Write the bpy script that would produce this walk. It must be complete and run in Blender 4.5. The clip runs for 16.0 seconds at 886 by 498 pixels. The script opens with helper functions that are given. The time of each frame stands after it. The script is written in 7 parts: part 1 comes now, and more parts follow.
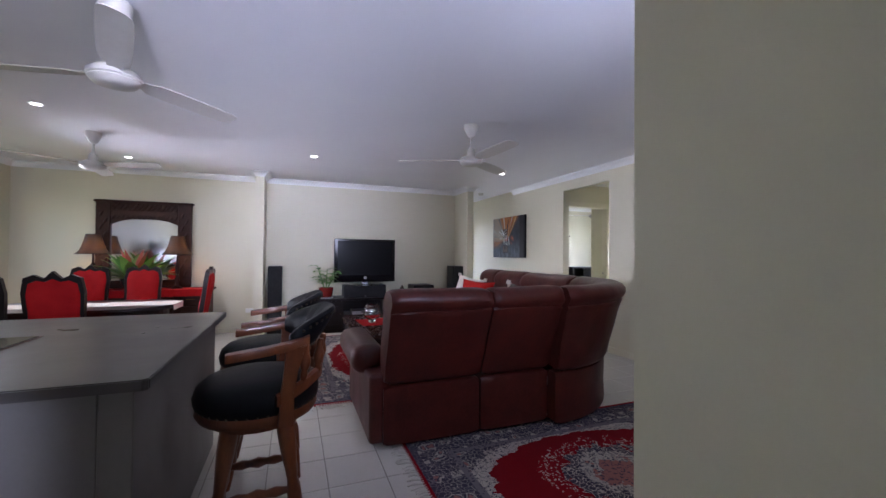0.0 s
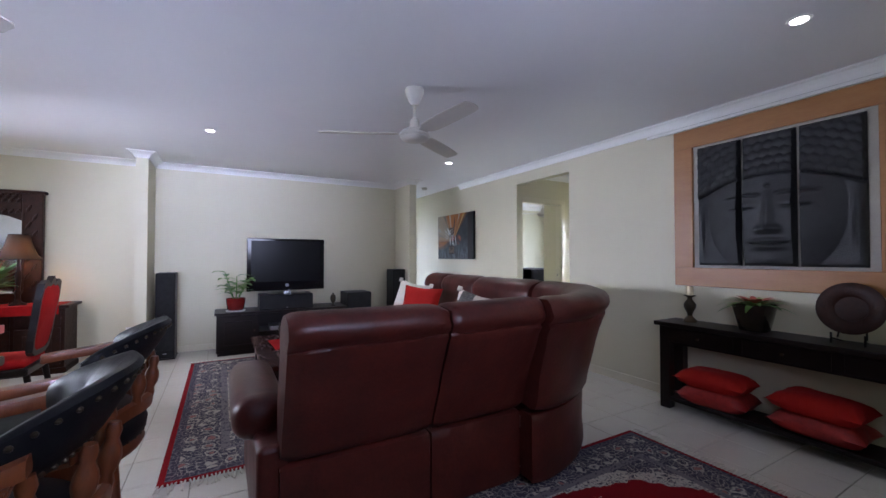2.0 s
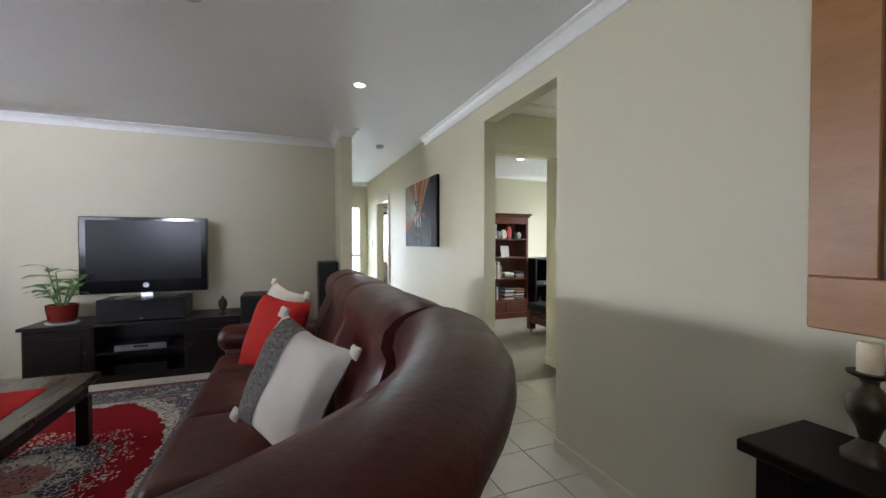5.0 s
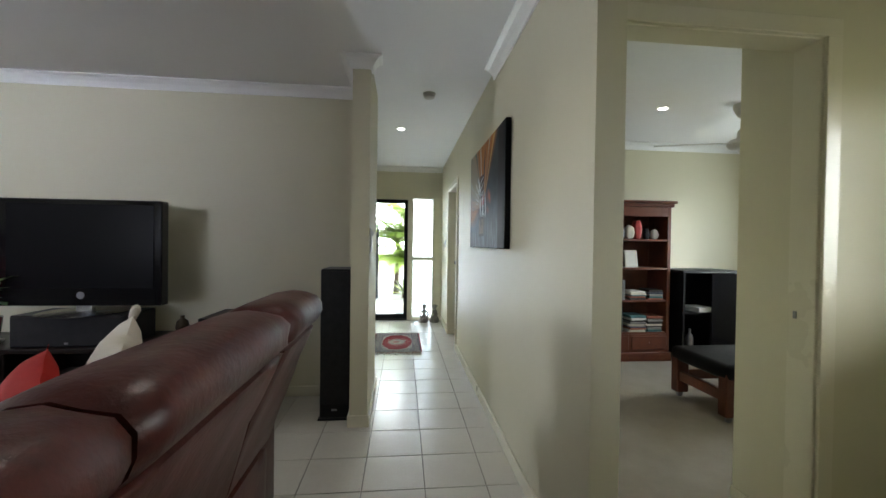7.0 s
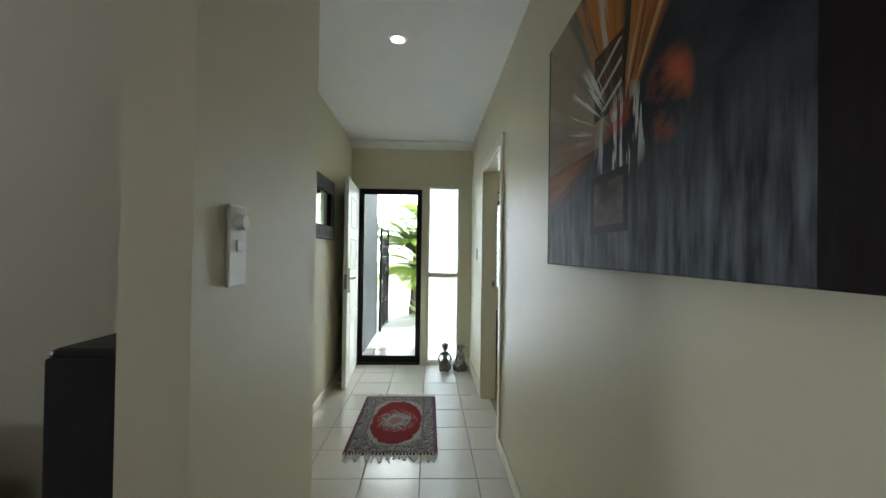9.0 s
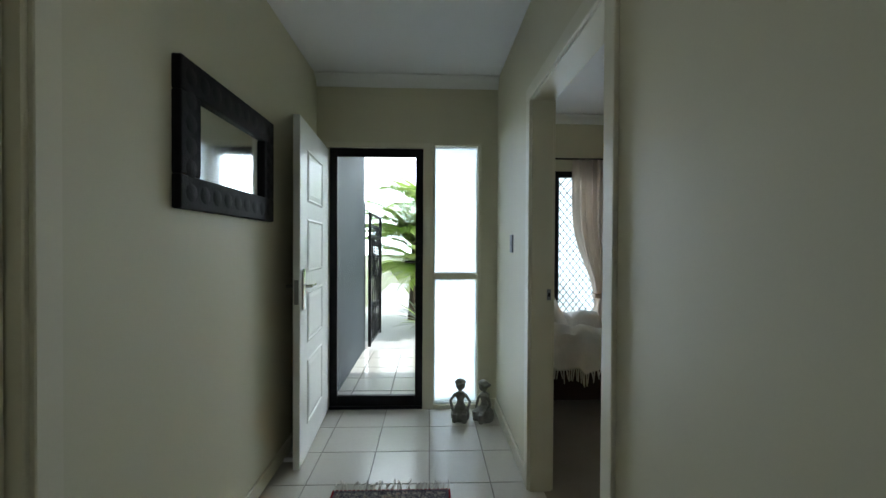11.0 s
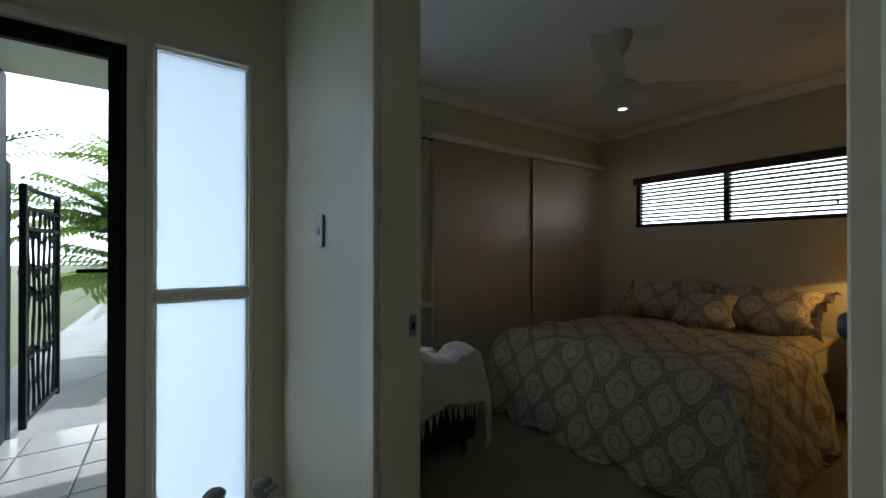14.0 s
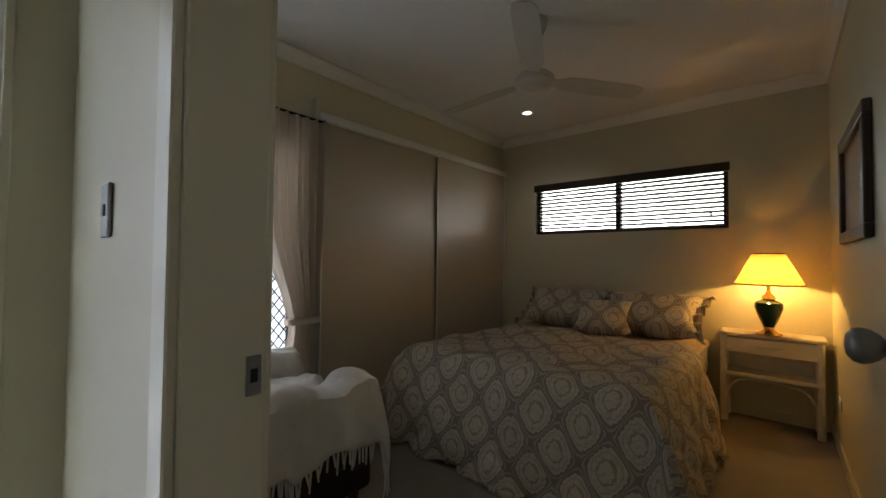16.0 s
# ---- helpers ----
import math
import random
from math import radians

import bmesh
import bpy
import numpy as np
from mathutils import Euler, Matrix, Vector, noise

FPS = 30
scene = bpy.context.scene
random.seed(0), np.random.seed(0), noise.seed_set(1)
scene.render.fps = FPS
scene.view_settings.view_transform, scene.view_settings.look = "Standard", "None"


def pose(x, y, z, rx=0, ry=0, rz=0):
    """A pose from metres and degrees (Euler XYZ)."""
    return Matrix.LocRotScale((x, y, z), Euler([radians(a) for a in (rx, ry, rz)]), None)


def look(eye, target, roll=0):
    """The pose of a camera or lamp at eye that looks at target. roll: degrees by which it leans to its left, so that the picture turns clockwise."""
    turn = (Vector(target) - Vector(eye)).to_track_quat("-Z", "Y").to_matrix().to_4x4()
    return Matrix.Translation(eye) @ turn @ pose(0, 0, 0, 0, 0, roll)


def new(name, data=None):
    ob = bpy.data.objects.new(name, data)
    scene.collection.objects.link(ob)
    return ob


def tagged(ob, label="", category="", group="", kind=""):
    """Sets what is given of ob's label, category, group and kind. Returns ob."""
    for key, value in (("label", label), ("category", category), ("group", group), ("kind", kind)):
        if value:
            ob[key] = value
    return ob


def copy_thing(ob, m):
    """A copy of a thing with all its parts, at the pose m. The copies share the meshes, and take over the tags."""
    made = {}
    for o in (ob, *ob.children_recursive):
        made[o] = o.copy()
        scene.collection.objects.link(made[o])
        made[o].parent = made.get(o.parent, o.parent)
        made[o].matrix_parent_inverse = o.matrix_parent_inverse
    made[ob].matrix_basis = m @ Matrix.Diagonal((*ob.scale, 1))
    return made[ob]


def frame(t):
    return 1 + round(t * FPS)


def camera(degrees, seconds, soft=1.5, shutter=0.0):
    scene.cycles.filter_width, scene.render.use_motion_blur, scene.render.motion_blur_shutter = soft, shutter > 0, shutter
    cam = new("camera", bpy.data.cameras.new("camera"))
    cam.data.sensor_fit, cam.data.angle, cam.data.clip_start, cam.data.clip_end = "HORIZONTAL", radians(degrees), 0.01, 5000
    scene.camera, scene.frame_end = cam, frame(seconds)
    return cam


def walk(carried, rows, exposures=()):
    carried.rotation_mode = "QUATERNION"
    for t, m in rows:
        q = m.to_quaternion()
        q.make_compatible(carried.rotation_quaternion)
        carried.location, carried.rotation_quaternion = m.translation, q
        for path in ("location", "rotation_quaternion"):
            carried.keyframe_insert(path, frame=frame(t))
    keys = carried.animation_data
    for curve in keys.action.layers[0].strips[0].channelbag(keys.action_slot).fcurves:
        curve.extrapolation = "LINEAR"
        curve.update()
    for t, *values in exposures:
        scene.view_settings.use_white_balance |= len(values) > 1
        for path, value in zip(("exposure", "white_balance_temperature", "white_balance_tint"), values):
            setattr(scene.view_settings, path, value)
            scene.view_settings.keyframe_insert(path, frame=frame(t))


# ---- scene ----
cam = camera(97.0, 16.0)
EXPOSURES = [(0, 1.9, 5900, 20), (2, 2.05, 5750, 17), (4, 2.1, 6300, 11), (6.5, 1.7, 6500, 7), (7, 1.55, 6500, 6), (8.5, 1.3, 6500, 4), (11, 0.3, 6000, 5), (12, -0.2, 5900, 6), (13, -0.45, 5750, 7), (14, -0.6, 5750, 8), (14.5, -0.6, 5800, 9), (15.5, -0.1, 6200, 12), (16, 0.05, 6700, 16)]
PATH = [
    (0, (-4.097, 0.586, 1.331), (-3.384, 2.454, 1.36), 0.5),
    (0.5, (-4.041, 0.805, 1.347), (-3.26, 2.646, 1.376), 0.5),
    (1, (-3.972, 1.006, 1.319), (-3.1, 2.806, 1.358), 0.4),
    (1.5, (-3.877, 1.182, 1.332), (-2.94, 2.949, 1.38), 0.2),
    (2, (-3.742, 1.396, 1.329), (-2.76, 3.138, 1.368), -0.0),
    (2.5, (-3.531, 1.661, 1.358), (-2.497, 3.373, 1.367), -0.2),
    (3, (-3.205, 1.935, 1.356), (-2.166, 3.644, 1.336), -0.4),
    (3.5, (-2.774, 2.143, 1.338), (-1.766, 3.87, 1.303), -0.8),
    (4, (-2.344, 2.334, 1.351), (-1.411, 4.102, 1.312), -0.9),
    (6.5, (-0.802, 3.964, 1.31), (-0.461, 5.935, 1.282), 1.0),
    (7, (-0.663, 4.525, 1.309), (-0.461, 6.515, 1.285), 0.8),
    (7.5, (-0.599, 5.074, 1.312), (-0.467, 7.069, 1.291), 1.1),
    (8, (-0.53, 5.633, 1.315), (-0.439, 7.631, 1.316), 1.1),
    (8.5, (-0.49, 6.164, 1.323), (-0.415, 8.163, 1.343), 1.0),
    (11, (-0.538, 8.17, 1.303), (-0.468, 10.169, 1.283), 0.3),
    (11.5, (-0.526, 8.448, 1.294), (-0.316, 10.436, 1.258), 0.3),
    (12, (-0.481, 8.691, 1.28), (-0.149, 10.663, 1.239), 0.1),
    (12.5, (-0.51, 8.877, 1.257), (0.024, 10.805, 1.229), -0.0),
    (13, (-0.491, 9.044, 1.262), (0.247, 10.902, 1.235), -0.1),
    (13.5, (-0.475, 9.182, 1.268), (0.468, 10.946, 1.249), 0.2),
    (14, (-0.441, 9.295, 1.246), (0.697, 10.94, 1.254), 0.0),
    (14.5, (-0.398, 9.39, 1.244), (0.871, 10.935, 1.277), 0.1),
    (15, (-0.325, 9.478, 1.254), (1.038, 10.941, 1.303), 0.0),
    (15.5, (-0.256, 9.552, 1.249), (1.186, 10.937, 1.3), 0.2),
    (16, (-0.169, 9.618, 1.218), (1.349, 10.92, 1.271), 0.5),
]
walk(cam, [(t, look(eye, target, roll)) for t, eye, target, roll in PATH], EXPOSURES)

CEIL = 2.615

# ---------------------------------------------------------------- world and sun
world = bpy.data.worlds.new("world")
world.use_nodes = True
scene.world = world
sky = world.node_tree.nodes.new("ShaderNodeTexSky")
sky.sky_type, sky.sun_disc = "NISHITA", False
sky.sun_elevation, sky.sun_rotation = radians(50), radians(66)
world.node_tree.links.new(sky.outputs[0], world.node_tree.nodes["Background"].inputs[0])
world.node_tree.nodes["Background"].inputs[1].default_value = 0.15
sun_data = bpy.data.lights.new("sun", "SUN")
sun_data.energy, sun_data.angle, sun_data.color = 5.0, radians(0.5), (1, 0.95, 0.88)
sun = new("sun", sun_data)
sun.matrix_world = look((0, 0, 0), (-0.9, -0.4, -1.2))


def area_lamp(name, place, target, w, h, power, color, spread=180):
    data = bpy.data.lights.new(name, "AREA")
    data.shape, data.size, data.size_y, data.energy, data.color, data.spread = "RECTANGLE", w, h, power, color, radians(spread)
    ob = new(name, data)
    ob.matrix_world = look(place, target)
    return ob


DAY = (0.80, 0.88, 1.0)
area_lamp("daylight_west", (-7.8, 6.75, 1.66), (0, 4.6, 1.3), 1.3, 0.5, 10, (0.84, 0.87, 1.0), 75)
# Added fill for sofa back and ceiling; no window is known there.
area_lamp("fill_south", (-2.95, 1.02, 1.75), (-2.7, 5, 2.4), 0.8, 0.6, 4.8, (0.72, 0.76, 1.0), 135)
# Narrow fill beam added to brighten the television wall and ceiling.
area_lamp("fill_passage", (-4.55, -1.17, 1.95), (-4.1, 8, 2.5), 0.4, 0.6, 5, (0.76, 0.79, 1.0), 36)
# Wide fill from an invented kitchen window, aimed up at the ceiling.
area_lamp("fill_kitchen", (-6.3, -1.17, 1.55), (-5.0, 8, 2.6), 1.5, 1.0, 12, (0.72, 0.76, 1.0), 140)
# Weak greenish fill added to tint the alcove, its source unseen.
area_lamp("fill_alcove", (1.73, 5.33, 1.55), (-2, 5.33, 1.5), 0.5, 0.8, 0.14, (0.90, 1.0, 0.70))
area_lamp("daylight_sidelight", (-0.331, 11.355, 1.07), (-0.331, 5, 1.07), 0.33, 2.0, 4.6, DAY, 65)
area_lamp("daylight_patio", (0.75, 12.20, 1.2), (2.0, 8.0, 2.2), 0.82, 1.6, 6.5, DAY)
area_lamp("daylight_office", (3.80, 7.925, 1.5), (0, 7.925, 1.3), 1.1, 0.95, 9, DAY)


# ---------------------------------------------------------------- materials
def tree(name):
    m = bpy.data.materials.new(name)
    m.use_nodes = True
    return m, m.node_tree.nodes, m.node_tree.links, m.node_tree.nodes["Principled BSDF"]


def mixc(n, l, fac, a, b):
    """A colour mix; fac, a and b are sockets or values."""
    x = n.new("ShaderNodeMix")
    x.data_type = "RGBA"
    for i, v in ((0, fac), (6, a), (7, b)):
        if isinstance(v, bpy.types.NodeSocket):
            l.new(v, x.inputs[i])
        else:
            x.inputs[i].default_value = v if i == 0 else (*v[:3], 1)
    return x.outputs[2]


def calc(n, l, op, a, b=0.0, c=0.0):
    x = n.new("ShaderNodeMath")
    x.operation = op
    for i, v in enumerate((a, b, c)):
        if isinstance(v, bpy.types.NodeSocket):
            l.new(v, x.inputs[i])
        else:
            x.inputs[i].default_value = v
    return x.outputs[0]


def noise_of(n, l, scale, detail=3, rough=0.5, vec=None, stretch=None):
    x = n.new("ShaderNodeTexNoise")
    x.inputs["Scale"].default_value, x.inputs["Detail"].default_value, x.inputs["Roughness"].default_value = scale, detail, rough
    if vec is None:
        vec = n.new("ShaderNodeTexCoord").outputs["Object"]
    if stretch:
        mp = n.new("ShaderNodeMapping")
        mp.inputs["Scale"].default_value = stretch
        l.new(vec, mp.inputs[0])
        vec = mp.outputs[0]
    l.new(vec, x.inputs["Vector"])
    return x.outputs["Fac"]


def ramp(n, l, fac, lo, hi):
    x = n.new("ShaderNodeMapRange")
    x.inputs[1].default_value, x.inputs[2].default_value = lo, hi
    l.new(fac, x.inputs[0])
    return x.outputs[0]


def mat(name, base, base2=None, rough=0.5, scale=6.0, fine=60.0, bump=0.05, metal=0.0, stretch=None, coat=0.0, vary=0.0, spec=0.5):
    """A surface of two tones: broad variation, fine grain, relief and uneven gloss."""
    m, n, l, p = tree(name)
    base2 = base2 or tuple(v * 0.8 for v in base)
    broad, grain = noise_of(n, l, scale, 4, 0.6, stretch=stretch), noise_of(n, l, fine, 3, 0.6, stretch=stretch)
    both = calc(n, l, "ADD", calc(n, l, "MULTIPLY", broad, 0.65), calc(n, l, "MULTIPLY", grain, 0.35))
    col = mixc(n, l, ramp(n, l, both, 0.32, 0.68), base, base2)
    if vary:
        info = n.new("ShaderNodeObjectInfo")
        col = mixc(n, l, calc(n, l, "MULTIPLY", info.outputs["Random"], vary), col, base2)
    l.new(col, p.inputs["Base Color"])
    l.new(calc(n, l, "ADD", calc(n, l, "MULTIPLY", broad, 0.16), rough - 0.08), p.inputs["Roughness"])
    p.inputs["Metallic"].default_value = metal
    p.inputs["Coat Weight"].default_value = coat
    p.inputs["Specular IOR Level"].default_value = spec
    if bump:
        b = n.new("ShaderNodeBump")
        b.inputs["Strength"].default_value, b.inputs["Distance"].default_value = bump, 0.01
        l.new(both, b.inputs["Height"])
        l.new(b.outputs[0], p.inputs["Normal"])
    return m


def glow(name, color, strength):
    m, n, l, p = tree(name)
    p.inputs["Base Color"].default_value = (*color, 1)
    p.inputs["Emission Color"].default_value, p.inputs["Emission Strength"].default_value = (*color, 1), strength
    return m


def glass(name, tint=(1, 1, 1), rough=0.0):
    m, n, l, p = tree(name)
    p.inputs["Base Color"].default_value, p.inputs["Roughness"].default_value = (*tint, 1), rough
    p.inputs["Transmission Weight"].default_value, p.inputs["IOR"].default_value = 1.0, 1.45
    return m


def pane(name, tint, gloss=0.06):
    """Thin clear glass: seen through, with a little gloss."""
    m, n, l, p = tree(name)
    t, g, x = n.new("ShaderNodeBsdfTransparent"), n.new("ShaderNodeBsdfGlossy"), n.new("ShaderNodeMixShader")
    t.inputs[0].default_value, g.inputs["Roughness"].default_value, x.inputs[0].default_value = (*tint, 1), 0.02, gloss
    l.new(t.outputs[0], x.inputs[1])
    l.new(g.outputs[0], x.inputs[2])
    l.new(x.outputs[0], n["Material Output"].inputs[0])
    return m


def veil(name, color, through_part, rough=0.6):
    """Cloth, paper or frosted glass that lets part of the light through."""
    m, n, l, p = tree(name)
    t, x = n.new("ShaderNodeBsdfTranslucent"), n.new("ShaderNodeMixShader")
    t.inputs[0].default_value = (*color, 1)
    p.inputs["Base Color"].default_value, p.inputs["Roughness"].default_value = (*color, 1), rough
    x.inputs[0].default_value = through_part
    l.new(p.outputs[0], x.inputs[1])
    l.new(t.outputs[0], x.inputs[2])
    l.new(x.outputs[0], n["Material Output"].inputs[0])
    return m


def rug_mat(name, hx, hy, field=(0.20, 0.006, 0.010), dark=(0.05, 0.045, 0.065), cream=(0.42, 0.38, 0.32)):
    """An oriental rug: red edge, dark flowered border, cream scrolls, red field with corner pieces and a medallion."""
    m, n, l, p = tree(name)
    C = lambda *a: calc(n, l, *a)
    pos = n.new("ShaderNodeTexCoord").outputs["Object"]
    sep = n.new("ShaderNodeSeparateXYZ")
    l.new(pos, sep.inputs[0])
    curl, bent = n.new("ShaderNodeTexNoise"), n.new("ShaderNodeVectorMath")
    curl.inputs["Scale"].default_value, curl.inputs["Detail"].default_value = 13.0, 2
    l.new(pos, curl.inputs["Vector"])
    bent.operation = "MULTIPLY_ADD"
    l.new(curl.outputs["Color"], bent.inputs[0])
    bent.inputs[1].default_value = (0.11, 0.11, 0.0)
    l.new(pos, bent.inputs[2])
    pos = bent.outputs[0]
    ax, ay = C("ABSOLUTE", sep.outputs[0]), C("ABSOLUTE", sep.outputs[1])
    small = min(hx, hy)
    k = small / 0.85
    edge = C("MINIMUM", C("SUBTRACT", hx, ax), C("SUBTRACT", hy, ay))

    def voro(scale, feature):
        v = n.new("ShaderNodeTexVoronoi")
        v.feature, v.inputs["Scale"].default_value, v.inputs["Randomness"].default_value = feature, scale / k, 0.55
        l.new(pos, v.inputs["Vector"])
        return v.outputs["Distance"]

    big, tiny, wire = voro(9.5, "F1"), voro(38.0, "F1"), voro(30.0, "DISTANCE_TO_EDGE")
    wob = noise_of(n, l, 9 / k, 3, 0.6)
    fine = noise_of(n, l, 60 / k, 2, 0.7)
    ring = C("COMPARE", big, 0.045 * k * 1.0 + 0.25, 0.05)
    core = C("LESS_THAN", big, 0.16)
    lines = C("LESS_THAN", wire, 0.07)
    dots = C("LESS_THAN", tiny, 0.28)
    grey = (0.16, 0.14, 0.15)
    pink = (0.30, 0.13, 0.11)
    # border ground with rosettes
    border = mixc(n, l, C("MULTIPLY", dots, 0.6), dark, grey)
    border = mixc(n, l, C("MULTIPLY", lines, 0.55), border, cream)
    border = mixc(n, l, C("MULTIPLY", ring, 0.75), border, cream)
    border = mixc(n, l, C("MULTIPLY", core, 0.8), border, pink)
    # cream scroll ground
    scroll = mixc(n, l, dots, cream, dark)
    scroll = mixc(n, l, C("MULTIPLY", lines, 0.7), scroll, grey)
    # field
    red2 = tuple(v * 0.7 for v in field)
    red = mixc(n, l, fine, field, red2)
    # corner pieces: outside a rounded lozenge
    u, v = C("DIVIDE", ax, hx - 0.30 * k), C("DIVIDE", ay, hy - 0.30 * k)
    loz = C("ADD", C("ADD", C("POWER", u, 2.2), C("POWER", v, 2.2)), C("MULTIPLY", C("SUBTRACT", wob, 0.5), 0.5))
    col = mixc(n, l, C("GREATER_THAN", loz, 1.10), red, border)
    band = C("COMPARE", loz, 1.04, 0.16)
    col = mixc(n, l, band, col, scroll)
    # medallion
    r = C("SQRT", C("ADD", C("POWER", C("DIVIDE", ax, 0.62 * k * (hx / small) ** 0.5), 2), C("POWER", C("DIVIDE", ay, 0.62 * k * (hy / small) ** 0.5), 2)))
    rw = C("ADD", r, C("MULTIPLY", C("SUBTRACT", wob, 0.5), 0.6))
    med = mixc(n, l, dots, field, cream)
    col = mixc(n, l, C("LESS_THAN", rw, 0.68), col, med)
    dk = mixc(n, l, lines, dark, cream)
    col = mixc(n, l, C("LESS_THAN", rw, 0.50), col, dk)
    col = mixc(n, l, C("LESS_THAN", rw, 0.34), col, scroll)
    col = mixc(n, l, C("LESS_THAN", rw, 0.22), col, mixc(n, l, dots, pink, dark))
    # bands from the edge
    col = mixc(n, l, C("LESS_THAN", edge, 0.31 * k), col, mixc(n, l, dots, grey, dark))
    col = mixc(n, l, C("LESS_THAN", edge, 0.265 * k), col, border)
    col = mixc(n, l, C("LESS_THAN", edge, 0.075 * k), col, mixc(n, l, lines, dark, grey))
    col = mixc(n, l, C("LESS_THAN", edge, 0.03 * k), col, field)
    l.new(col, p.inputs["Base Color"])
    p.inputs["Roughness"].default_value = 0.95
    p.inputs["Specular IOR Level"].default_value = 0.1
    b = n.new("ShaderNodeBump")
    b.inputs["Strength"].default_value = 0.4
    b.inputs["Distance"].default_value = 0.004
    l.new(noise_of(n, l, 400, 2), b.inputs["Height"])
    l.new(b.outputs[0], p.inputs["Normal"])
    return m


def damask_mat(name, pale, darker, step):
    """Bedding with rows of ogee medallions inside wavy bands."""
    m, n, l, p = tree(name)
    C = lambda *a: calc(n, l, *a)
    sep = n.new("ShaderNodeSeparateXYZ")
    l.new(n.new("ShaderNodeTexCoord").outputs["UV"], sep.inputs[0])
    uvv = n.new("ShaderNodeTexCoord").outputs["UV"]
    wob = C("SUBTRACT", noise_of(n, l, 30, 3, 0.6, vec=uvv), 0.5)
    a = C("MULTIPLY", sep.outputs[0], math.pi / step)
    b_ = C("MULTIPLY", sep.outputs[1], math.pi / step / 1.25)
    g = C("ABSOLUTE", C("ADD", C("COSINE", a), C("COSINE", b_)))
    frilled = C("ADD", g, C("MULTIPLY", C("SINE", C("MULTIPLY", C("ADD", a, b_), 7.0)), 0.07))
    rough_g = C("ADD", frilled, C("MULTIPLY", wob, 0.45))
    band = C("LESS_THAN", rough_g, 0.46)
    vein = C("COMPARE", C("ADD", g, C("MULTIPLY", wob, 0.3)), 0.14, 0.06)
    rim = C("COMPARE", rough_g, 0.86, 0.09)
    ring = C("COMPARE", C("ADD", frilled, C("MULTIPLY", wob, 0.2)), 1.52, 0.10)
    dots = C("MULTIPLY", C("GREATER_THAN", noise_of(n, l, 40, 2, 0.6, vec=uvv), 0.56), C("GREATER_THAN", g, 1.0))
    fac = C("MULTIPLY", band, C("SUBTRACT", 0.95, C("MULTIPLY", vein, 0.55)))
    fac = C("MAXIMUM", fac, C("MAXIMUM", C("MULTIPLY", rim, 0.45), C("MAXIMUM", C("MULTIPLY", ring, 0.75), C("MULTIPLY", dots, 0.30))))
    l.new(mixc(n, l, fac, pale, darker), p.inputs["Base Color"])
    p.inputs["Roughness"].default_value = 0.75
    bp = n.new("ShaderNodeBump")
    bp.inputs["Strength"].default_value = 0.5
    bp.inputs["Distance"].default_value = 0.01
    l.new(C("ADD", C("MULTIPLY", fac, 0.4), noise_of(n, l, 14, 4)), bp.inputs["Height"])
    l.new(bp.outputs[0], p.inputs["Normal"])
    return m


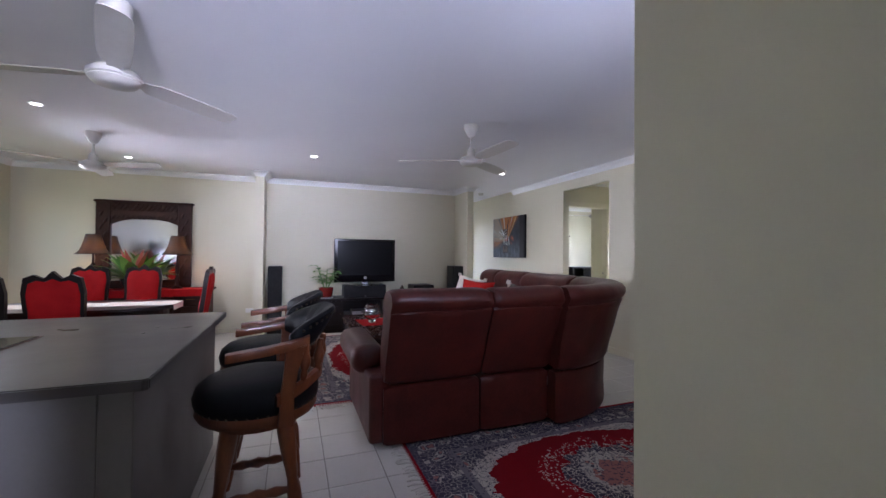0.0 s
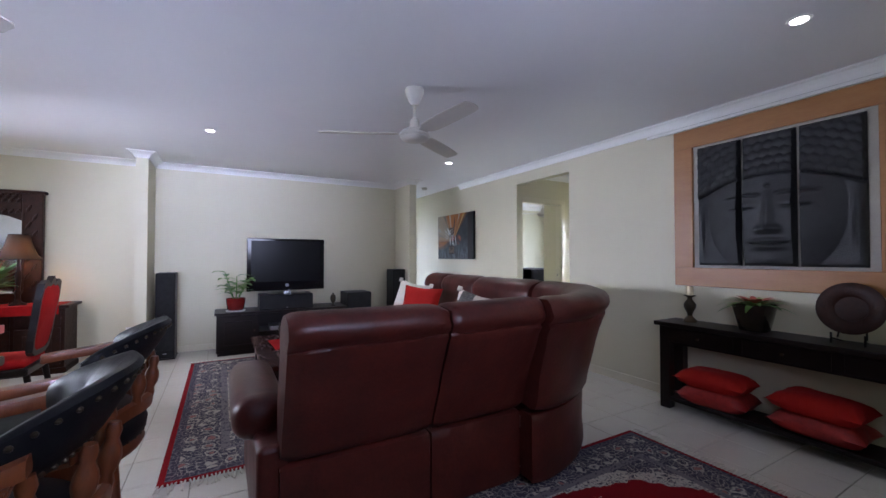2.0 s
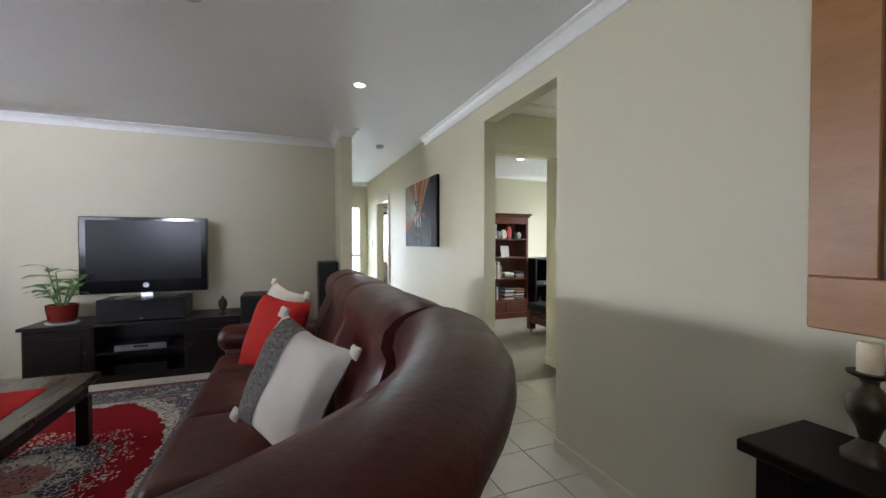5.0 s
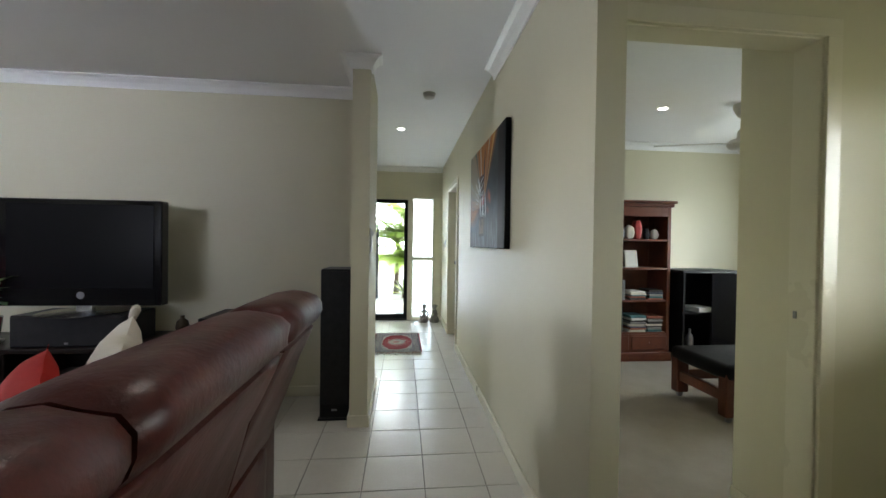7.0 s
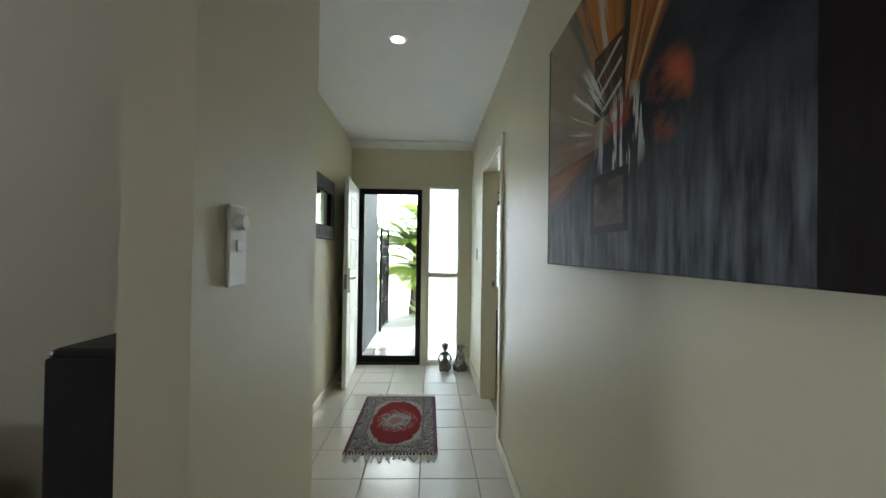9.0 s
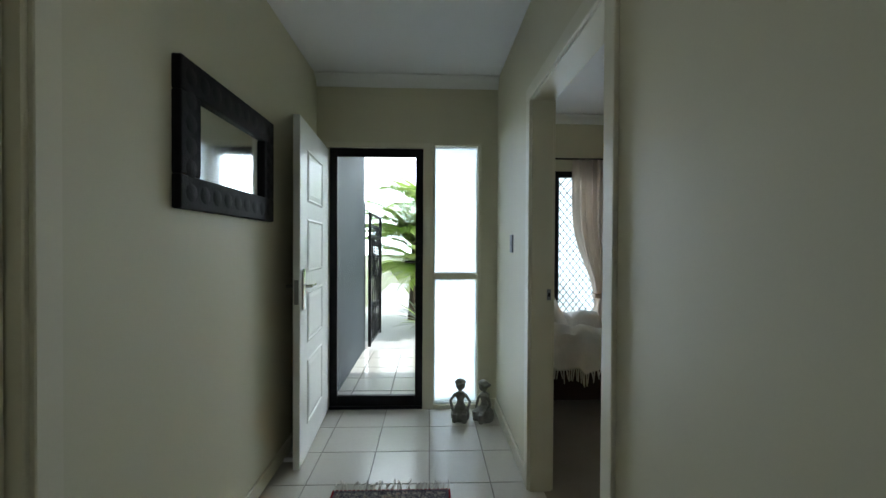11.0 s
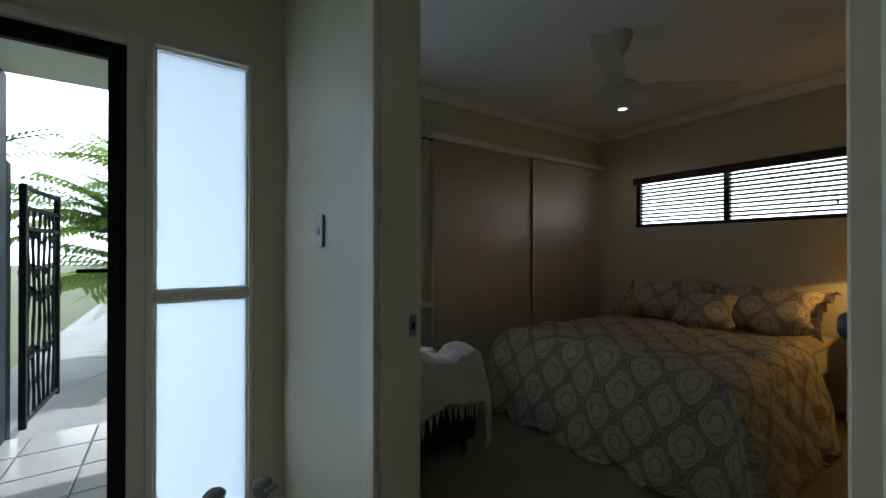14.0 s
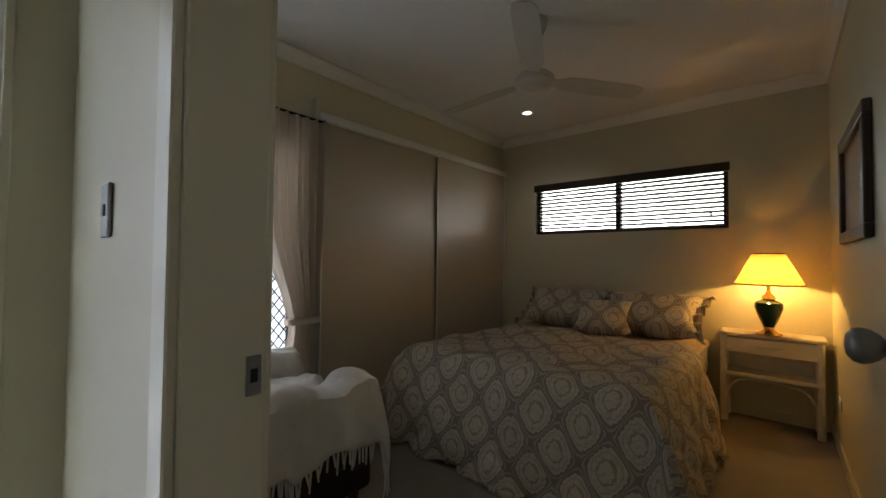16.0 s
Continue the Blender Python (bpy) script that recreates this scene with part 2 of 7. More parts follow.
def painting_mat(name):
    """Abstract canvas: charcoal ground, slanting orange and pale strokes, white marks at the heart. Object axes: y along, z up."""
    m, n, l, p = tree(name)
    C = lambda *a: calc(n, l, *a)
    sep = n.new("ShaderNodeSeparateXYZ")
    l.new(n.new("ShaderNodeTexCoord").outputs["Object"], sep.inputs[0])
    u = C("DIVIDE", C("SUBTRACT", 0.62, sep.outputs[1]), 1.24)
    v = C("ADD", C("DIVIDE", sep.outputs[2], 0.82), 0.5)
    du, dv = C("MULTIPLY", C("SUBTRACT", u, 0.46), 1.5), C("SUBTRACT", v, 0.40)
    theta = C("ARCTAN2", dv, du)
    far = C("SQRT", C("ADD", C("MULTIPLY", du, du), C("MULTIPLY", dv, dv)))

    def cells(p0, s0, p1, s1, detail):
        c = n.new("ShaderNodeCombineXYZ")
        l.new(C("MULTIPLY", p0, s0), c.inputs[0])
        l.new(C("MULTIPLY", p1, s1), c.inputs[1])
        return noise_of(n, l, 1.0, detail, 0.6, vec=c.outputs[0])

    def disc(cu, cv, ru, rv):
        d = C("ADD", C("POWER", C("DIVIDE", C("ABSOLUTE", C("SUBTRACT", u, cu)), ru), 2), C("POWER", C("DIVIDE", C("ABSOLUTE", C("SUBTRACT", v, cv)), rv), 2))
        return ramp(n, l, C("SUBTRACT", 1.0, d), 0.0, 0.7)

    def slab(cu, cv, hu, hv):
        return C("MULTIPLY", C("COMPARE", u, cu, hu), C("COMPARE", v, cv, hv))

    def lay(col, fac, colour, strength=1.0):
        return mixc(n, l, C("MULTIPLY", fac, strength), col, colour)

    ray, fine, drip, rough_n = cells(theta, 4.5, far, 0.8, 3), cells(theta, 16.0, far, 1.6, 3), cells(u, 38.0, v, 3.5, 3), cells(u, 7.0, v, 6.0, 5)
    fan = C("MULTIPLY", ramp(n, l, theta, 0.78, 0.98), ramp(n, l, C("SUBTRACT", 3.3, theta), 0.0, 0.5))
    fan = C("MULTIPLY", fan, ramp(n, l, far, 0.04, 0.16))
    col = mixc(n, l, ramp(n, l, rough_n, 0.35, 0.7), (0.012, 0.013, 0.015), (0.035, 0.037, 0.040))
    low = ramp(n, l, C("SUBTRACT", 0.42, v), 0.0, 0.30)
    col = lay(col, C("MULTIPLY", low, ramp(n, l, drip, 0.38, 0.68)), (0.17, 0.19, 0.215), 0.8)
    col = lay(col, C("MULTIPLY", C("MULTIPLY", disc(0.08, 0.46, 0.30, 0.26), ramp(n, l, fine, 0.3, 0.55)), 0.8), (0.33, 0.12, 0.03))
    col = lay(col, C("MULTIPLY", fan, ramp(n, l, ray, 0.40, 0.46)), (0.42, 0.155, 0.035))
    col = lay(col, C("MULTIPLY", fan, ramp(n, l, ray, 0.56, 0.62)), (0.50, 0.45, 0.36))
    col = lay(col, C("MULTIPLY", fan, ramp(n, l, theta, 1.95, 2.3)), (0.30, 0.31, 0.25), 0.75)
    col = lay(col, C("MULTIPLY", fan, C("MULTIPLY", ramp(n, l, fine, 0.52, 0.60), ramp(n, l, C("SUBTRACT", 1.75, theta), 0.0, 0.3))), (0.035, 0.022, 0.016), 0.9)
    col = lay(col, C("MULTIPLY", C("COMPARE", theta, 0.93, 0.035), ramp(n, l, far, 0.05, 0.2)), (0.55, 0.34, 0.12), 0.7)
    col = lay(col, slab(0.41, 0.60, 0.07, 0.11), (0.022, 0.015, 0.012), 0.85)
    col = lay(col, C("MULTIPLY", slab(0.41, 0.60, 0.055, 0.09), C("GREATER_THAN", C("SINE", C("MULTIPLY", C("ADD", v, C("MULTIPLY", u, -0.6)), 95.0)), 0.75)), (0.60, 0.58, 0.52), 0.8)
    col = lay(col, C("MULTIPLY", disc(0.29, 0.58, 0.12, 0.14), ramp(n, l, fine, 0.52, 0.57)), (0.74, 0.72, 0.66))
    col = lay(col, C("MULTIPLY", disc(0.46, 0.40, 0.12, 0.15), ramp(n, l, drip, 0.50, 0.55)), (0.70, 0.69, 0.66))
    col = lay(col, C("MULTIPLY", disc(0.61, 0.43, 0.07, 0.12), ramp(n, l, rough_n, 0.40, 0.60)), (0.40, 0.09, 0.03), 0.9)
    col = lay(col, C("MULTIPLY", disc(0.45, 0.46, 0.06, 0.06), ramp(n, l, rough_n, 0.45, 0.55)), (0.42, 0.05, 0.03), 0.8)
    col = lay(col, slab(0.41, 0.21, 0.085, 0.095), (0.020, 0.012, 0.010))
    col = lay(col, C("MULTIPLY", slab(0.41, 0.21, 0.066, 0.07), ramp(n, l, rough_n, 0.4, 0.6)), (0.16, 0.11, 0.08))
    col = lay(col, C("GREATER_THAN", u, 0.85), (0.012, 0.007, 0.007), 0.93)
    col = lay(col, C("GREATER_THAN", u, 0.95), (0.004, 0.004, 0.004), 0.95)
    col = lay(col, C("LESS_THAN", u, 0.015), (0.008, 0.007, 0.006), 0.95)
    l.new(col, p.inputs["Base Color"])
    p.inputs["Roughness"].default_value = 0.6
    p.inputs["Specular IOR Level"].default_value = 0.07
    b = n.new("ShaderNodeBump")
    b.inputs["Strength"].default_value, b.inputs["Distance"].default_value = 0.35, 0.004
    l.new(C("ADD", rough_n, C("MULTIPLY", fine, 0.3)), b.inputs["Height"])
    l.new(b.outputs[0], p.inputs["Normal"])
    return m


M_WALL = mat("wall_paint", (0.62, 0.585, 0.435), (0.595, 0.56, 0.415), 0.55, 1.2, 160, 0.03, spec=0.35)
M_CEIL = mat("ceiling_paint", (0.80, 0.80, 0.80), (0.77, 0.77, 0.78), 0.8, 1.5, 120, 0.02)
M_WHITE = mat("white_gloss_paint", (0.80, 0.80, 0.78), (0.76, 0.76, 0.74), 0.35, 3, 80, 0.02)
M_CREAM = mat("cream_gloss_paint", (0.66, 0.62, 0.48), (0.63, 0.59, 0.455), 0.30, 2.5, 90, 0.02)
M_TILE = mat("floor_tile", (0.60, 0.57, 0.51), (0.55, 0.52, 0.46), 0.22, 5, 40, 0.015, vary=0.5)
M_GROUT = mat("grout", (0.30, 0.28, 0.25), (0.22, 0.20, 0.18), 0.9, 8, 90, 0.1)
M_CARPET = mat("carpet", (0.31, 0.27, 0.225), (0.24, 0.21, 0.17), 0.95, 3, 260, 0.6, spec=0.1)
M_LEATHER = mat("burgundy_leather", (0.080, 0.0155, 0.0108), (0.034, 0.0075, 0.0056), 0.36, 5.5, 60, 0.35, spec=0.28)
M_BLACKLEATHER = mat("black_leather", (0.007, 0.007, 0.008), (0.007, 0.007, 0.008), 0.45, 5, 150, 0.2, spec=0.12)
M_DARKWOOD = mat("dark_stained_wood", (0.012, 0.0065, 0.005), (0.006, 0.0035, 0.003), 0.34, 6, 50, 0.06, stretch=(1, 1, 6), spec=0.25)
M_TABLEWOOD = mat("red_brown_table_wood", (0.045, 0.014, 0.009), (0.024, 0.008, 0.006), 0.26, 5, 50, 0.03, stretch=(5, 1, 1), coat=0.2)
M_STOOLWOOD = mat("stool_wood", (0.19, 0.055, 0.018), (0.10, 0.026, 0.010), 0.32, 7, 60, 0.06, stretch=(4, 4, 1), coat=0.2)
M_REDWOOD = mat("mahogany", (0.13, 0.032, 0.013), (0.06, 0.014, 0.006), 0.35, 6, 60, 0.05, stretch=(1, 6, 1))
M_CARVED = mat("carved_brown_wood", (0.040, 0.013, 0.007), (0.014, 0.005, 0.003), 0.45, 22, 90, 0.5, spec=0.22)
M_HONEY = mat("honey_timber", (0.36, 0.165, 0.045), (0.28, 0.115, 0.028), 0.42, 3, 30, 0.05, stretch=(2, 1, 5))
M_STONEWALL = mat("grey_plaster", (0.40, 0.38, 0.33), (0.32, 0.30, 0.26), 0.8, 5, 70, 0.2)
M_DARKRED = mat("dark_red_velvet", (0.030, 0.006, 0.005), (0.018, 0.004, 0.004), 0.7, 8, 120, 0.2)
M_BUDDHA = mat("black_stone", (0.020, 0.020, 0.022), (0.008, 0.008, 0.009), 0.50, 10, 90, 0.5, spec=0.4)
M_BLACK = mat("black_plastic", (0.007, 0.007, 0.008), (0.005, 0.005, 0.006), 0.42, 8, 120, 0.03, spec=0.25)
M_BLACKCLOTH = mat("black_grille_cloth", (0.009, 0.009, 0.010), (0.005, 0.005, 0.006), 0.85, 20, 300, 0.3)
M_GLOSSBLACK = mat("gloss_black", (0.006, 0.006, 0.007), (0.005, 0.005, 0.006), 0.10, 4, 60, 0.0, spec=0.3)
M_SCREEN = mat("tv_screen", (0.006, 0.006, 0.007), (0.005, 0.005, 0.006), 0.24, 3, 50, 0.0, spec=0.13)
M_CHROME = mat("brushed_chrome", (0.62, 0.62, 0.62), (0.5, 0.5, 0.5), 0.25, 10, 90, 0.02, metal=1.0)
M_STEEL = mat("dull_steel", (0.30, 0.30, 0.31), (0.22, 0.22, 0.23), 0.4, 10, 90, 0.04, metal=1.0)
M_BRASS = mat("brass", (0.60, 0.40, 0.14), (0.45, 0.28, 0.09), 0.25, 10, 80, 0.03, metal=1.0)
M_BRONZE = mat("aged_bronze", (0.10, 0.075, 0.045), (0.045, 0.035, 0.025), 0.4, 14, 90, 0.15, metal=0.8)
M_RED = mat("red_velvet", (0.42, 0.008, 0.008), (0.30, 0.005, 0.006), 0.85, 7, 200, 0.15, spec=0.2)
M_REDCUSHION = mat("red_woven_cotton", (0.42, 0.016, 0.011), (0.33, 0.011, 0.008), 0.85, 9, 250, 0.25, spec=0.2)
M_REDSATIN = mat("red_printed_satin", (0.40, 0.020, 0.016), (0.20, 0.010, 0.010), 0.5, 22, 120, 0.1)
M_CREAMCLOTH = mat("cream_linen", (0.66, 0.61, 0.53), (0.58, 0.53, 0.45), 0.9, 8, 250, 0.3, spec=0.2)
M_STRIPE = mat("black_white_weave", (0.20, 0.185, 0.16), (0.03, 0.028, 0.026), 0.9, 60, 130, 0.3, spec=0.2)
M_FRINGE = mat("cotton_fringe", (0.60, 0.57, 0.50), (0.48, 0.45, 0.39), 0.95, 20, 200, 0.3)
M_BENCH = mat("bench_laminate", (0.075, 0.066, 0.060), (0.064, 0.057, 0.052), 0.30, 3, 160, 0.01)
M_BENCHSIDE = mat("bench_panel", (0.165, 0.150, 0.135), (0.145, 0.13, 0.115), 0.45, 3, 80, 0.02)
M_FAN = mat("fan_white", (0.56, 0.54, 0.48), (0.50, 0.48, 0.43), 0.35, 5, 60, 0.01)
M_LEAF = mat("leaf_green", (0.055, 0.16, 0.025), (0.10, 0.22, 0.04), 0.38, 10, 60, 0.08, vary=0.4)
M_LEAF2 = mat("leaf_bright", (0.12, 0.26, 0.035), (0.20, 0.34, 0.07), 0.45, 4, 40, 0.08, vary=0.5)
M_LEAFRED = mat("leaf_red", (0.30, 0.03, 0.03), (0.38, 0.10, 0.05), 0.45, 10, 60, 0.05)
M_POTRED = mat("red_glaze", (0.16, 0.012, 0.010), (0.09, 0.008, 0.007), 0.18, 8, 60, 0.02)
M_POTBRONZE = mat("bronze_glaze", (0.06, 0.045, 0.03), (0.03, 0.022, 0.016), 0.16, 9, 70, 0.05, metal=0.4)
M_SOIL = mat("soil", (0.03, 0.02, 0.014), (0.015, 0.01, 0.008), 0.95, 30, 120, 0.5)
M_WAX = mat("cream_wax", (0.70, 0.60, 0.40), (0.6, 0.5, 0.32), 0.5, 12, 80, 0.05)
M_SHADE = veil("amber_shade", (0.58, 0.38, 0.13), 0.50)
M_SHADEDARK = veil("brown_shade", (0.032, 0.016, 0.008), 0.40)
M_GREEN = mat("green_glaze", (0.008, 0.05, 0.03), (0.005, 0.03, 0.018), 0.12, 8, 60, 0.0)
M_CANE = mat("cream_cane", (0.74, 0.68, 0.55), (0.66, 0.59, 0.45), 0.5, 12, 90, 0.1)
M_ROBE = mat("robe_door_vinyl", (0.50, 0.44, 0.34), (0.47, 0.41, 0.315), 0.38, 2, 80, 0.02)
M_CURTAIN = veil("beige_curtain", (0.62, 0.54, 0.45), 0.20, 0.85)
M_THROW = mat("white_wool", (0.72, 0.70, 0.66), (0.60, 0.58, 0.55), 0.95, 14, 160, 0.6, spec=0.1)
M_SHEET = mat("tan_sateen", (0.46, 0.34, 0.21), (0.40, 0.29, 0.17), 0.55, 5, 120, 0.1)
M_DAMASK = damask_mat("damask_quilt", (0.50, 0.435, 0.34), (0.215, 0.185, 0.160), 0.122)
M_BLIND = mat("dark_timber_blind", (0.05, 0.026, 0.018), (0.03, 0.016, 0.012), 0.45, 8, 60, 0.03)
M_FROST = veil("frosted_glass", (0.70, 0.74, 0.76), 0.88, 0.35)
M_CLEAR = pane("clear_glass", (0.96, 0.98, 0.97))
M_MESH = pane("insect_mesh", (0.90, 0.92, 0.94), 0.02)
M_MIRROR = mat("mirror", (0.86, 0.88, 0.87), (0.86, 0.88, 0.87), 0.08, 1, 10, 0.0, metal=1.0)
M_BOWL = glass("bowl_glass")
M_BLUEWALL = mat("charcoal_render", (0.022, 0.032, 0.040), (0.010, 0.015, 0.019), 0.6, 9, 34, 1.0, stretch=(1, 1, 0.45), spec=0.25)
M_CONCRETE = mat("concrete", (0.52, 0.50, 0.46), (0.44, 0.42, 0.38), 0.85, 2, 50, 0.2)
M_GROUND = mat("lawn_and_gravel", (0.16, 0.20, 0.07), (0.26, 0.24, 0.16), 0.95, 1.5, 60, 0.4)
M_FENCE = mat("pale_fence", (0.62, 0.62, 0.58), (0.55, 0.55, 0.51), 0.7, 4, 60, 0.05)
M_BRICKOUT = mat("outer_render", (0.62, 0.58, 0.50), (0.56, 0.52, 0.45), 0.8, 4, 60, 0.1)
M_TRUNK = mat("palm_trunk", (0.16, 0.12, 0.08), (0.09, 0.07, 0.05), 0.9, 12, 80, 0.6)
M_EMBOSSED = mat("embossed_dark_leather", (0.012, 0.010, 0.011), (0.006, 0.005, 0.006), 0.62, 12, 90, 0.3, spec=0.15)
M_CARVEDSTONE = mat("grey_carved_wood", (0.30, 0.29, 0.25), (0.12, 0.115, 0.10), 0.8, 25, 120, 0.5)
M_LAMPON = glow("downlight_glow", (1.0, 0.97, 0.92), 5.0)
M_BULB = glow("bulb_glow", (1.0, 0.62, 0.22), 5.0)
# Emission stands in for overexposed sky and helps light porch and hall.
M_SKYGLOW = glow("sky_stand_in_glow", (0.95, 0.97, 1.0), 6.0)
M_PALM = veil("sunlit_palm_leaf", (0.42, 0.56, 0.12), 0.65, 0.5)
M_YUCCA = mat("yucca_leaf", (0.16, 0.20, 0.12), (0.24, 0.27, 0.17), 0.45, 8, 60, 0.05)
M_PALM2 = veil("young_palm_leaf", (0.60, 0.70, 0.26), 0.65, 0.5)


# ---------------------------------------------------------------- mesh helpers
def mesh_of(name, bm, material, smooth=False):
    me = bpy.data.meshes.new(name)
    bmesh.ops.recalc_face_normals(bm, faces=bm.faces)
    if smooth:
        for f in bm.faces:
            f.smooth = True
        for e in bm.edges:
            if len(e.link_faces) == 2 and e.calc_face_angle(0) > 0.9:
                e.smooth = False
    bm.to_mesh(me)
    bm.free()
    me.materials.append(material)
    return me


def part(name, bm, material, parent, label="", smooth=False):
    ob = new(name, mesh_of(name, bm, material, smooth))
    ob.parent = parent
    return tagged(ob, label)


def thing(name, m, label, category, group="", kind=""):
    ob = new(name)
    ob.matrix_basis = m if isinstance(m, Matrix) else pose(*m)
    ob.empty_display_size = 0.1
    return tagged(ob, label, category, group, kind)


def single(name, bm, material, label, category, group="", kind="", smooth=False, m=None):
    ob = new(name, mesh_of(name, bm, material, smooth))
    if m is not None:
        ob.matrix_basis = m
    return tagged(ob, label, category, group, kind)


def box(x0, y0, z0, x1, y1, z1, bevel=0.0, seg=1, bm=None, turn=None):
    """A box between two corners, with rounded edges; added to bm if given."""
    b = bmesh.new()
    bmesh.ops.create_cube(b, size=1)
    c = Vector(((x0 + x1) / 2, (y0 + y1) / 2, (z0 + z1) / 2))
    bmesh.ops.scale(b, vec=(abs(x1 - x0), abs(y1 - y0), abs(z1 - z0)), verts=b.verts)
    if bevel:
        bmesh.ops.bevel(b, geom=b.edges[:], offset=bevel, segments=seg, profile=0.5, affect="EDGES")
    bmesh.ops.translate(b, vec=c, verts=b.verts)
    if turn is not None:
        bmesh.ops.transform(b, matrix=turn, verts=b.verts)
    return join(bm, b)


def join(bm, b):
    if bm is None:
        return b
    me = bpy.data.meshes.new("joint")
    b.to_mesh(me)
    b.free()
    bm.from_mesh(me)
    bpy.data.meshes.remove(me)
    return bm


def rings(loops, close=True, caps=True, bm=None):
    """Faces between loops of points, one after another."""
    bm = bm or bmesh.new()
    rows = [[bm.verts.new(p) for p in loop] for loop in loops]
    n = len(rows[0])
    for a, b in zip(rows, rows[1:]):
        for i in range(n if close else n - 1):
            j = (i + 1) % n
            bm.faces.new((a[i], a[j], b[j], b[i]))
    if caps and close:
        bm.faces.new(rows[0][::-1])
        bm.faces.new(rows[-1])
    return bm


def lathe(profile, n=20, at=(0, 0, 0), bm=None, sq=0.0):
    """A turned shape from (radius, height) pairs; sq squares it off."""
    loops = []
    for r, z in profile:
        loop = []
        for i in range(n):
            a = 2 * math.pi * i / n
            c, s = math.cos(a), math.sin(a)
            k = 1 / max(abs(c), abs(s)) if sq else 1
            k = 1 + (k - 1) * sq
            loop.append((at[0] + max(r, 1e-4) * c * k, at[1] + max(r, 1e-4) * s * k, at[2] + z))
        loops.append(loop)
    return rings(loops, bm=bm)


def rod(p, q, r0, r1=None, n=10, bm=None):
    """A round bar from p to q."""
    p, q, r1 = Vector(p), Vector(q), r0 if r1 is None else r1
    m = (q - p).to_track_quat("Z", "Y").to_matrix()
    loops = [[o + m @ Vector((r * math.cos(2 * math.pi * i / n), r * math.sin(2 * math.pi * i / n), 0)) for i in range(n)] for o, r in ((p, r0), (q, r1))]
    return rings(loops, bm=bm)


def spindle(p, q, radii, n=10, bm=None):
    """A turned bar from p to q with radii at even steps."""
    p, q = Vector(p), Vector(q)
    m = (q - p).to_track_quat("Z", "Y").to_matrix()
    loops = []
    for k, r in enumerate(radii):
        o = p.lerp(q, k / (len(radii) - 1))
        loops.append([o + m @ Vector((r * math.cos(2 * math.pi * i / n), r * math.sin(2 * math.pi * i / n), 0)) for i in range(n)])
    return rings(loops, bm=bm)


def pillow(w, d, h, corner=0.0, n=14, seed=0, bm=None, m=None, sag=0.06):
    """A stuffed square: flat in x and y, thick in z, with pulled corners."""
    bm = bm or bmesh.new()
    r = random.Random(seed)
    ph = [r.uniform(0, 6) for _ in range(4)]
    sides = []
    for s in (1, -1):
        grid = []
        for i in range(n + 1):
            row = []
            for j in range(n + 1):
                u, v = 2 * i / n - 1, 2 * j / n - 1
                t = max(0.0, (1 - u ** 4) * (1 - v ** 4)) ** 0.55
                pinch = 1 - sag * (1 - abs(u * v)) * (1 - t) + corner * abs(u * v) ** 3
                z = s * h / 2 * t * (1 + 0.10 * math.sin(3 * u + ph[0]) * math.sin(2.5 * v + ph[1]))
                z += 0.012 * h * math.sin(9 * u + ph[2]) * math.sin(8 * v + ph[3])
                q = Vector((u * w / 2 * pinch, v * d / 2 * pinch, z))
                row.append(m @ q if m is not None else q)
            grid.append(row)
        sides.append(grid)
    b = bmesh.new()
    for grid in sides:
        vs = [[b.verts.new(q) for q in row] for row in grid]
        for i in range(n):
            for j in range(n):
                b.faces.new((vs[i][j], vs[i + 1][j], vs[i + 1][j + 1], vs[i][j + 1]))
    bmesh.ops.remove_doubles(b, verts=b.verts, dist=0.0015)
    return join(bm, b)


def sheet(f, nu, nv, bm=None, uv=None):
    """A grid surface from f(u, v), u and v from 0 to 1; uv gives texture places."""
    bm = bm or bmesh.new()
    vs = [[bm.verts.new(f(i / nu, j / nv)) for j in range(nv + 1)] for i in range(nu + 1)]
    lay = bm.loops.layers.uv.verify() if uv else None
    for i in range(nu):
        for j in range(nv):
            face = bm.faces.new((vs[i][j], vs[i + 1][j], vs[i + 1][j + 1], vs[i][j + 1]))
            if uv:
                for loop, (a, b) in zip(face.loops, ((i, j), (i + 1, j), (i + 1, j + 1), (i, j + 1))):
                    loop[lay].uv = uv(a / nu, b / nv)
    return bm


def wall(name, x0, y0, x1, y1, material=None, z0=0.0, z1=None, openings=(), along="y", label="", category="wall"):
    """A wall block with openings (from, to, bottom, top) along its length."""
    z1 = z1 if z1 is not None else CEIL + 0.1
    bm = bmesh.new()
    lo, hi = (y0, y1) if along == "y" else (x0, x1)

    def block(a, b, c, d):
        if b - a > 1e-4 and d - c > 1e-4:
            if along == "y":
                box(x0, a, c, x1, b, d, bm=bm)
            else:
                box(a, y0, c, b, y1, d, bm=bm)

    at = lo
    for a, b, c, d in sorted(openings):
        block(at, a, z0, z1)
        block(a, b, z0, c)
        block(a, b, d, z1)
        at = b
    block(at, hi, z0, z1)
    return single(name, bm, material or M_WALL, label or "cream painted plaster wall", category, kind="structure")


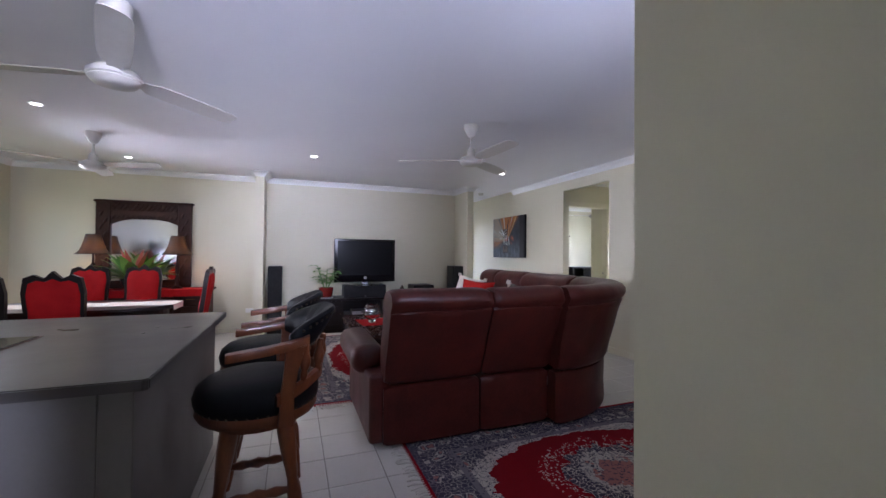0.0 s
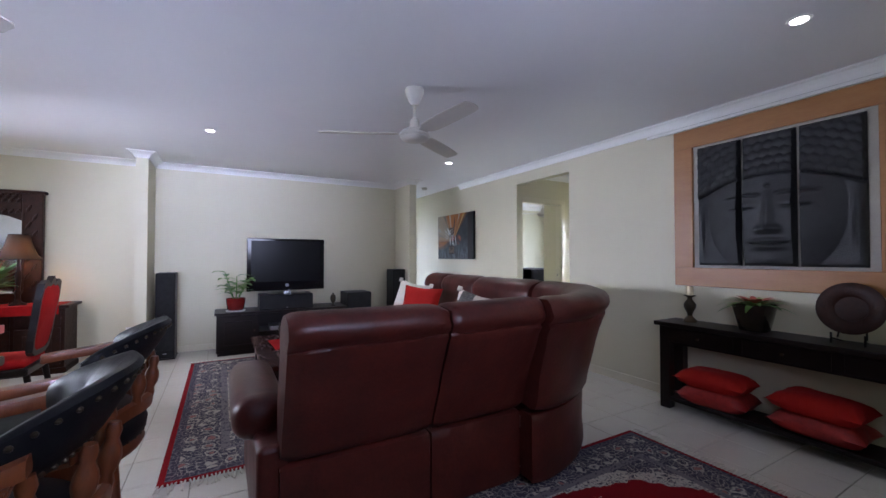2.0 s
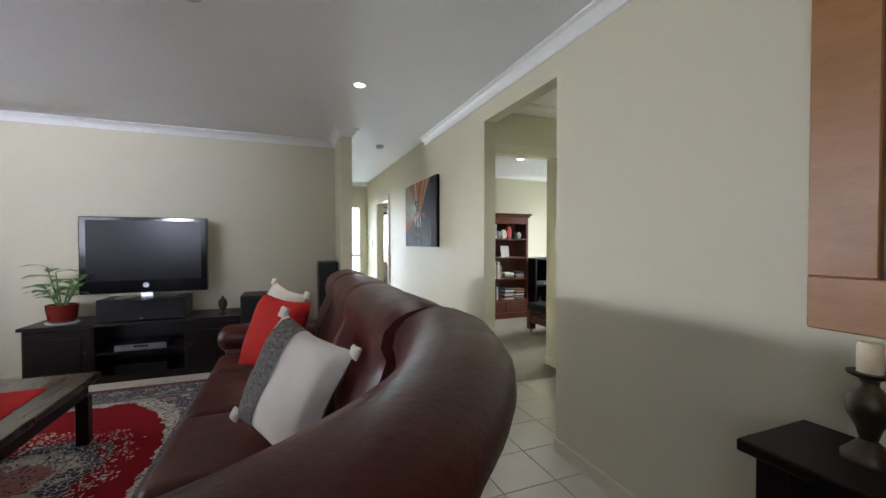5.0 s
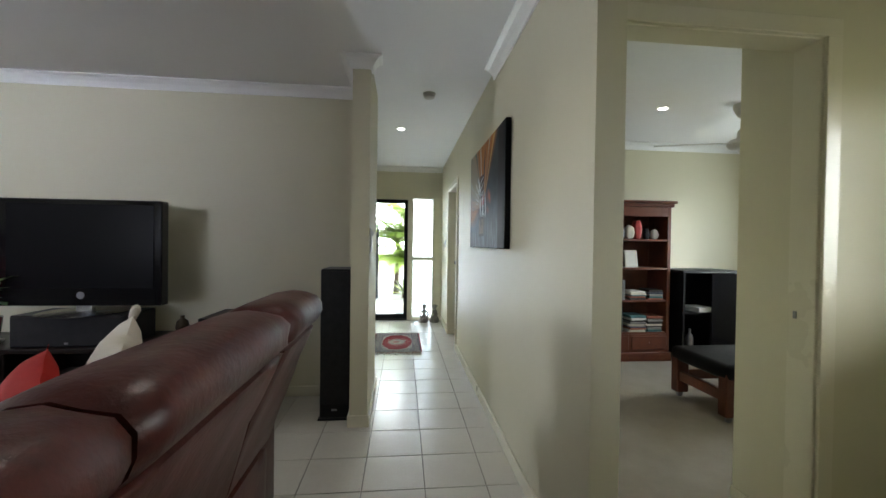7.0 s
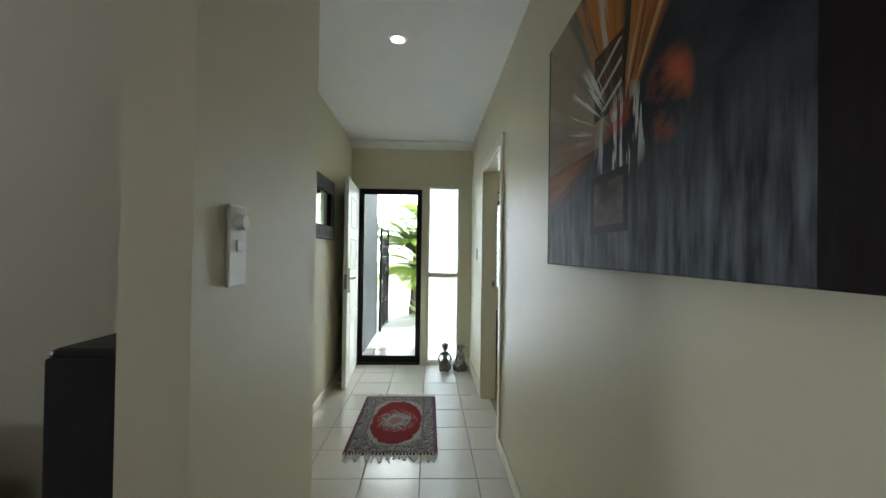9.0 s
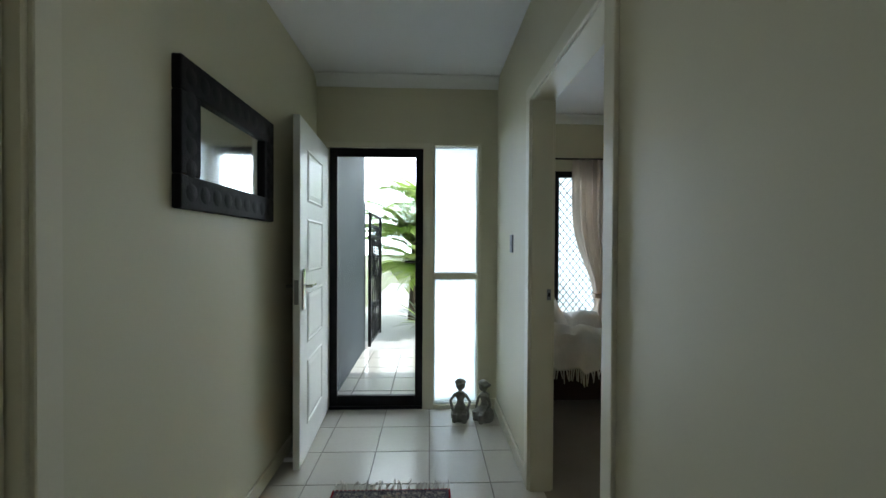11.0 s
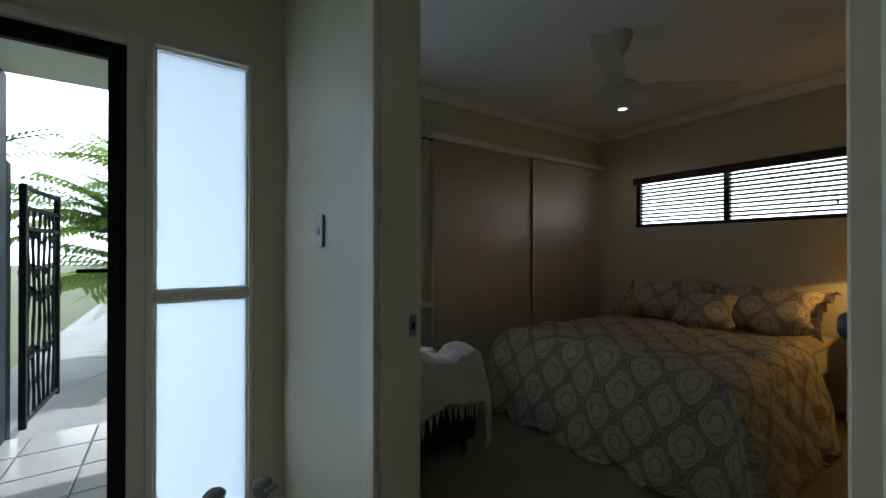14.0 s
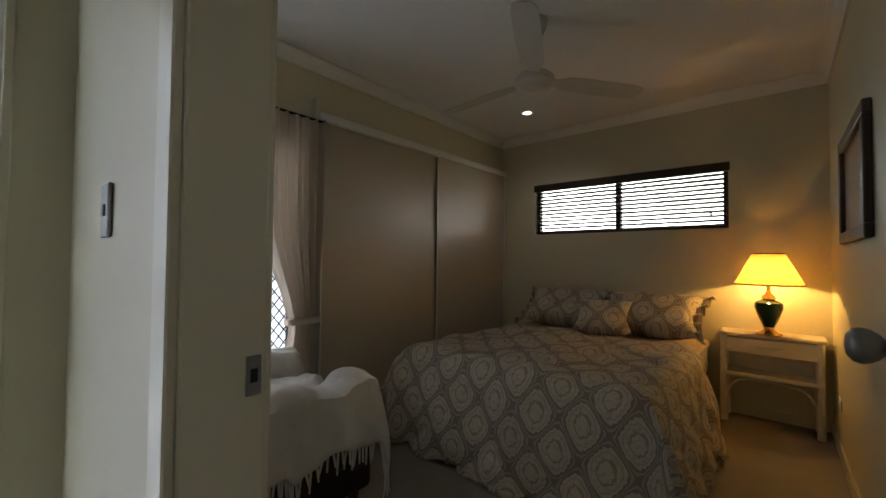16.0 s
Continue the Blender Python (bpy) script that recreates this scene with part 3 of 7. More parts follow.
# ---------------------------------------------------------------- large structure
wall("wall_east", 0, 0.995, 0.11, 11.27, openings=[(4.85, 5.84, 0, 2.385), (9.33, 10.23, 0, 2.085)], label="cream wall with an opening and a bedroom doorway")
# The opening is made up, to hold the south fill lamp.
wall("wall_south", -3.55, 0.885, 0, 0.995, along="x", openings=[(-3.38, -2.52, 1.4, 2.1)])
wall("wall_passage", -3.66, -1.3, -3.55, 0.995)
# Both openings are unseen additions that hold the kitchen and passage fills.
wall("wall_kitchen", -7.97, -1.31, -3.55, -1.2, along="x", openings=[(-7.1, -5.5, 1.0, 2.1), (-4.80, -4.30, 1.6, 2.3)])
wall("wall_west", -7.97, -1.2, -7.86, 8.07, openings=[(6.05, 7.45, 0.95, 2.12)])
# Unseen block added to shade the bench and the passage wall.
wall("light_block_kitchen", -5.01, -1.2, -4.90, 1.85)
wall("wall_north", -7.86, 7.96, -1.03, 8.07, along="x")
wall("nib_dining", -4.665, 7.345, -4.54, 7.96, label="cream wall nib between dining and living")
wall("nib_hall", -1.03, 7.345, -0.905, 8.08, label="cream wall nib beside the hall")
wall("wall_entry_return", -1.53, 8.07, -1.03, 8.18, along="x")
wall("wall_entry_west", -1.53, 8.18, -1.42, 11.38, openings=[(8.25, 9.07, 0, 2.07)])
wall("wall_front", -1.42, 11.27, 0.11, 11.38, along="x", openings=[(-1.362, -0.13, 0, 2.105)], label="cream front wall over the entry door")
wall("wall_bedroom_west", 0.0, 11.38, 0.11, 12.22)
wall("wall_bedroom_north", 0.11, 12.11, 3.95, 12.22, along="x", openings=[(0.28, 1.22, 0.0, 2.06)])
wall("wall_bedroom_south", 0.11, 9.22, 3.84, 9.33, along="x", label="cream wall between bedroom and office")
wall("wall_bedroom_east", 3.81, 9.22, 3.95, 12.11, openings=[(9.93, 11.68, 1.50, 2.05)])
wall("wall_office_east", 3.84, 5.95, 3.95, 9.22, openings=[(7.3, 8.55, 0.95, 2.05)])
wall("wall_office_south", 0.11, 5.95, 3.84, 6.06, along="x", openings=[(0.13, 1.02, 0, 2.175)])
wall("wall_office_stub", 1.05, 6.06, 1.12, 6.38)
wall("wall_alcove_south", 0.11, 4.62, 1.75, 4.73, along="x")
# Unseen opening added behind the alcove fill lamp.
wall("wall_alcove_east", 1.75, 4.62, 1.86, 5.95, openings=[(5.05, 5.61, 1.12, 1.98)])

single("ceiling", box(-7.97, -1.31, CEIL, 3.95, 11.38, CEIL + 0.1, bm=box(0.0, 11.38, CEIL, 3.95, 12.22, CEIL + 0.1)), M_CEIL, "flat white painted ceiling", "ceiling", kind="structure")
single("roof", box(-8.5, -1.9, CEIL + 0.1, 4.5, 13.15, CEIL + 0.25), M_STEEL, "plain roof over the house", "roof", kind="structure")
single("porch_soffit", box(-1.6, 11.38, 2.42, 0.0, 13.05, 2.47), M_WHITE, "white lined porch soffit", "soffit", kind="structure")
floor = single("floor", box(-7.86, -1.2, -0.12, 0.11, 11.27, -0.006, bm=box(0.11, 4.73, -0.12, 1.75, 5.99, -0.006)), M_GROUT, "grouted bed of a tiled floor", "floor", kind="structure")
single("carpet_office", box(0.11, 5.99, -0.12, 3.84, 9.22, 0.001), M_CARPET, "beige loop-pile carpet in the office", "carpet", kind="structure")
single("carpet_bedroom", box(0.075, 9.33, -0.12, 3.81, 12.11, 0.001, bm=box(0.11, 9.3, -0.1, 0.2, 9.4, -0.01)), M_CARPET, "grey-beige bedroom carpet", "carpet", kind="structure")


def cornice(name, pts, turned=1):
    """A coved plaster cornice along a polyline of wall faces, on the room's left as it runs."""
    prof = [(0.0, -0.080), (0.012, -0.080), (0.016, -0.066), (0.030, -0.040), (0.052, -0.020), (0.070, -0.014), (0.080, -0.010), (0.080, 0.0), (0.0, 0.0)]
    P = [Vector((x, y, 0)) for x, y in pts]
    loops = []
    for i, p in enumerate(P):
        d0 = (P[i] - P[i - 1]).normalized() if i else None
        d1 = (P[i + 1] - P[i]).normalized() if i + 1 < len(P) else None
        n0 = Vector((-d0.y, d0.x, 0)) if d0 else None
        n1 = Vector((-d1.y, d1.x, 0)) if d1 else None
        side = (n0 + n1) / (1 + n0.dot(n1)) if d0 and d1 else (n0 or n1)
        loops.append([p + side * turned * o + Vector((0, 0, CEIL - 0.001 + z)) for o, z in prof])
    return single(name, rings(loops), M_WHITE, "white coved plaster cornice", "cornice", kind="structure", smooth=False)


cornice("cornice_east", [(0, 0.995), (0, 7.40)])
cornice("cornice_entry", [(0, 11.27), (-1.42, 11.27)])
cornice("cornice_living", [(-0.905, 7.42), (-0.905, 7.345), (-1.03, 7.345), (-1.03, 7.96), (-4.54, 7.96), (-4.54, 7.345), (-4.665, 7.345), (-4.665, 7.96), (-7.86, 7.96), (-7.86, -1.2)])
cornice("cornice_south", [(-3.66, 0.995), (0, 0.995)])
cornice("cornice_bedroom", [(0.11, 9.33), (3.81, 9.33), (3.81, 12.11), (0.11, 12.11), (0.11, 10.3)])
cornice("cornice_office", [(1.12, 6.08), (3.84, 6.08), (3.84, 9.22), (0.11, 9.22), (0.11, 6.08)])
cornice("cornice_alcove", [(0.11, 4.73), (1.75, 4.73), (1.75, 5.95), (0.11, 5.95)])


def skirting(runs, name="baseboard"):
    """Cream skirting boards: each run is (x0, y0, x1, y1, side x, side y)."""
    for x0, y0, x1, y1, sx, sy in runs:
        t = 0.014
        bm = box(min(x0, x1, x0 + sx * t), min(y0, y1, y0 + sy * t), 0, max(x0, x1, x0 + sx * t), max(y0, y1, y0 + sy * t), 0.085, 0.003)
        single(name, bm, M_CREAM, "cream painted skirting board", "skirting", kind="structure")


skirting([(0, 1.0, 0, 4.85, -1, 0), (0, 5.84, 0, 9.31, -1, 0), (0, 10.29, 0, 11.27, -1, 0), (-4.54, 7.96, -1.03, 7.96, 0, -1), (-1.03, 7.345, -1.03, 7.94, -1, 0),
          (-1.044, 7.345, -0.891, 7.345, 0, -1), (-0.905, 7.345, -0.905, 8.18, 1, 0), (-1.42, 9.13, -1.42, 11.27, 1, 0), (-4.54, 7.36, -4.54, 7.94, 1, 0), (-4.679, 7.345, -4.526, 7.345, 0, -1),
          (-7.86, 7.96, -4.665, 7.96, 0, -1), (-3.66, -1.2, -3.66, 0.995, -1, 0), (0.11, 9.22, 3.84, 9.22, 0, -1), (3.84, 6.1, 3.84, 9.2, -1, 0), (1.05, 6.08, 1.05, 6.38, -1, 0), (1.3, 12.11, 3.81, 12.11, 0, -1),
          (1.0, 9.33, 3.81, 9.33, 0, 1), (3.81, 9.36, 3.81, 12.1, -1, 0), (-0.13, 11.27, 0, 11.27, 0, -1)])


def casing(name, axis, a, b, top, face, depth, side, w=0.06):
    """Door lining and architraves round an opening from a to b; face is the wall's near side, depth its thickness."""
    top_ob = thing(name, (0, 0, 0), "cream gloss-painted door frame", "door frame", kind="structure")

    def bx(u0, u1, f0, f1, z0, z1):
        if axis == "y":
            return box(f0, u0, z0, f1, u1, z1, 0.003)
        return box(u0, f0, z0, u1, f1, z1, 0.003)

    for nm, u0, u1, z0, z1 in (("lining", a, a + 0.02, 0, top), ("lining", b - 0.02, b, 0, top), ("lining", a + 0.02, b - 0.02, top - 0.02, top)):
        part(nm, bx(u0, u1, face - 0.002 * side, face + side * (depth + 0.002), z0, z1), M_CREAM, top_ob)
    for f in (face, face + side * depth):
        s = -side if f == face else side
        for u0, u1, z0, z1 in ((a - w, a + 0.008, 0, top - 0.012), (b - 0.008, b + w, 0, top - 0.012), (a - w, b + w, top - 0.012, top + w)):
            part("architrave", bx(u0, u1, f, f + s * 0.016, z0, z1), M_CREAM, top_ob)
    return top_ob


casing("trim_bedroom_door", "y", 9.33, 10.23, 2.085, 0.0, 0.11, 1)
casing("trim_garage_door", "y", 8.25, 9.07, 2.07, -1.42, 0.11, -1)
casing("trim_office_door", "x", 0.13, 1.02, 2.175, 5.95, 0.11, 1)

# floor tiles: joints every 0.336 m
TP, TX, TY = 0.336, -0.532, 8.622
tile_me = mesh_of("tile", box(-TP / 2 + 0.0025, -TP / 2 + 0.0025, -0.009, TP / 2 - 0.0025, TP / 2 - 0.0025, 0, 0.0015), M_TILE)
rest = bmesh.new()
TILED = ((-7.86, -1.2, 0.05, 7.96), (-1.42, 7.9, 0.05, 11.27), (0.0, 4.73, 1.75, 5.97))
for i in range(-23, 8):
    for j in range(-30, 8):
        x0, y0 = TX + i * TP, TY + j * TP
        if not any(x0 + TP > a and x0 < c and y0 + TP > b and y0 < d for a, b, c, d in TILED):
            continue
        if (x0 > -1.5 and y0 > 3.0) or (x0 > -4.6 and 1.5 < y0 < 4.3):
            t = new("tile", tile_me)
            t.location = (x0 + TP / 2, y0 + TP / 2, 0)
            t.parent = floor
        else:
            box(x0 + 0.0025, y0 + 0.0025, -0.009, x0 + TP - 0.0025, y0 + TP - 0.0025, 0, bm=rest)
part("tiles", rest, M_TILE, floor)["kind"] = "stuff"


# ---------------------------------------------------------------- fittings
def downlight(x, y, power, z=CEIL):
    ob = thing("downlight", (x, y, z), "round white recessed ceiling downlight, lit", "downlight", "ceiling downlights")
    part("rim", lathe([(0.036, -0.002), (0.050, -0.007), (0.056, -0.004), (0.056, 0.0)], 24), M_WHITE, ob, smooth=True)
    part("lamp_face", lathe([(0.0, -0.0035), (0.039, -0.0035), (0.039, -0.001)], 20), M_LAMPON, ob, "glowing lamp face")
    data = bpy.data.lights.new("downlight_beam", "SPOT")
    data.energy, data.spot_size, data.spot_blend, data.shadow_soft_size, data.color = power, radians(135), 0.7, 0.035, (1, 0.96, 0.88)
    lamp = new("downlight_beam", data)
    lamp.location = (x, y, z - 0.02)


for x, y, w in ((-3.86, 6.03, 9), (-1.04, 6.02, 6), (-0.705, 9.03, 1.8), (-6.2, 7.05, 12), (-6.21, 5.03, 9), (-1.02, 2.28, 1.2), (3.14, 11.42, 4.5), (1.75, 8.0, 3)):
    downlight(x, y, w)


def ceiling_fan(x, y, angle, hub_z=2.26, label="white three-blade ceiling fan hanging still"):
    ob = thing("ceiling_fan", (x, y, CEIL, 0, 0, angle), label, "ceiling fan", "ceiling fans")
    h = hub_z - CEIL
    part("canopy", lathe([(0.070, 0), (0.074, -0.012), (0.070, -0.04), (0.050, -0.085), (0.034, -0.115), (0.018, -0.125)], 20), M_FAN, ob, smooth=True)
    part("down_rod", rod((0, 0, -0.09), (0, 0, h + 0.1), 0.012), M_FAN, ob, smooth=True)
    part("yoke", lathe([(0.02, h + 0.13), (0.036, h + 0.11), (0.042, h + 0.05), (0.05, h + 0.035)], 16), M_FAN, ob, smooth=True)
    part("motor", lathe([(0.045, h + 0.045), (0.09, h + 0.035), (0.115, h + 0.012), (0.118, h - 0.010), (0.108, h - 0.016), (0.110, h - 0.022), (0.095, h - 0.040), (0.05, h - 0.050), (0.0, h - 0.052)], 28), M_FAN, ob, smooth=True)
    for k in range(3):
        turn = Matrix.Rotation(math.radians(120 * k), 4, "Z")
        loops = []
        for t, wd in ((0.10, 0.030), (0.15, 0.034), (0.19, 0.058), (0.24, 0.063), (0.45, 0.066), (0.66, 0.060), (0.705, 0.052), (0.72, 0.03)):
            tilt = -0.20
            loops.append([turn @ Vector((t, s * wd, h + 0.006 + s * wd * tilt + dz)) for s, dz in ((-1, 0.0025), (0, 0.007), (1, 0.0025), (1, -0.0025), (0, -0.0005), (-1, -0.0025))])
        part("blade", rings(loops), M_FAN, ob, smooth=True)
    return ob


ceiling_fan(-2.465, 4.105, 155)
ceiling_fan(-4.97, 3.07, 169, 2.235)
ceiling_fan(-6.12, 5.85, -21)
ceiling_fan(1.885, 10.69, -156)
ceiling_fan(2.38, 7.8, 40)

smoke = thing("smoke_detector", (-0.455, 7.94, CEIL), "round off-white smoke detector on the ceiling", "smoke detector")
part("base", lathe([(0.055, 0), (0.055, -0.012), (0.05, -0.016)], 24), M_FAN, smoke, smooth=True)
part("cover", lathe([(0.047, -0.016), (0.047, -0.034), (0.036, -0.042), (0.0, -0.043)], 24), M_FAN, smoke, smooth=True)


def wall_plate(name, m, w, h, label, category, rockers=1, material=None):
    """A small plate with rockers; local x is out of the wall."""
    ob = thing(name, m, label, category)
    part("plate", box(0, -w / 2, -h / 2, 0.009, w / 2, h / 2, 0.003), material or M_WHITE, ob)
    for k in range(rockers):
        zz = (k - (rockers - 1) / 2) * h / (rockers + 0.6)
        part("rocker", box(0.009, -0.012, zz - 0.013, 0.013, 0.012, zz + 0.013, 0.002), material or M_WHITE, ob)
    return ob


wall_plate("light_switch", (0, 10.70, 1.315, 0, 0, 180), 0.072, 0.115, "white light switch plate beside the bedroom door", "light switch", 1, M_STEEL)
wall_plate("power_outlet", (-4.78, 7.96, 0.36, 0, 0, -90), 0.115, 0.072, "white double power outlet above the skirting", "power outlet", 1)
wall_plate("power_outlet", (3.36, 9.33, 0.33, 0, 0, 90), 0.115, 0.072, "white power outlet beside the bedside table", "power outlet", 1)
dim = wall_plate("fan_control", (-0.905, 7.49, 1.33, 0, 0, 0), 0.075, 0.17, "white fan speed control and switch plate", "fan control", 1)
part("knob", rod((0.009, 0, 0.05), (0.024, 0, 0.05), 0.018, 0.015, 16), M_WHITE, dim, smooth=True)


# ---------------------------------------------------------------- living room: corner sofa
H = -math.pi / 2


def sweep(prof, frames, folds=0.0):
    """A profile of (out, up) pairs carried along frames of (x, y, outward angle, inset), with puckers where the inset grows."""
    loops = []
    mo = sum(o for o, _ in prof) / len(prof)
    mz = sum(z for _, z in prof) / len(prof)
    for i, (x, y, a, k) in enumerate(frames):
        c, s = math.cos(a), math.sin(a)
        loop = []
        for j, (o, z) in enumerate(prof):
            near = math.exp(-min(i, len(frames) - 1 - i) / 3.5)
            w = folds * (noise.noise(Vector((x * 4.0, y * 4.0, z * 5.0))) + 1.6 * near * noise.noise(Vector((x * 9 + 5, y * 9, j * 0.9))))
            q = mo + (o - mo) * k + w
            loop.append((x + c * q, y + s * q, mz + (z - mz) * (0.5 + 0.5 * k) + w * 0.6))
        loops.append(loop)
    return rings(loops)


BACK = [(-0.02, 0.44), (0.01, 0.45), (0.03, 0.48), (0.055, 0.56), (0.09, 0.65), (0.125, 0.74), (0.16, 0.83), (0.195, 0.91), (0.215, 0.947), (0.216, 0.957), (0.206, 0.963), (0.214, 0.972), (0.235, 0.99), (0.248, 1.02), (0.244, 1.055),
        (0.222, 1.085), (0.18, 1.102), (0.12, 1.106), (0.06, 1.098), (0.0, 1.07), (-0.035, 1.03), (-0.05, 0.97), (-0.04, 0.91), (-0.055, 0.86), (-0.09, 0.79), (-0.13, 0.68), (-0.135, 0.56), (-0.11, 0.47)]
BACK_ROUND = [(o + 0.045 + 0.075 * max(0.0, (0.98 - z) / 0.54), z) if o > -0.03 and z < 1.0 else (o + 0.045, z) for o, z in BACK]
SKIRT = [(-0.005, 0.05), (0.012, 0.042), (0.018, 0.07), (0.010, 0.20), (0.014, 0.38), (0.012, 0.425), (-0.005, 0.437), (-0.03, 0.44), (-0.10, 0.44), (-0.10, 0.05)]


def run(x0, y0, x1, y1, a, n=24, wrinkle=0.004, seed=0):
    r = random.Random(seed)
    out = []
    for i in range(n + 1):
        t = i / n
        k = 1 - 0.10 * max(0, 1 - min(t, 1 - t) * 20) - 0.035 * max(0, 1 - min(t, 1 - t) * 5) + r.uniform(-wrinkle, wrinkle)
        out.append((x0 + (x1 - x0) * t, y0 + (y1 - y0) * t, a, k))
    return out


def arc(cx, cy, r, a0, a1, n=36, seed=0):
    rr = random.Random(seed)
    out = []
    for i in range(n + 1):
        t = i / n
        a = a0 + (a1 - a0) * t
        k = 1 - 0.10 * max(0, 1 - min(t, 1 - t) * 18) + rr.uniform(-0.006, 0.006)
        out.append((cx + r * math.cos(a), cy + r * math.sin(a), a, k))
    return out


sofa = thing("corner_sofa", (0, 0, 0), "burgundy leather corner lounge suite with rolled back cushions", "sofa")
SY, SX, SR = 3.20, -1.25, 0.96
CX, CY = SX - SR, SY + SR
back_runs = [run(-3.52, SY, -2.807, SY, H, seed=1), run(-2.795, SY, CX - 0.006, SY, H, seed=2), arc(CX, CY, SR, H, 0, seed=3), run(SX, CY + 0.006, SX, 5.09, 0, seed=4), run(SX, 5.10, SX, 5.81, 0, seed=5), run(SX, 5.82, SX, 6.28, 0, seed=6)]
for k, fr in enumerate(back_runs):
    part("back_cushion", sweep(BACK_ROUND if k == 2 else BACK, fr, 0.011), M_LEATHER, sofa, smooth=True)
    part("back_panel", sweep([(o + 0.10, z) for o, z in SKIRT] if k == 2 else SKIRT, fr, 0.004), M_LEATHER, sofa, smooth=True)


def pad(x0, y0, z0, x1, y1, z1, r=0.06, name="seat_cushion"):
    return part(name, box(x0, y0, z0, x1, y1, z1, r, 4), M_LEATHER, sofa, smooth=True)


part("base", box(-3.45, SY + 0.06, 0.05, -2.0, 4.20, 0.28, 0.02, 2, bm=box(-2.02, 3.75, 0.05, SX - 0.06, 6.28, 0.28, 0.02, 2)), M_LEATHER, sofa)
pad(-3.44, SY + 0.12, 0.26, -2.81, 4.25, 0.47)
pad(-2.80, SY + 0.12, 0.26, -2.22, 4.25, 0.47)
pad(-2.21, 3.62, 0.26, SX - 0.36, 4.42, 0.465)
for y0, y1 in ((4.43, 5.09), (5.10, 5.81), (5.82, 6.27)):
    pad(-2.10, y0, 0.26, SX - 0.14, y1, 0.47)
pad(-3.61, SY + 0.01, 0.05, -3.47, 4.20, 0.52, 0.03, "arm_panel")
pad(-3.70, SY + 0.20, 0.46, -3.45, 4.26, 0.67, 0.09, "arm_pad")
pad(-2.06, 6.28, 0.05, SX - 0.02, 6.50, 0.50, 0.03, "arm_panel")
pad(-2.12, 6.27, 0.46, SX - 0.06, 6.54, 0.66, 0.09, "arm_pad")
for x, y in ((-3.35, 3.34), (-2.4, 3.34), (-1.7, 3.9), (-1.45, 6.2), (-1.95, 6.2), (-3.35, 4.1)):
    part("foot", rod((x, y, 0), (x, y, 0.06), 0.025, 0.03, 10), M_BLACK, sofa)


def cushion(m, w, d, h, material, label, seed=1, corner=0.05, tassel=False):
    ob = thing("cushion", m, label, "cushion", "scatter cushions on the sofa")
    part("cover", pillow(w, d, h, corner, seed=seed), material, ob, smooth=True)
    if tassel:
        for sx in (-1, 1):
            for sy in (-1, 1):
                part("tassel", pillow(0.055, 0.055, 0.03, seed=seed + 3, m=Matrix.Translation((sx * w * 0.52, sy * d * 0.52, 0))), material, ob, smooth=True)
    return ob


cushion(pose(-1.66, 5.93, 0.77, 72, 8, -62), 0.46, 0.46, 0.15, M_CREAMCLOTH, "cream linen cushion with knotted corners on the sofa", 1, 0.06, True)
cushion(pose(-1.68, 5.62, 0.73, 70, 4, -52), 0.48, 0.48, 0.16, M_REDCUSHION, "plain red cotton cushion leaning on the sofa", 2)
striped = cushion(pose(-1.58, 4.60, 0.72, 68, 12, -58), 0.50, 0.48, 0.16, M_CREAMCLOTH, "cream cushion with a black woven band on the sofa", 3, 0.06, True)
band = pillow(0.505, 0.485, 0.172, 0.06, 28, 3)
bmesh.ops.delete(band, geom=[v for v in band.verts if not -0.215 < v.co.x < -0.045], context="VERTS")
part("woven_band", band, M_STRIPE, striped, "black and cream woven band", smooth=True)


# ---------------------------------------------------------------- rugs
def rug(cx, cy, w, d, ends, label, seed):
    """A rug with fringes at its short ends; ends is 'x' or 'y'."""
    ob = thing("rug", (cx, cy, 0), label, "rug")
    m = rug_mat("rug_weave", w / 2, d / 2)
    part("weave", box(-w / 2, -d / 2, 0.001, w / 2, d / 2, 0.011, 0.003), m, ob)
    r = random.Random(seed)
    for s in (-1, 1):
        bm = bmesh.new()
        length, half = (d, w / 2) if ends == "x" else (w, d / 2)
        n = int(length / 0.022)
        for i in range(n):
            a = -length / 2 + length * (i + 0.5) / n
            l2, b = 0.05 + r.uniform(0, 0.045), a + r.uniform(-0.02, 0.02)
            pts = ((half - 0.01, a, 0.007), (half + l2 * 0.5, (a + b) / 2 + r.uniform(-.01, .01), 0.010), (half + l2, b, 0.004))
            for p, q in zip(pts, pts[1:]):
                p, q = [(s * u, v, z) if ends == "x" else (v, s * u, z) for u, v, z in (p, q)]
                rod(p, q, 0.0065, 0.005, 5, bm=bm)
        f = part("fringe", bm, M_FRINGE, ob, "knotted cream cotton fringe")
        f["kind"] = "stuff"
    return ob


rug(-2.20, 2.47, 2.36, 1.70, "x", "red and charcoal oriental rug with cream fringes on the tiles", 3)
rug(-3.02, 5.67, 2.08, 3.0, "y", "red medallion oriental rug under the coffee table", 4)
rug(-0.73, 9.73, 0.62, 1.02, "y", "small red oriental door mat in the hall", 5)


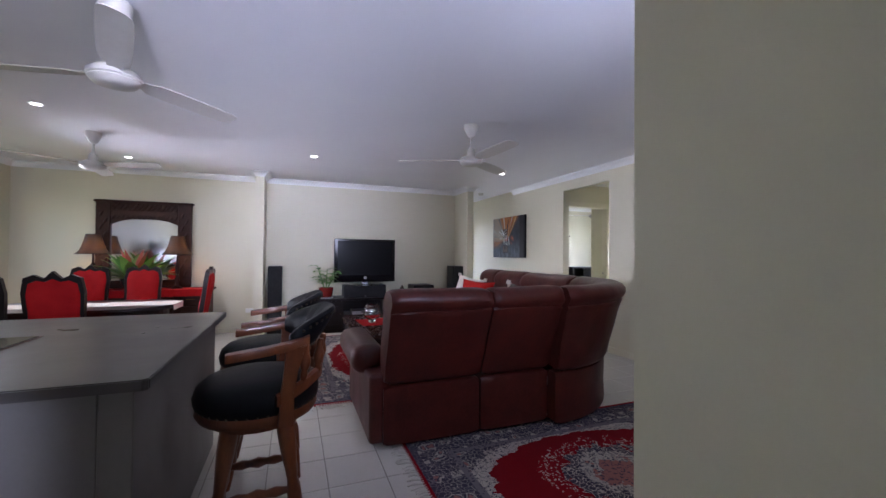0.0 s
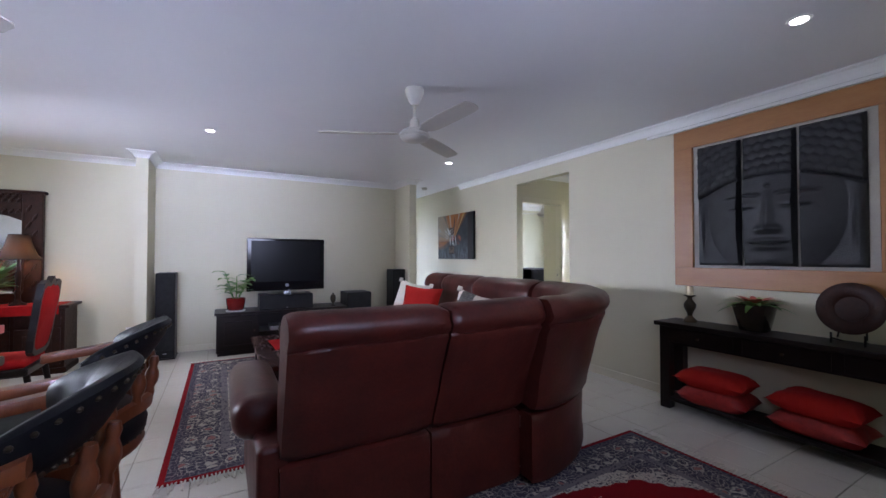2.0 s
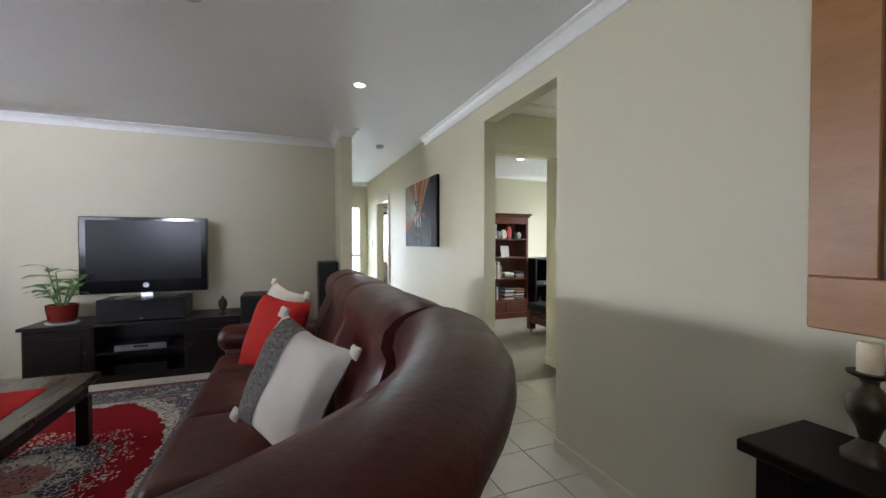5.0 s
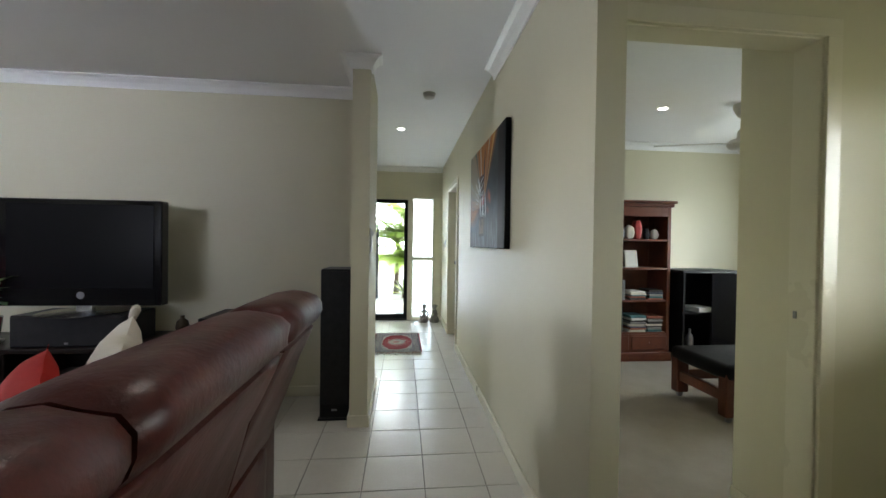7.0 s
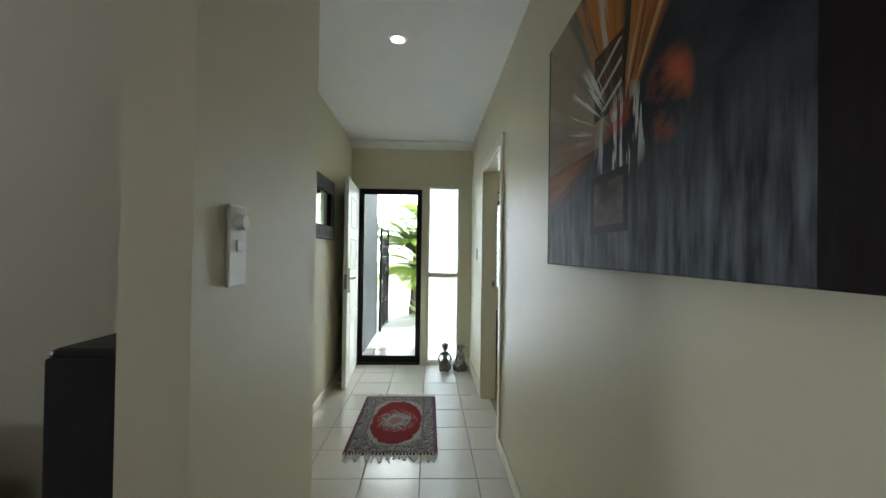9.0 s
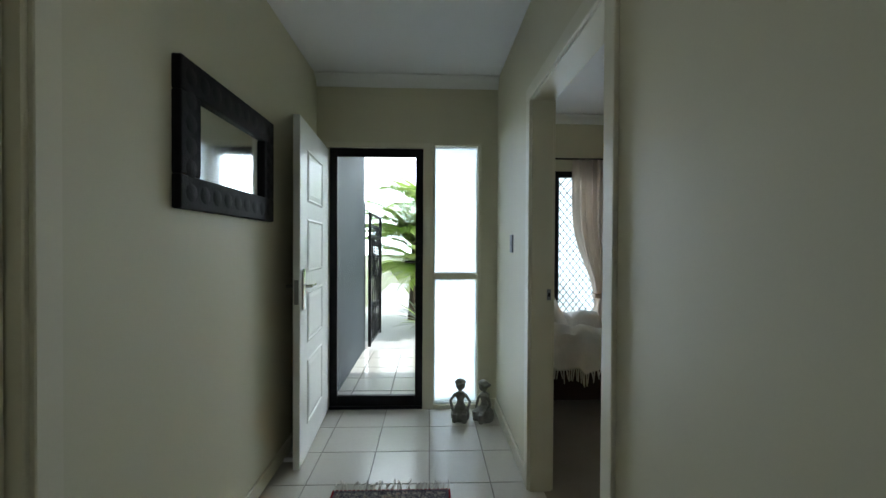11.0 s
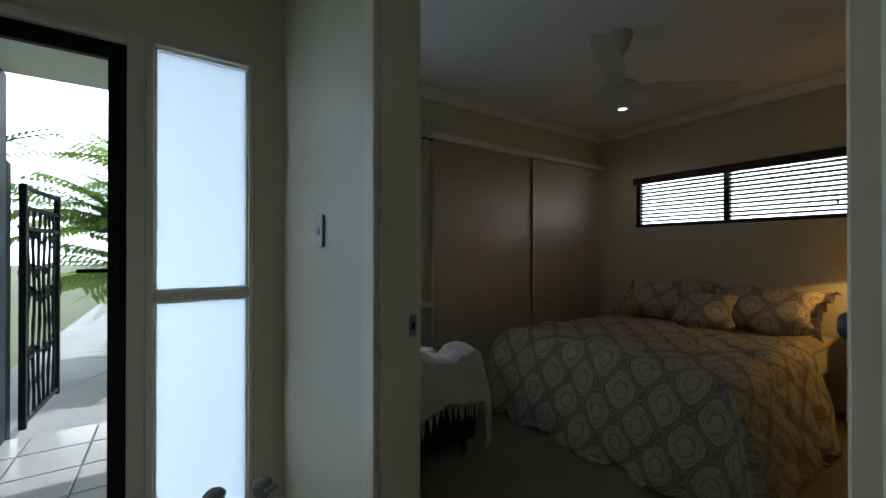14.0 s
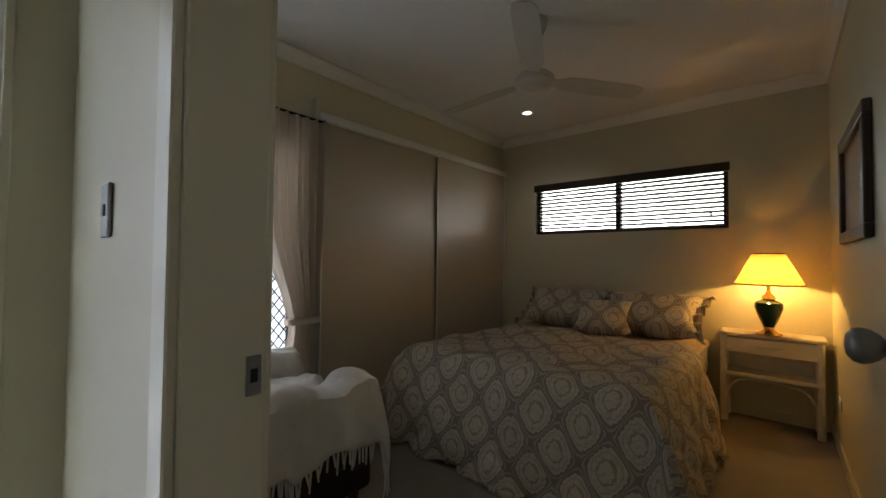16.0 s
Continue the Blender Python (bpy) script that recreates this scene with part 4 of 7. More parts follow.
# ---------------------------------------------------------------- coffee table, television wall
ct = thing("coffee_table", (-3.12, 5.45, 0.011), "low dark-stained wooden coffee table on the rug", "coffee table")
part("tabletop", box(-0.34, -0.68, 0.405, 0.34, 0.68, 0.45, 0.008, 2), M_TABLEWOOD, ct)
part("apron", box(-0.29, -0.62, 0.31, 0.29, 0.62, 0.405, 0.004), M_DARKWOOD, ct)
for sx in (-1, 1):
    for sy in (-1, 1):
        part("leg", box(sx * 0.27 - 0.035, sy * 0.60 - 0.035, 0, sx * 0.27 + 0.035, sy * 0.60 + 0.035, 0.32, 0.006), M_DARKWOOD, ct)
single("table_runner", box(-0.19, -0.24, 0, 0.19, 0.24, 0.004, 0.001), M_RED, "red cloth mat on the coffee table", "table mat", m=pose(-3.12, 5.6, 0.461, 0, 0, 3))
single("glass_bowl", lathe([(0.045, 0.0), (0.05, 0.006), (0.05, 0.03), (0.095, 0.07), (0.11, 0.12), (0.095, 0.19), (0.07, 0.225), (0.067, 0.222), (0.09, 0.188), (0.104, 0.12), (0.088, 0.075), (0.04, 0.04), (0, 0.035)], 28), M_BOWL, "clear glass bowl vase on a red mat", "glass bowl", smooth=True, m=pose(-3.15, 5.58, 0.466))

tvu = thing("tv_unit", (-2.925, 7.63, 0), "dark-stained low wooden television cabinet", "tv cabinet")
part("side_cupboard", box(-0.875, -0.24, 0.04, -0.36, 0.27, 0.545, 0.004), M_DARKWOOD, tvu)
part("side_cupboard", box(0.36, -0.24, 0.04, 0.875, 0.27, 0.545, 0.004), M_DARKWOOD, tvu)
part("top", box(-0.90, -0.27, 0.545, 0.90, 0.29, 0.575, 0.006, 2), M_DARKWOOD, tvu)
part("plinth", box(-0.86, -0.22, 0, 0.86, 0.25, 0.05), M_DARKWOOD, tvu)
part("shelf", box(-0.36, -0.22, 0.27, 0.36, 0.26, 0.29), M_DARKWOOD, tvu)
part("back_board", box(-0.36, 0.24, 0.05, 0.36, 0.265, 0.545), M_DARKWOOD, tvu)
part("shelf", box(-0.36, -0.22, 0.05, 0.36, 0.24, 0.07), M_DARKWOOD, tvu)
for sx in (-1, 1):
    d = part("door", box(sx * 0.617 - 0.24, -0.255, 0.07, sx * 0.617 + 0.24, -0.241, 0.525, 0.004), M_DARKWOOD, tvu)
    part("raised_panel", box(sx * 0.617 - 0.17, -0.263, 0.14, sx * 0.617 + 0.17, -0.254, 0.455, 0.007), M_DARKWOOD, d)
    part("knob", rod((sx * 0.42, -0.255, 0.32), (sx * 0.42, -0.277, 0.32), 0.008, 0.013, 12), M_BRONZE, d, smooth=True)
for z, h, m in ((0.292, 0.06, M_STEEL), (0.072, 0.08, M_BLACK)):
    av = thing("disc_player", (-2.93, 7.58, z), "slim silver and black disc player in the cabinet" if m is M_STEEL else "black video receiver in the cabinet", "disc player")
    part("case", box(-0.21, -0.16, 0, 0.21, 0.14, h, 0.003), M_BLACK, av)
    part("fascia", box(-0.21, -0.166, 0.002, 0.21, -0.1605, h - 0.002, 0.001), m, av)
    part("tray", box(-0.06, -0.169, h * 0.5, 0.06, -0.1665, h * 0.8), M_BLACK, av)

cs = thing("centre_speaker", (-2.92, 7.56, 0.575), "black centre loudspeaker under the television", "speaker")
part("cabinet", box(-0.36, -0.14, 0, 0.36, 0.2, 0.215, 0.006), M_BLACK, cs)
part("grille", box(-0.35, -0.152, 0.008, 0.35, -0.141, 0.207, 0.005), M_BLACKCLOTH, cs)
part("badge", box(-0.012, -0.155, 0.02, 0.012, -0.1525, 0.034), M_STEEL, cs)
tv = thing("television", (-2.91, 7.56, 0.79), "black flat-screen television on a chrome stand", "television")
part("stand_base", lathe([(0.0, 0), (0.26, 0), (0.265, 0.006), (0.10, 0.018), (0.0, 0.02)], 32), M_CHROME, tv, smooth=True)
part("stand_neck", box(-0.05, -0.02, 0.015, 0.05, 0.02, 0.06), M_CHROME, tv)
part("bezel", box(-0.53, -0.045, 0.05, 0.53, 0.04, 0.80, 0.008, 2), M_GLOSSBLACK, tv)
part("screen", box(-0.475, -0.0485, 0.175, 0.475, -0.0452, 0.765), M_SCREEN, tv)
part("speaker_bar", box(-0.49, -0.049, 0.062, 0.49, -0.0452, 0.15), M_GLOSSBLACK, tv)
part("badge", rod((0, -0.0495, 0.125), (0, -0.053, 0.125), 0.026, 0.024, 20), M_STEEL, tv, smooth=True)


def tower(x, y, h=1.116, w=0.215, d=0.33):
    ob = thing("tower_speaker", (x, y, 0), "tall black floor-standing loudspeaker by the wall", "speaker", "tower speakers")
    part("cabinet", box(-w / 2, -d / 2 + 0.014, 0.015, w / 2, d / 2, h, 0.012, 2), M_BLACK, ob)
    part("grille", box(-w / 2 + 0.008, -d / 2, 0.12, w / 2 - 0.008, -d / 2 + 0.0135, h - 0.015, 0.006, 2), M_BLACKCLOTH, ob)
    part("plinth", box(-w / 2 - 0.01, -d / 2, 0, w / 2 + 0.01, d / 2 + 0.01, 0.016, 0.003), M_BLACK, ob)
    part("badge", box(-0.02, -d / 2 + 0.008, 0.07, 0.02, -d / 2 + 0.0135, 0.082), M_STEEL, ob)


tower(-1.155, 7.62)
tower(-4.375, 7.72)
sub = thing("subwoofer", (-1.87, 7.53, 0), "black subwoofer cabinet beside the television unit", "speaker")
part("cabinet", box(-0.19, -0.17, 0.02, 0.19, 0.25, 0.775, 0.008, 2), M_BLACK, sub)
part("grille", box(-0.18, -0.184, 0.05, 0.18, -0.171, 0.765, 0.005), M_BLACKCLOTH, sub)
for sx in (-1, 1):
    for y in (-0.12, 0.2):
        part("foot", rod((sx * 0.15, y, 0), (sx * 0.15, y, 0.022), 0.02), M_BLACK, sub)


def leaf_mesh(bm, base, direction, length, width, droop=0.3, n=6, fold=0.15):
    """A pointed leaf that bends down along its length."""
    d = Vector(direction).normalized()
    side = d.cross(Vector((0, 0, 1)))
    side = side.normalized() if side.length > 0.01 else Vector((1, 0, 0))
    p, rows = Vector(base), []
    for i in range(n + 1):
        t = i / n
        w = width * math.sin(math.pi * (0.08 + 0.92 * t) ** 0.8) * (1 if t < 1 else 0.02)
        up = side.cross(d).normalized()
        rows.append([bm.verts.new(p - side * w / 2 + up * fold * w / 2), bm.verts.new(p), bm.verts.new(p + side * w / 2 + up * fold * w / 2)])
        d = (d + Vector((0, 0, -droop / n))).normalized()
        p = p + d * length / n
    for a, b in zip(rows, rows[1:]):
        for k in (0, 1):
            bm.faces.new((a[k], a[k + 1], b[k + 1], b[k]))
    return bm


pp = thing("potted_plant", pose(-3.57, 7.53, 0.576) @ Matrix.Diagonal((1.35, 1.2, 1.35, 1)), "leafy green plant in a red glazed pot", "potted plant")
part("pot", lathe([(0.055, 0.008), (0.075, 0.02), (0.088, 0.10), (0.09, 0.135), (0.08, 0.135), (0.07, 0.12), (0.0, 0.12)], 24), M_POTRED, pp, smooth=True)
part("saucer", lathe([(0.0, 0), (0.085, 0), (0.095, 0.012), (0.05, 0.012), (0.0, 0.012)], 24), M_WHITE, pp, smooth=True)
part("soil", lathe([(0.0, 0.121), (0.07, 0.121), (0.0, 0.127)], 16), M_SOIL, pp)
r = random.Random(11)
for k in range(6):
    a = k * 1.1 + 0.4
    tip = Vector((math.cos(a) * r.uniform(0.05, 0.20), math.sin(a) * 0.10, r.uniform(0.26, 0.42)))
    stem = part("stem", rod((0.02 * math.cos(a), 0.02 * math.sin(a), 0.12), tip, 0.006, 0.004, 6), M_LEAF, pp)
    for q in range(6):
        f = 0.35 + 0.13 * q
        aa = a + (1.2 if q % 2 else -1.2) + r.uniform(-0.4, 0.4)
        part("leaf", leaf_mesh(bmesh.new(), Vector((0, 0, 0.12)).lerp(tip, min(f, 1)), (math.cos(aa), math.sin(aa), 0.55), r.uniform(0.13, 0.19), 0.07, 0.8, 4), M_LEAF2 if (k + q) % 3 else M_LEAF, pp, smooth=True)

vs = thing("vase_ornament", (-2.24, 7.52, 0.575), "small dark egg-shaped vase on a foot", "vase")
part("foot", box(-0.03, -0.03, 0, 0.03, 0.03, 0.012, 0.002), M_DARKWOOD, vs)
part("body", lathe([(0.012, 0.012), (0.01, 0.035), (0.035, 0.07), (0.045, 0.115), (0.036, 0.155), (0.014, 0.175), (0.012, 0.19), (0.017, 0.195), (0, 0.195)], 20), M_BRONZE, vs, smooth=True)


# ---------------------------------------------------------------- console table and wall carving
con = thing("console_table", (-0.165, 2.63, 0), "long dark wooden console table against the wall", "console table")
L2 = 0.89
part("tabletop", box(-0.19, -L2 - 0.03, 0.72, 0.15, L2 + 0.03, 0.757, 0.007, 2), M_DARKWOOD, con)
part("apron", box(-0.14, -L2 + 0.02, 0.57, 0.13, L2 - 0.02, 0.72), M_DARKWOOD, con)
for k in range(3):
    yy = -0.56 + 0.56 * k
    dr = part("drawer", box(-0.152, yy - 0.25, 0.588, -0.1395, yy + 0.25, 0.705, 0.004), M_DARKWOOD, con)
    part("knob", rod((-0.152, yy, 0.645), (-0.172, yy, 0.645), 0.007, 0.012, 12), M_BRONZE, dr, smooth=True)
part("shelf", box(-0.15, -L2, 0.07, 0.14, L2, 0.105, 0.004), M_DARKWOOD, con)
for sx in (-0.112, 0.10):
    for sy in (-1, 1):
        part("leg", box(sx - 0.042, sy * (L2 - 0.045) - 0.042, 0, sx + 0.042, sy * (L2 - 0.045) + 0.042, 0.722, 0.004), M_DARKWOOD, con)
for k, (y, z, m) in enumerate(((3.12, 0.105, M_REDSATIN), (3.14, 0.235, M_REDCUSHION), (2.48, 0.105, M_REDSATIN), (2.49, 0.235, M_REDCUSHION))):
    single("cushion", pillow(0.34, 0.50, 0.16, 0.05, seed=20 + k), m, "plain red cotton cushion on a stack" if m is M_REDCUSHION else "red patterned satin cushion on the console shelf", "cushion", "red cushions under the console", smooth=True, m=pose(-0.17 + 0.012 * k, y, z + 0.066, 0, 0, 4 - 3 * k))

cd = thing("candlestick", (-0.155, 3.34, 0.757), "turned bronze candlestick with a cream candle", "candlestick")
part("stem", lathe([(0.0, 0), (0.055, 0), (0.055, 0.012), (0.04, 0.03), (0.018, 0.055), (0.026, 0.085), (0.046, 0.125), (0.048, 0.155), (0.03, 0.185), (0.018, 0.20), (0.02, 0.215), (0.045, 0.228), (0.047, 0.235), (0, 0.235)], 24), M_BRONZE, cd, smooth=True)
part("candle", lathe([(0.0, 0.235), (0.026, 0.235), (0.026, 0.305), (0.022, 0.315), (0.0, 0.31)], 18), M_WAX, cd, "cream wax candle", smooth=True)

br = thing("bromeliad", (-0.15, 2.86, 0.757), "red-leaved bromeliad in a square bronze pot", "potted plant")
part("pot", lathe([(0.075, 0), (0.085, 0.006), (0.115, 0.15), (0.125, 0.20), (0.118, 0.205), (0.105, 0.19), (0.0, 0.19)], 32, sq=0.55), M_POTBRONZE, br, smooth=True)
for k in range(34):
    a, t = k * 2.4, k / 34
    part("leaf", leaf_mesh(bmesh.new(), (0.03 * math.cos(a), 0.03 * math.sin(a), 0.19), (math.cos(a), math.sin(a), 0.25 + 1.3 * t), 0.25 - 0.12 * t, 0.05, 0.9, 5), M_LEAFRED if t > 0.66 else (M_LEAF if k % 3 else M_LEAF2), br, smooth=True)

dp = thing("display_plate", (-0.15, 2.33, 0.757), "large dark round plate on an iron stand", "plate")
plate = lathe([(0.0, 0.012), (0.08, 0.012), (0.09, 0.028), (0.165, 0.040), (0.172, 0.035), (0.155, 0.024), (0.10, 0.010), (0.0, 0.0)], 40)
bmesh.ops.transform(plate, matrix=pose(0.03, 0, 0.225, 0, -76, 0), verts=plate.verts)
part("plate_disc", plate, M_CARVED, dp, smooth=True)
for sy in (-1, 1):
    part("easel", rod((-0.06, sy * 0.08, 0), (-0.055, sy * 0.08, 0.07), 0.006, bm=rod((-0.058, sy * 0.08, 0.035), (0.09, sy * 0.06, 0.0), 0.005, bm=rod((0.02, sy * 0.07, 0.03), (0.10, sy * 0.05, 0.25), 0.005))), M_BLACK, dp)

cb = thing("storage_cabinet", (-2.75, 1.18, 0), "plain matt black tall cabinet against the wall", "cabinet")
part("body", box(-0.42, -0.17, 0.03, 0.42, 0.17, 1.13, 0.004), M_BLACK, cb)
part("top", box(-0.425, -0.18, 1.13, 0.425, 0.185, 1.15, 0.003), M_BLACK, cb)
part("plinth", box(-0.40, -0.16, 0, 0.40, 0.15, 0.03), M_BLACK, cb)
for sx in (-1, 1):
    part("door", box(sx * 0.21 - 0.205, 0.171, 0.04, sx * 0.21 + 0.205, 0.187, 1.125, 0.003), M_BLACK, cb)


def face_relief(y, z):
    """Relief of a calm carved face, y across from -0.52 to 0.52, z up from 0 to 1.05."""
    def bump(cy, cz, ry, rz, h):
        d = ((y - cy) / ry) ** 2 + ((z - cz) / rz) ** 2
        return h * math.exp(-d * 1.2)

    def line(f, w, h, y0, y1):
        if not y0 < y < y1:
            return 0.0
        return h * min(1, (y - y0) / 0.05) * min(1, (y1 - y) / 0.05) * math.exp(-((z - f(y)) / w) ** 2)

    h = 0.02
    d = (y / 0.44) ** 2 + ((z - 0.42) / 0.52) ** 2
    h += 0.055 * max(0.0, 1 - d) ** 0.75 if d < 1 else 0.0
    for s in (-1, 1):
        h += line(lambda t: 0.585 - 0.5 * (abs(t) - 0.17) ** 2 - 0.02, 0.011, 0.016, 0.035 if s > 0 else -0.32, 0.32 if s > 0 else -0.035)
        h += bump(s * 0.17, 0.475, 0.095, 0.045, 0.020)
        h += line(lambda t: 0.452 + 0.35 * (abs(t) - 0.17) ** 2, 0.007, -0.020, 0.075 if s > 0 else -0.27, 0.27 if s > 0 else -0.075)
        h += bump(s * 0.055, 0.285, 0.032, 0.028, 0.022)
        h += bump(s * 0.485, 0.34, 0.035, 0.24, 0.028) - bump(s * 0.470, 0.30, 0.012, 0.14, 0.022)
        h += bump(s * 0.22, 0.27, 0.11, 0.11, 0.010)
    h += 0.034 * math.exp(-(y / (0.030 + 0.09 * max(0, 0.47 - z))) ** 2) * max(0, min(1, (z - 0.25) / 0.03)) * max(0, min(1, (0.60 - z) / 0.26))
    h += bump(0, 0.292, 0.035, 0.026, 0.024)
    h += bump(0, 0.195, 0.125, 0.022, 0.026) + bump(0, 0.148, 0.095, 0.024, 0.026)
    h += line(lambda t: 0.172 + 0.55 * t * t, 0.006, -0.022, -0.14, 0.14)
    h += bump(0, 0.05, 0.10, 0.05, 0.016) + bump(0, 0.62, 0.016, 0.016, 0.012)
    band = 0.735 - 0.55 * y * y
    if z > band:
        h = max(h * 0.6, 0.02) + 0.02
        row = int((z - band) / 0.062)
        u = (y + (row % 2) * 0.034) / 0.068
        du, dv = (u - math.floor(u) - 0.5) * 2, (((z - band) / 0.062) % 1 - 0.5) * 2
        q = du * du + dv * dv
        if q < 1:
            h += 0.012 * (1 - q) ** 0.6
    else:
        h += line(lambda t: 0.722 - 0.55 * t * t, 0.008, -0.014, -0.6, 0.6)
    return h


mu = thing("wall_carving", (0, 2.79, 1.065), "three-panel black carved stone face in a honey timber frame", "wall carving")
FY, FH, FB = 0.745, 1.42, 0.165
for nm, y0, y1, z0, z1 in (("frame_rail", -FY, FY, 0, FB), ("frame_rail", -FY, FY, FH - FB, FH), ("frame_stile", -FY, -FY + FB, FB, FH - FB), ("frame_stile", FY - FB, FY, FB, FH - FB)):
    part(nm, box(-0.038, y0, z0, 0, y1, z1, 0.004), M_HONEY, mu)
part("backing", box(-0.014, -FY + FB, FB, 0, FY - FB, FH - FB), M_STONEWALL, mu, "grey plaster backing board")
for y0, y1 in ((0.205, 0.535), (-0.155, 0.185), (-0.525, -0.175)):
    z0, z1, nu, nv = FB + 0.025, FH - FB - 0.025, 44, 130

    def place(u, v, y0=y0, y1=y1):
        y = y0 + (y1 - y0) * u
        e = min(u, 1 - u, v * 3, (1 - v) * 3)
        h = face_relief(y - 0.005, v * 1.04) * min(1, 0.35 + e * 14)
        return (-0.016 - h * 1.0, y, z0 + (z1 - z0) * v)

    bm = sheet(place, nu, nv)
    edge = [e for e in bm.edges if e.is_boundary]
    ret = bmesh.ops.extrude_edge_only(bm, edges=edge)
    for v in ret["geom"]:
        if isinstance(v, bmesh.types.BMVert):
            v.co.x = -0.015
    part("carved_panel", bm, M_BUDDHA, mu, "carved black stone panel", smooth=True)
track = thing("picture_light_track", (0, 2.79, 2.50), "slim white lighting rail above the carving", "light rail")
part("rail", box(-0.03, -1.02, 0, 0, 1.02, 0.028, 0.004), M_WHITE, track)

pa = thing("painting", (0, 7.53, 1.695), "abstract dark and orange canvas painting on the hall wall", "painting")
part("canvas", box(-0.04, -0.62, -0.41, -0.004, 0.62, 0.41, 0.004), painting_mat("abstract_paint"), pa)
part("stretcher", box(-0.004, -0.58, -0.37, 0, 0.58, 0.37), M_DARKWOOD, pa)


# ---------------------------------------------------------------- kitchen bench and stools
kb = thing("kitchen_bench", (0, 0, 0), "grey-brown laminate breakfast bench with a dark top", "kitchen bench")
top = bmesh.new()
pts = [(-7.0, 2.17), (-4.555, 2.15), (-4.54, 2.165), (-4.54, 3.765), (-7.0, 3.765)]
rings([[(x, y, 0.872) for x, y in pts], [(x, y, 0.91) for x, y in pts]], bm=top)
bmesh.ops.bevel(top, geom=[e for e in top.edges], offset=0.004, segments=2, affect="EDGES")
part("benchtop", top, M_BENCH, kb, "dark grey-brown laminate benchtop")
part("end_panel", box(-4.70, 2.22, 0, -4.60, 3.72, 0.872, 0.003), M_BENCHSIDE, kb)
part("base_cabinet", box(-6.95, 2.22, 0.0, -4.701, 3.60, 0.871, 0.003), M_BENCHSIDE, kb)
sk = thing("cooktop", (-5.75, 2.82, 0.911), "flat dark glass cooktop set in the bench", "cooktop")
part("glass_plate", box(-0.5, -0.26, 0, 0.5, 0.26, 0.006, 0.002), M_GLOSSBLACK, sk)
part("edge_trim", box(-0.51, -0.27, 0, 0.51, 0.27, 0.003, 0.001), M_REDWOOD, sk)


def bar_stool(x, y, angle):
    """A swivel captain's stool; the sitter looks along local -x."""
    ob = thing("bar_stool", (x, y, 0, 0, 0, angle), "turned wooden bar stool with black leather seat and armrests", "bar stool", "stools at the bench")
    for k in range(4):
        a = math.pi / 4 + k * math.pi / 2
        c, s = math.cos(a), math.sin(a)
        part("leg", spindle((0.265 * c, 0.265 * s, 0), (0.15 * c, 0.15 * s, 0.60), [0.020, 0.024, 0.028, 0.030, 0.022, 0.030, 0.030, 0.022, 0.026, 0.032, 0.036, 0.038, 0.038], 12), M_STOOLWOOD, ob, smooth=True)
        c2, s2 = math.cos(a + math.pi / 2), math.sin(a + math.pi / 2)
        for z in ((0.22, 0.45) if k % 2 else (0.31,)):
            q = 0.265 - 0.115 * z / 0.60
            part("stretcher", spindle((q * c, q * s, z), (q * c2, q * s2, z), [0.012, 0.015, 0.022, 0.016, 0.026, 0.016, 0.022, 0.015, 0.012], 10), M_STOOLWOOD, ob, smooth=True)
    part("swivel", lathe([(0.15, 0.58), (0.19, 0.59), (0.19, 0.618), (0, 0.618)], 24), M_STOOLWOOD, ob)
    part("seat_ring", lathe([(0.0, 0.618), (0.20, 0.618), (0.240, 0.624), (0.252, 0.645), (0.244, 0.668), (0.0, 0.668)], 36), M_STOOLWOOD, ob, smooth=True)
    part("seat_pad", lathe([(0.0, 0.66), (0.238, 0.66), (0.256, 0.685), (0.260, 0.715), (0.248, 0.752), (0.215, 0.780), (0.15, 0.797), (0.07, 0.805), (0.0, 0.806)], 36), M_BLACKLEATHER, ob, "buttoned black leather seat", smooth=True)
    stud = mesh_of("stud", lathe([(0.0065, -0.003), (0.0055, 0.002), (0.0025, 0.005), (0, 0.0052)], 7), M_BRONZE)
    for k in range(40):
        a = 2 * math.pi * k / 40
        t = new("stud", stud)
        t.parent = ob
        t.matrix_basis = Matrix.Translation((0.247 * math.cos(a), 0.247 * math.sin(a), 0.674)) @ Matrix.Rotation(a, 4, "Z") @ Matrix.Rotation(math.pi / 2, 4, "Y")
    for s in (-1, 1):
        post = [[(x0 + dx, s * y0 + dy, z0) for dx, dy in ((-hw, -0.017), (hw, -0.017), (hw, 0.017), (-hw, 0.017))] for x0, y0, z0, hw in
                ((0.105, 0.252, 0.625, 0.030), (0.110, 0.250, 0.76, 0.026), (0.122, 0.254, 0.85, 0.027), (0.136, 0.256, 0.92, 0.036), (0.140, 0.256, 0.952, 0.044))]
        pb = rings(post)
        bmesh.ops.bevel(pb, geom=pb.edges[:], offset=0.004, segments=2, affect="EDGES")
        part("arm_post", pb, M_STOOLWOOD, ob, smooth=True)
        arm = [[(xx, s * yy + e * hw, zz + f) for e, f in ((-1, 0.0), (-0.85, 0.016), (0.0, 0.021), (0.85, 0.016), (1, 0.0), (0.8, -0.016), (-0.8, -0.016))] for xx, yy, zz, hw in
               ((-0.115, 0.262, 0.922, 0.016), (-0.105, 0.262, 0.924, 0.025), (-0.06, 0.264, 0.930, 0.030), (0.03, 0.264, 0.940, 0.030), (0.11, 0.260, 0.952, 0.028), (0.165, 0.247, 0.962, 0.024), (0.195, 0.228, 0.968, 0.020))]
        part("armrest", rings(arm), M_STOOLWOOD, ob, smooth=True)
    rail = []
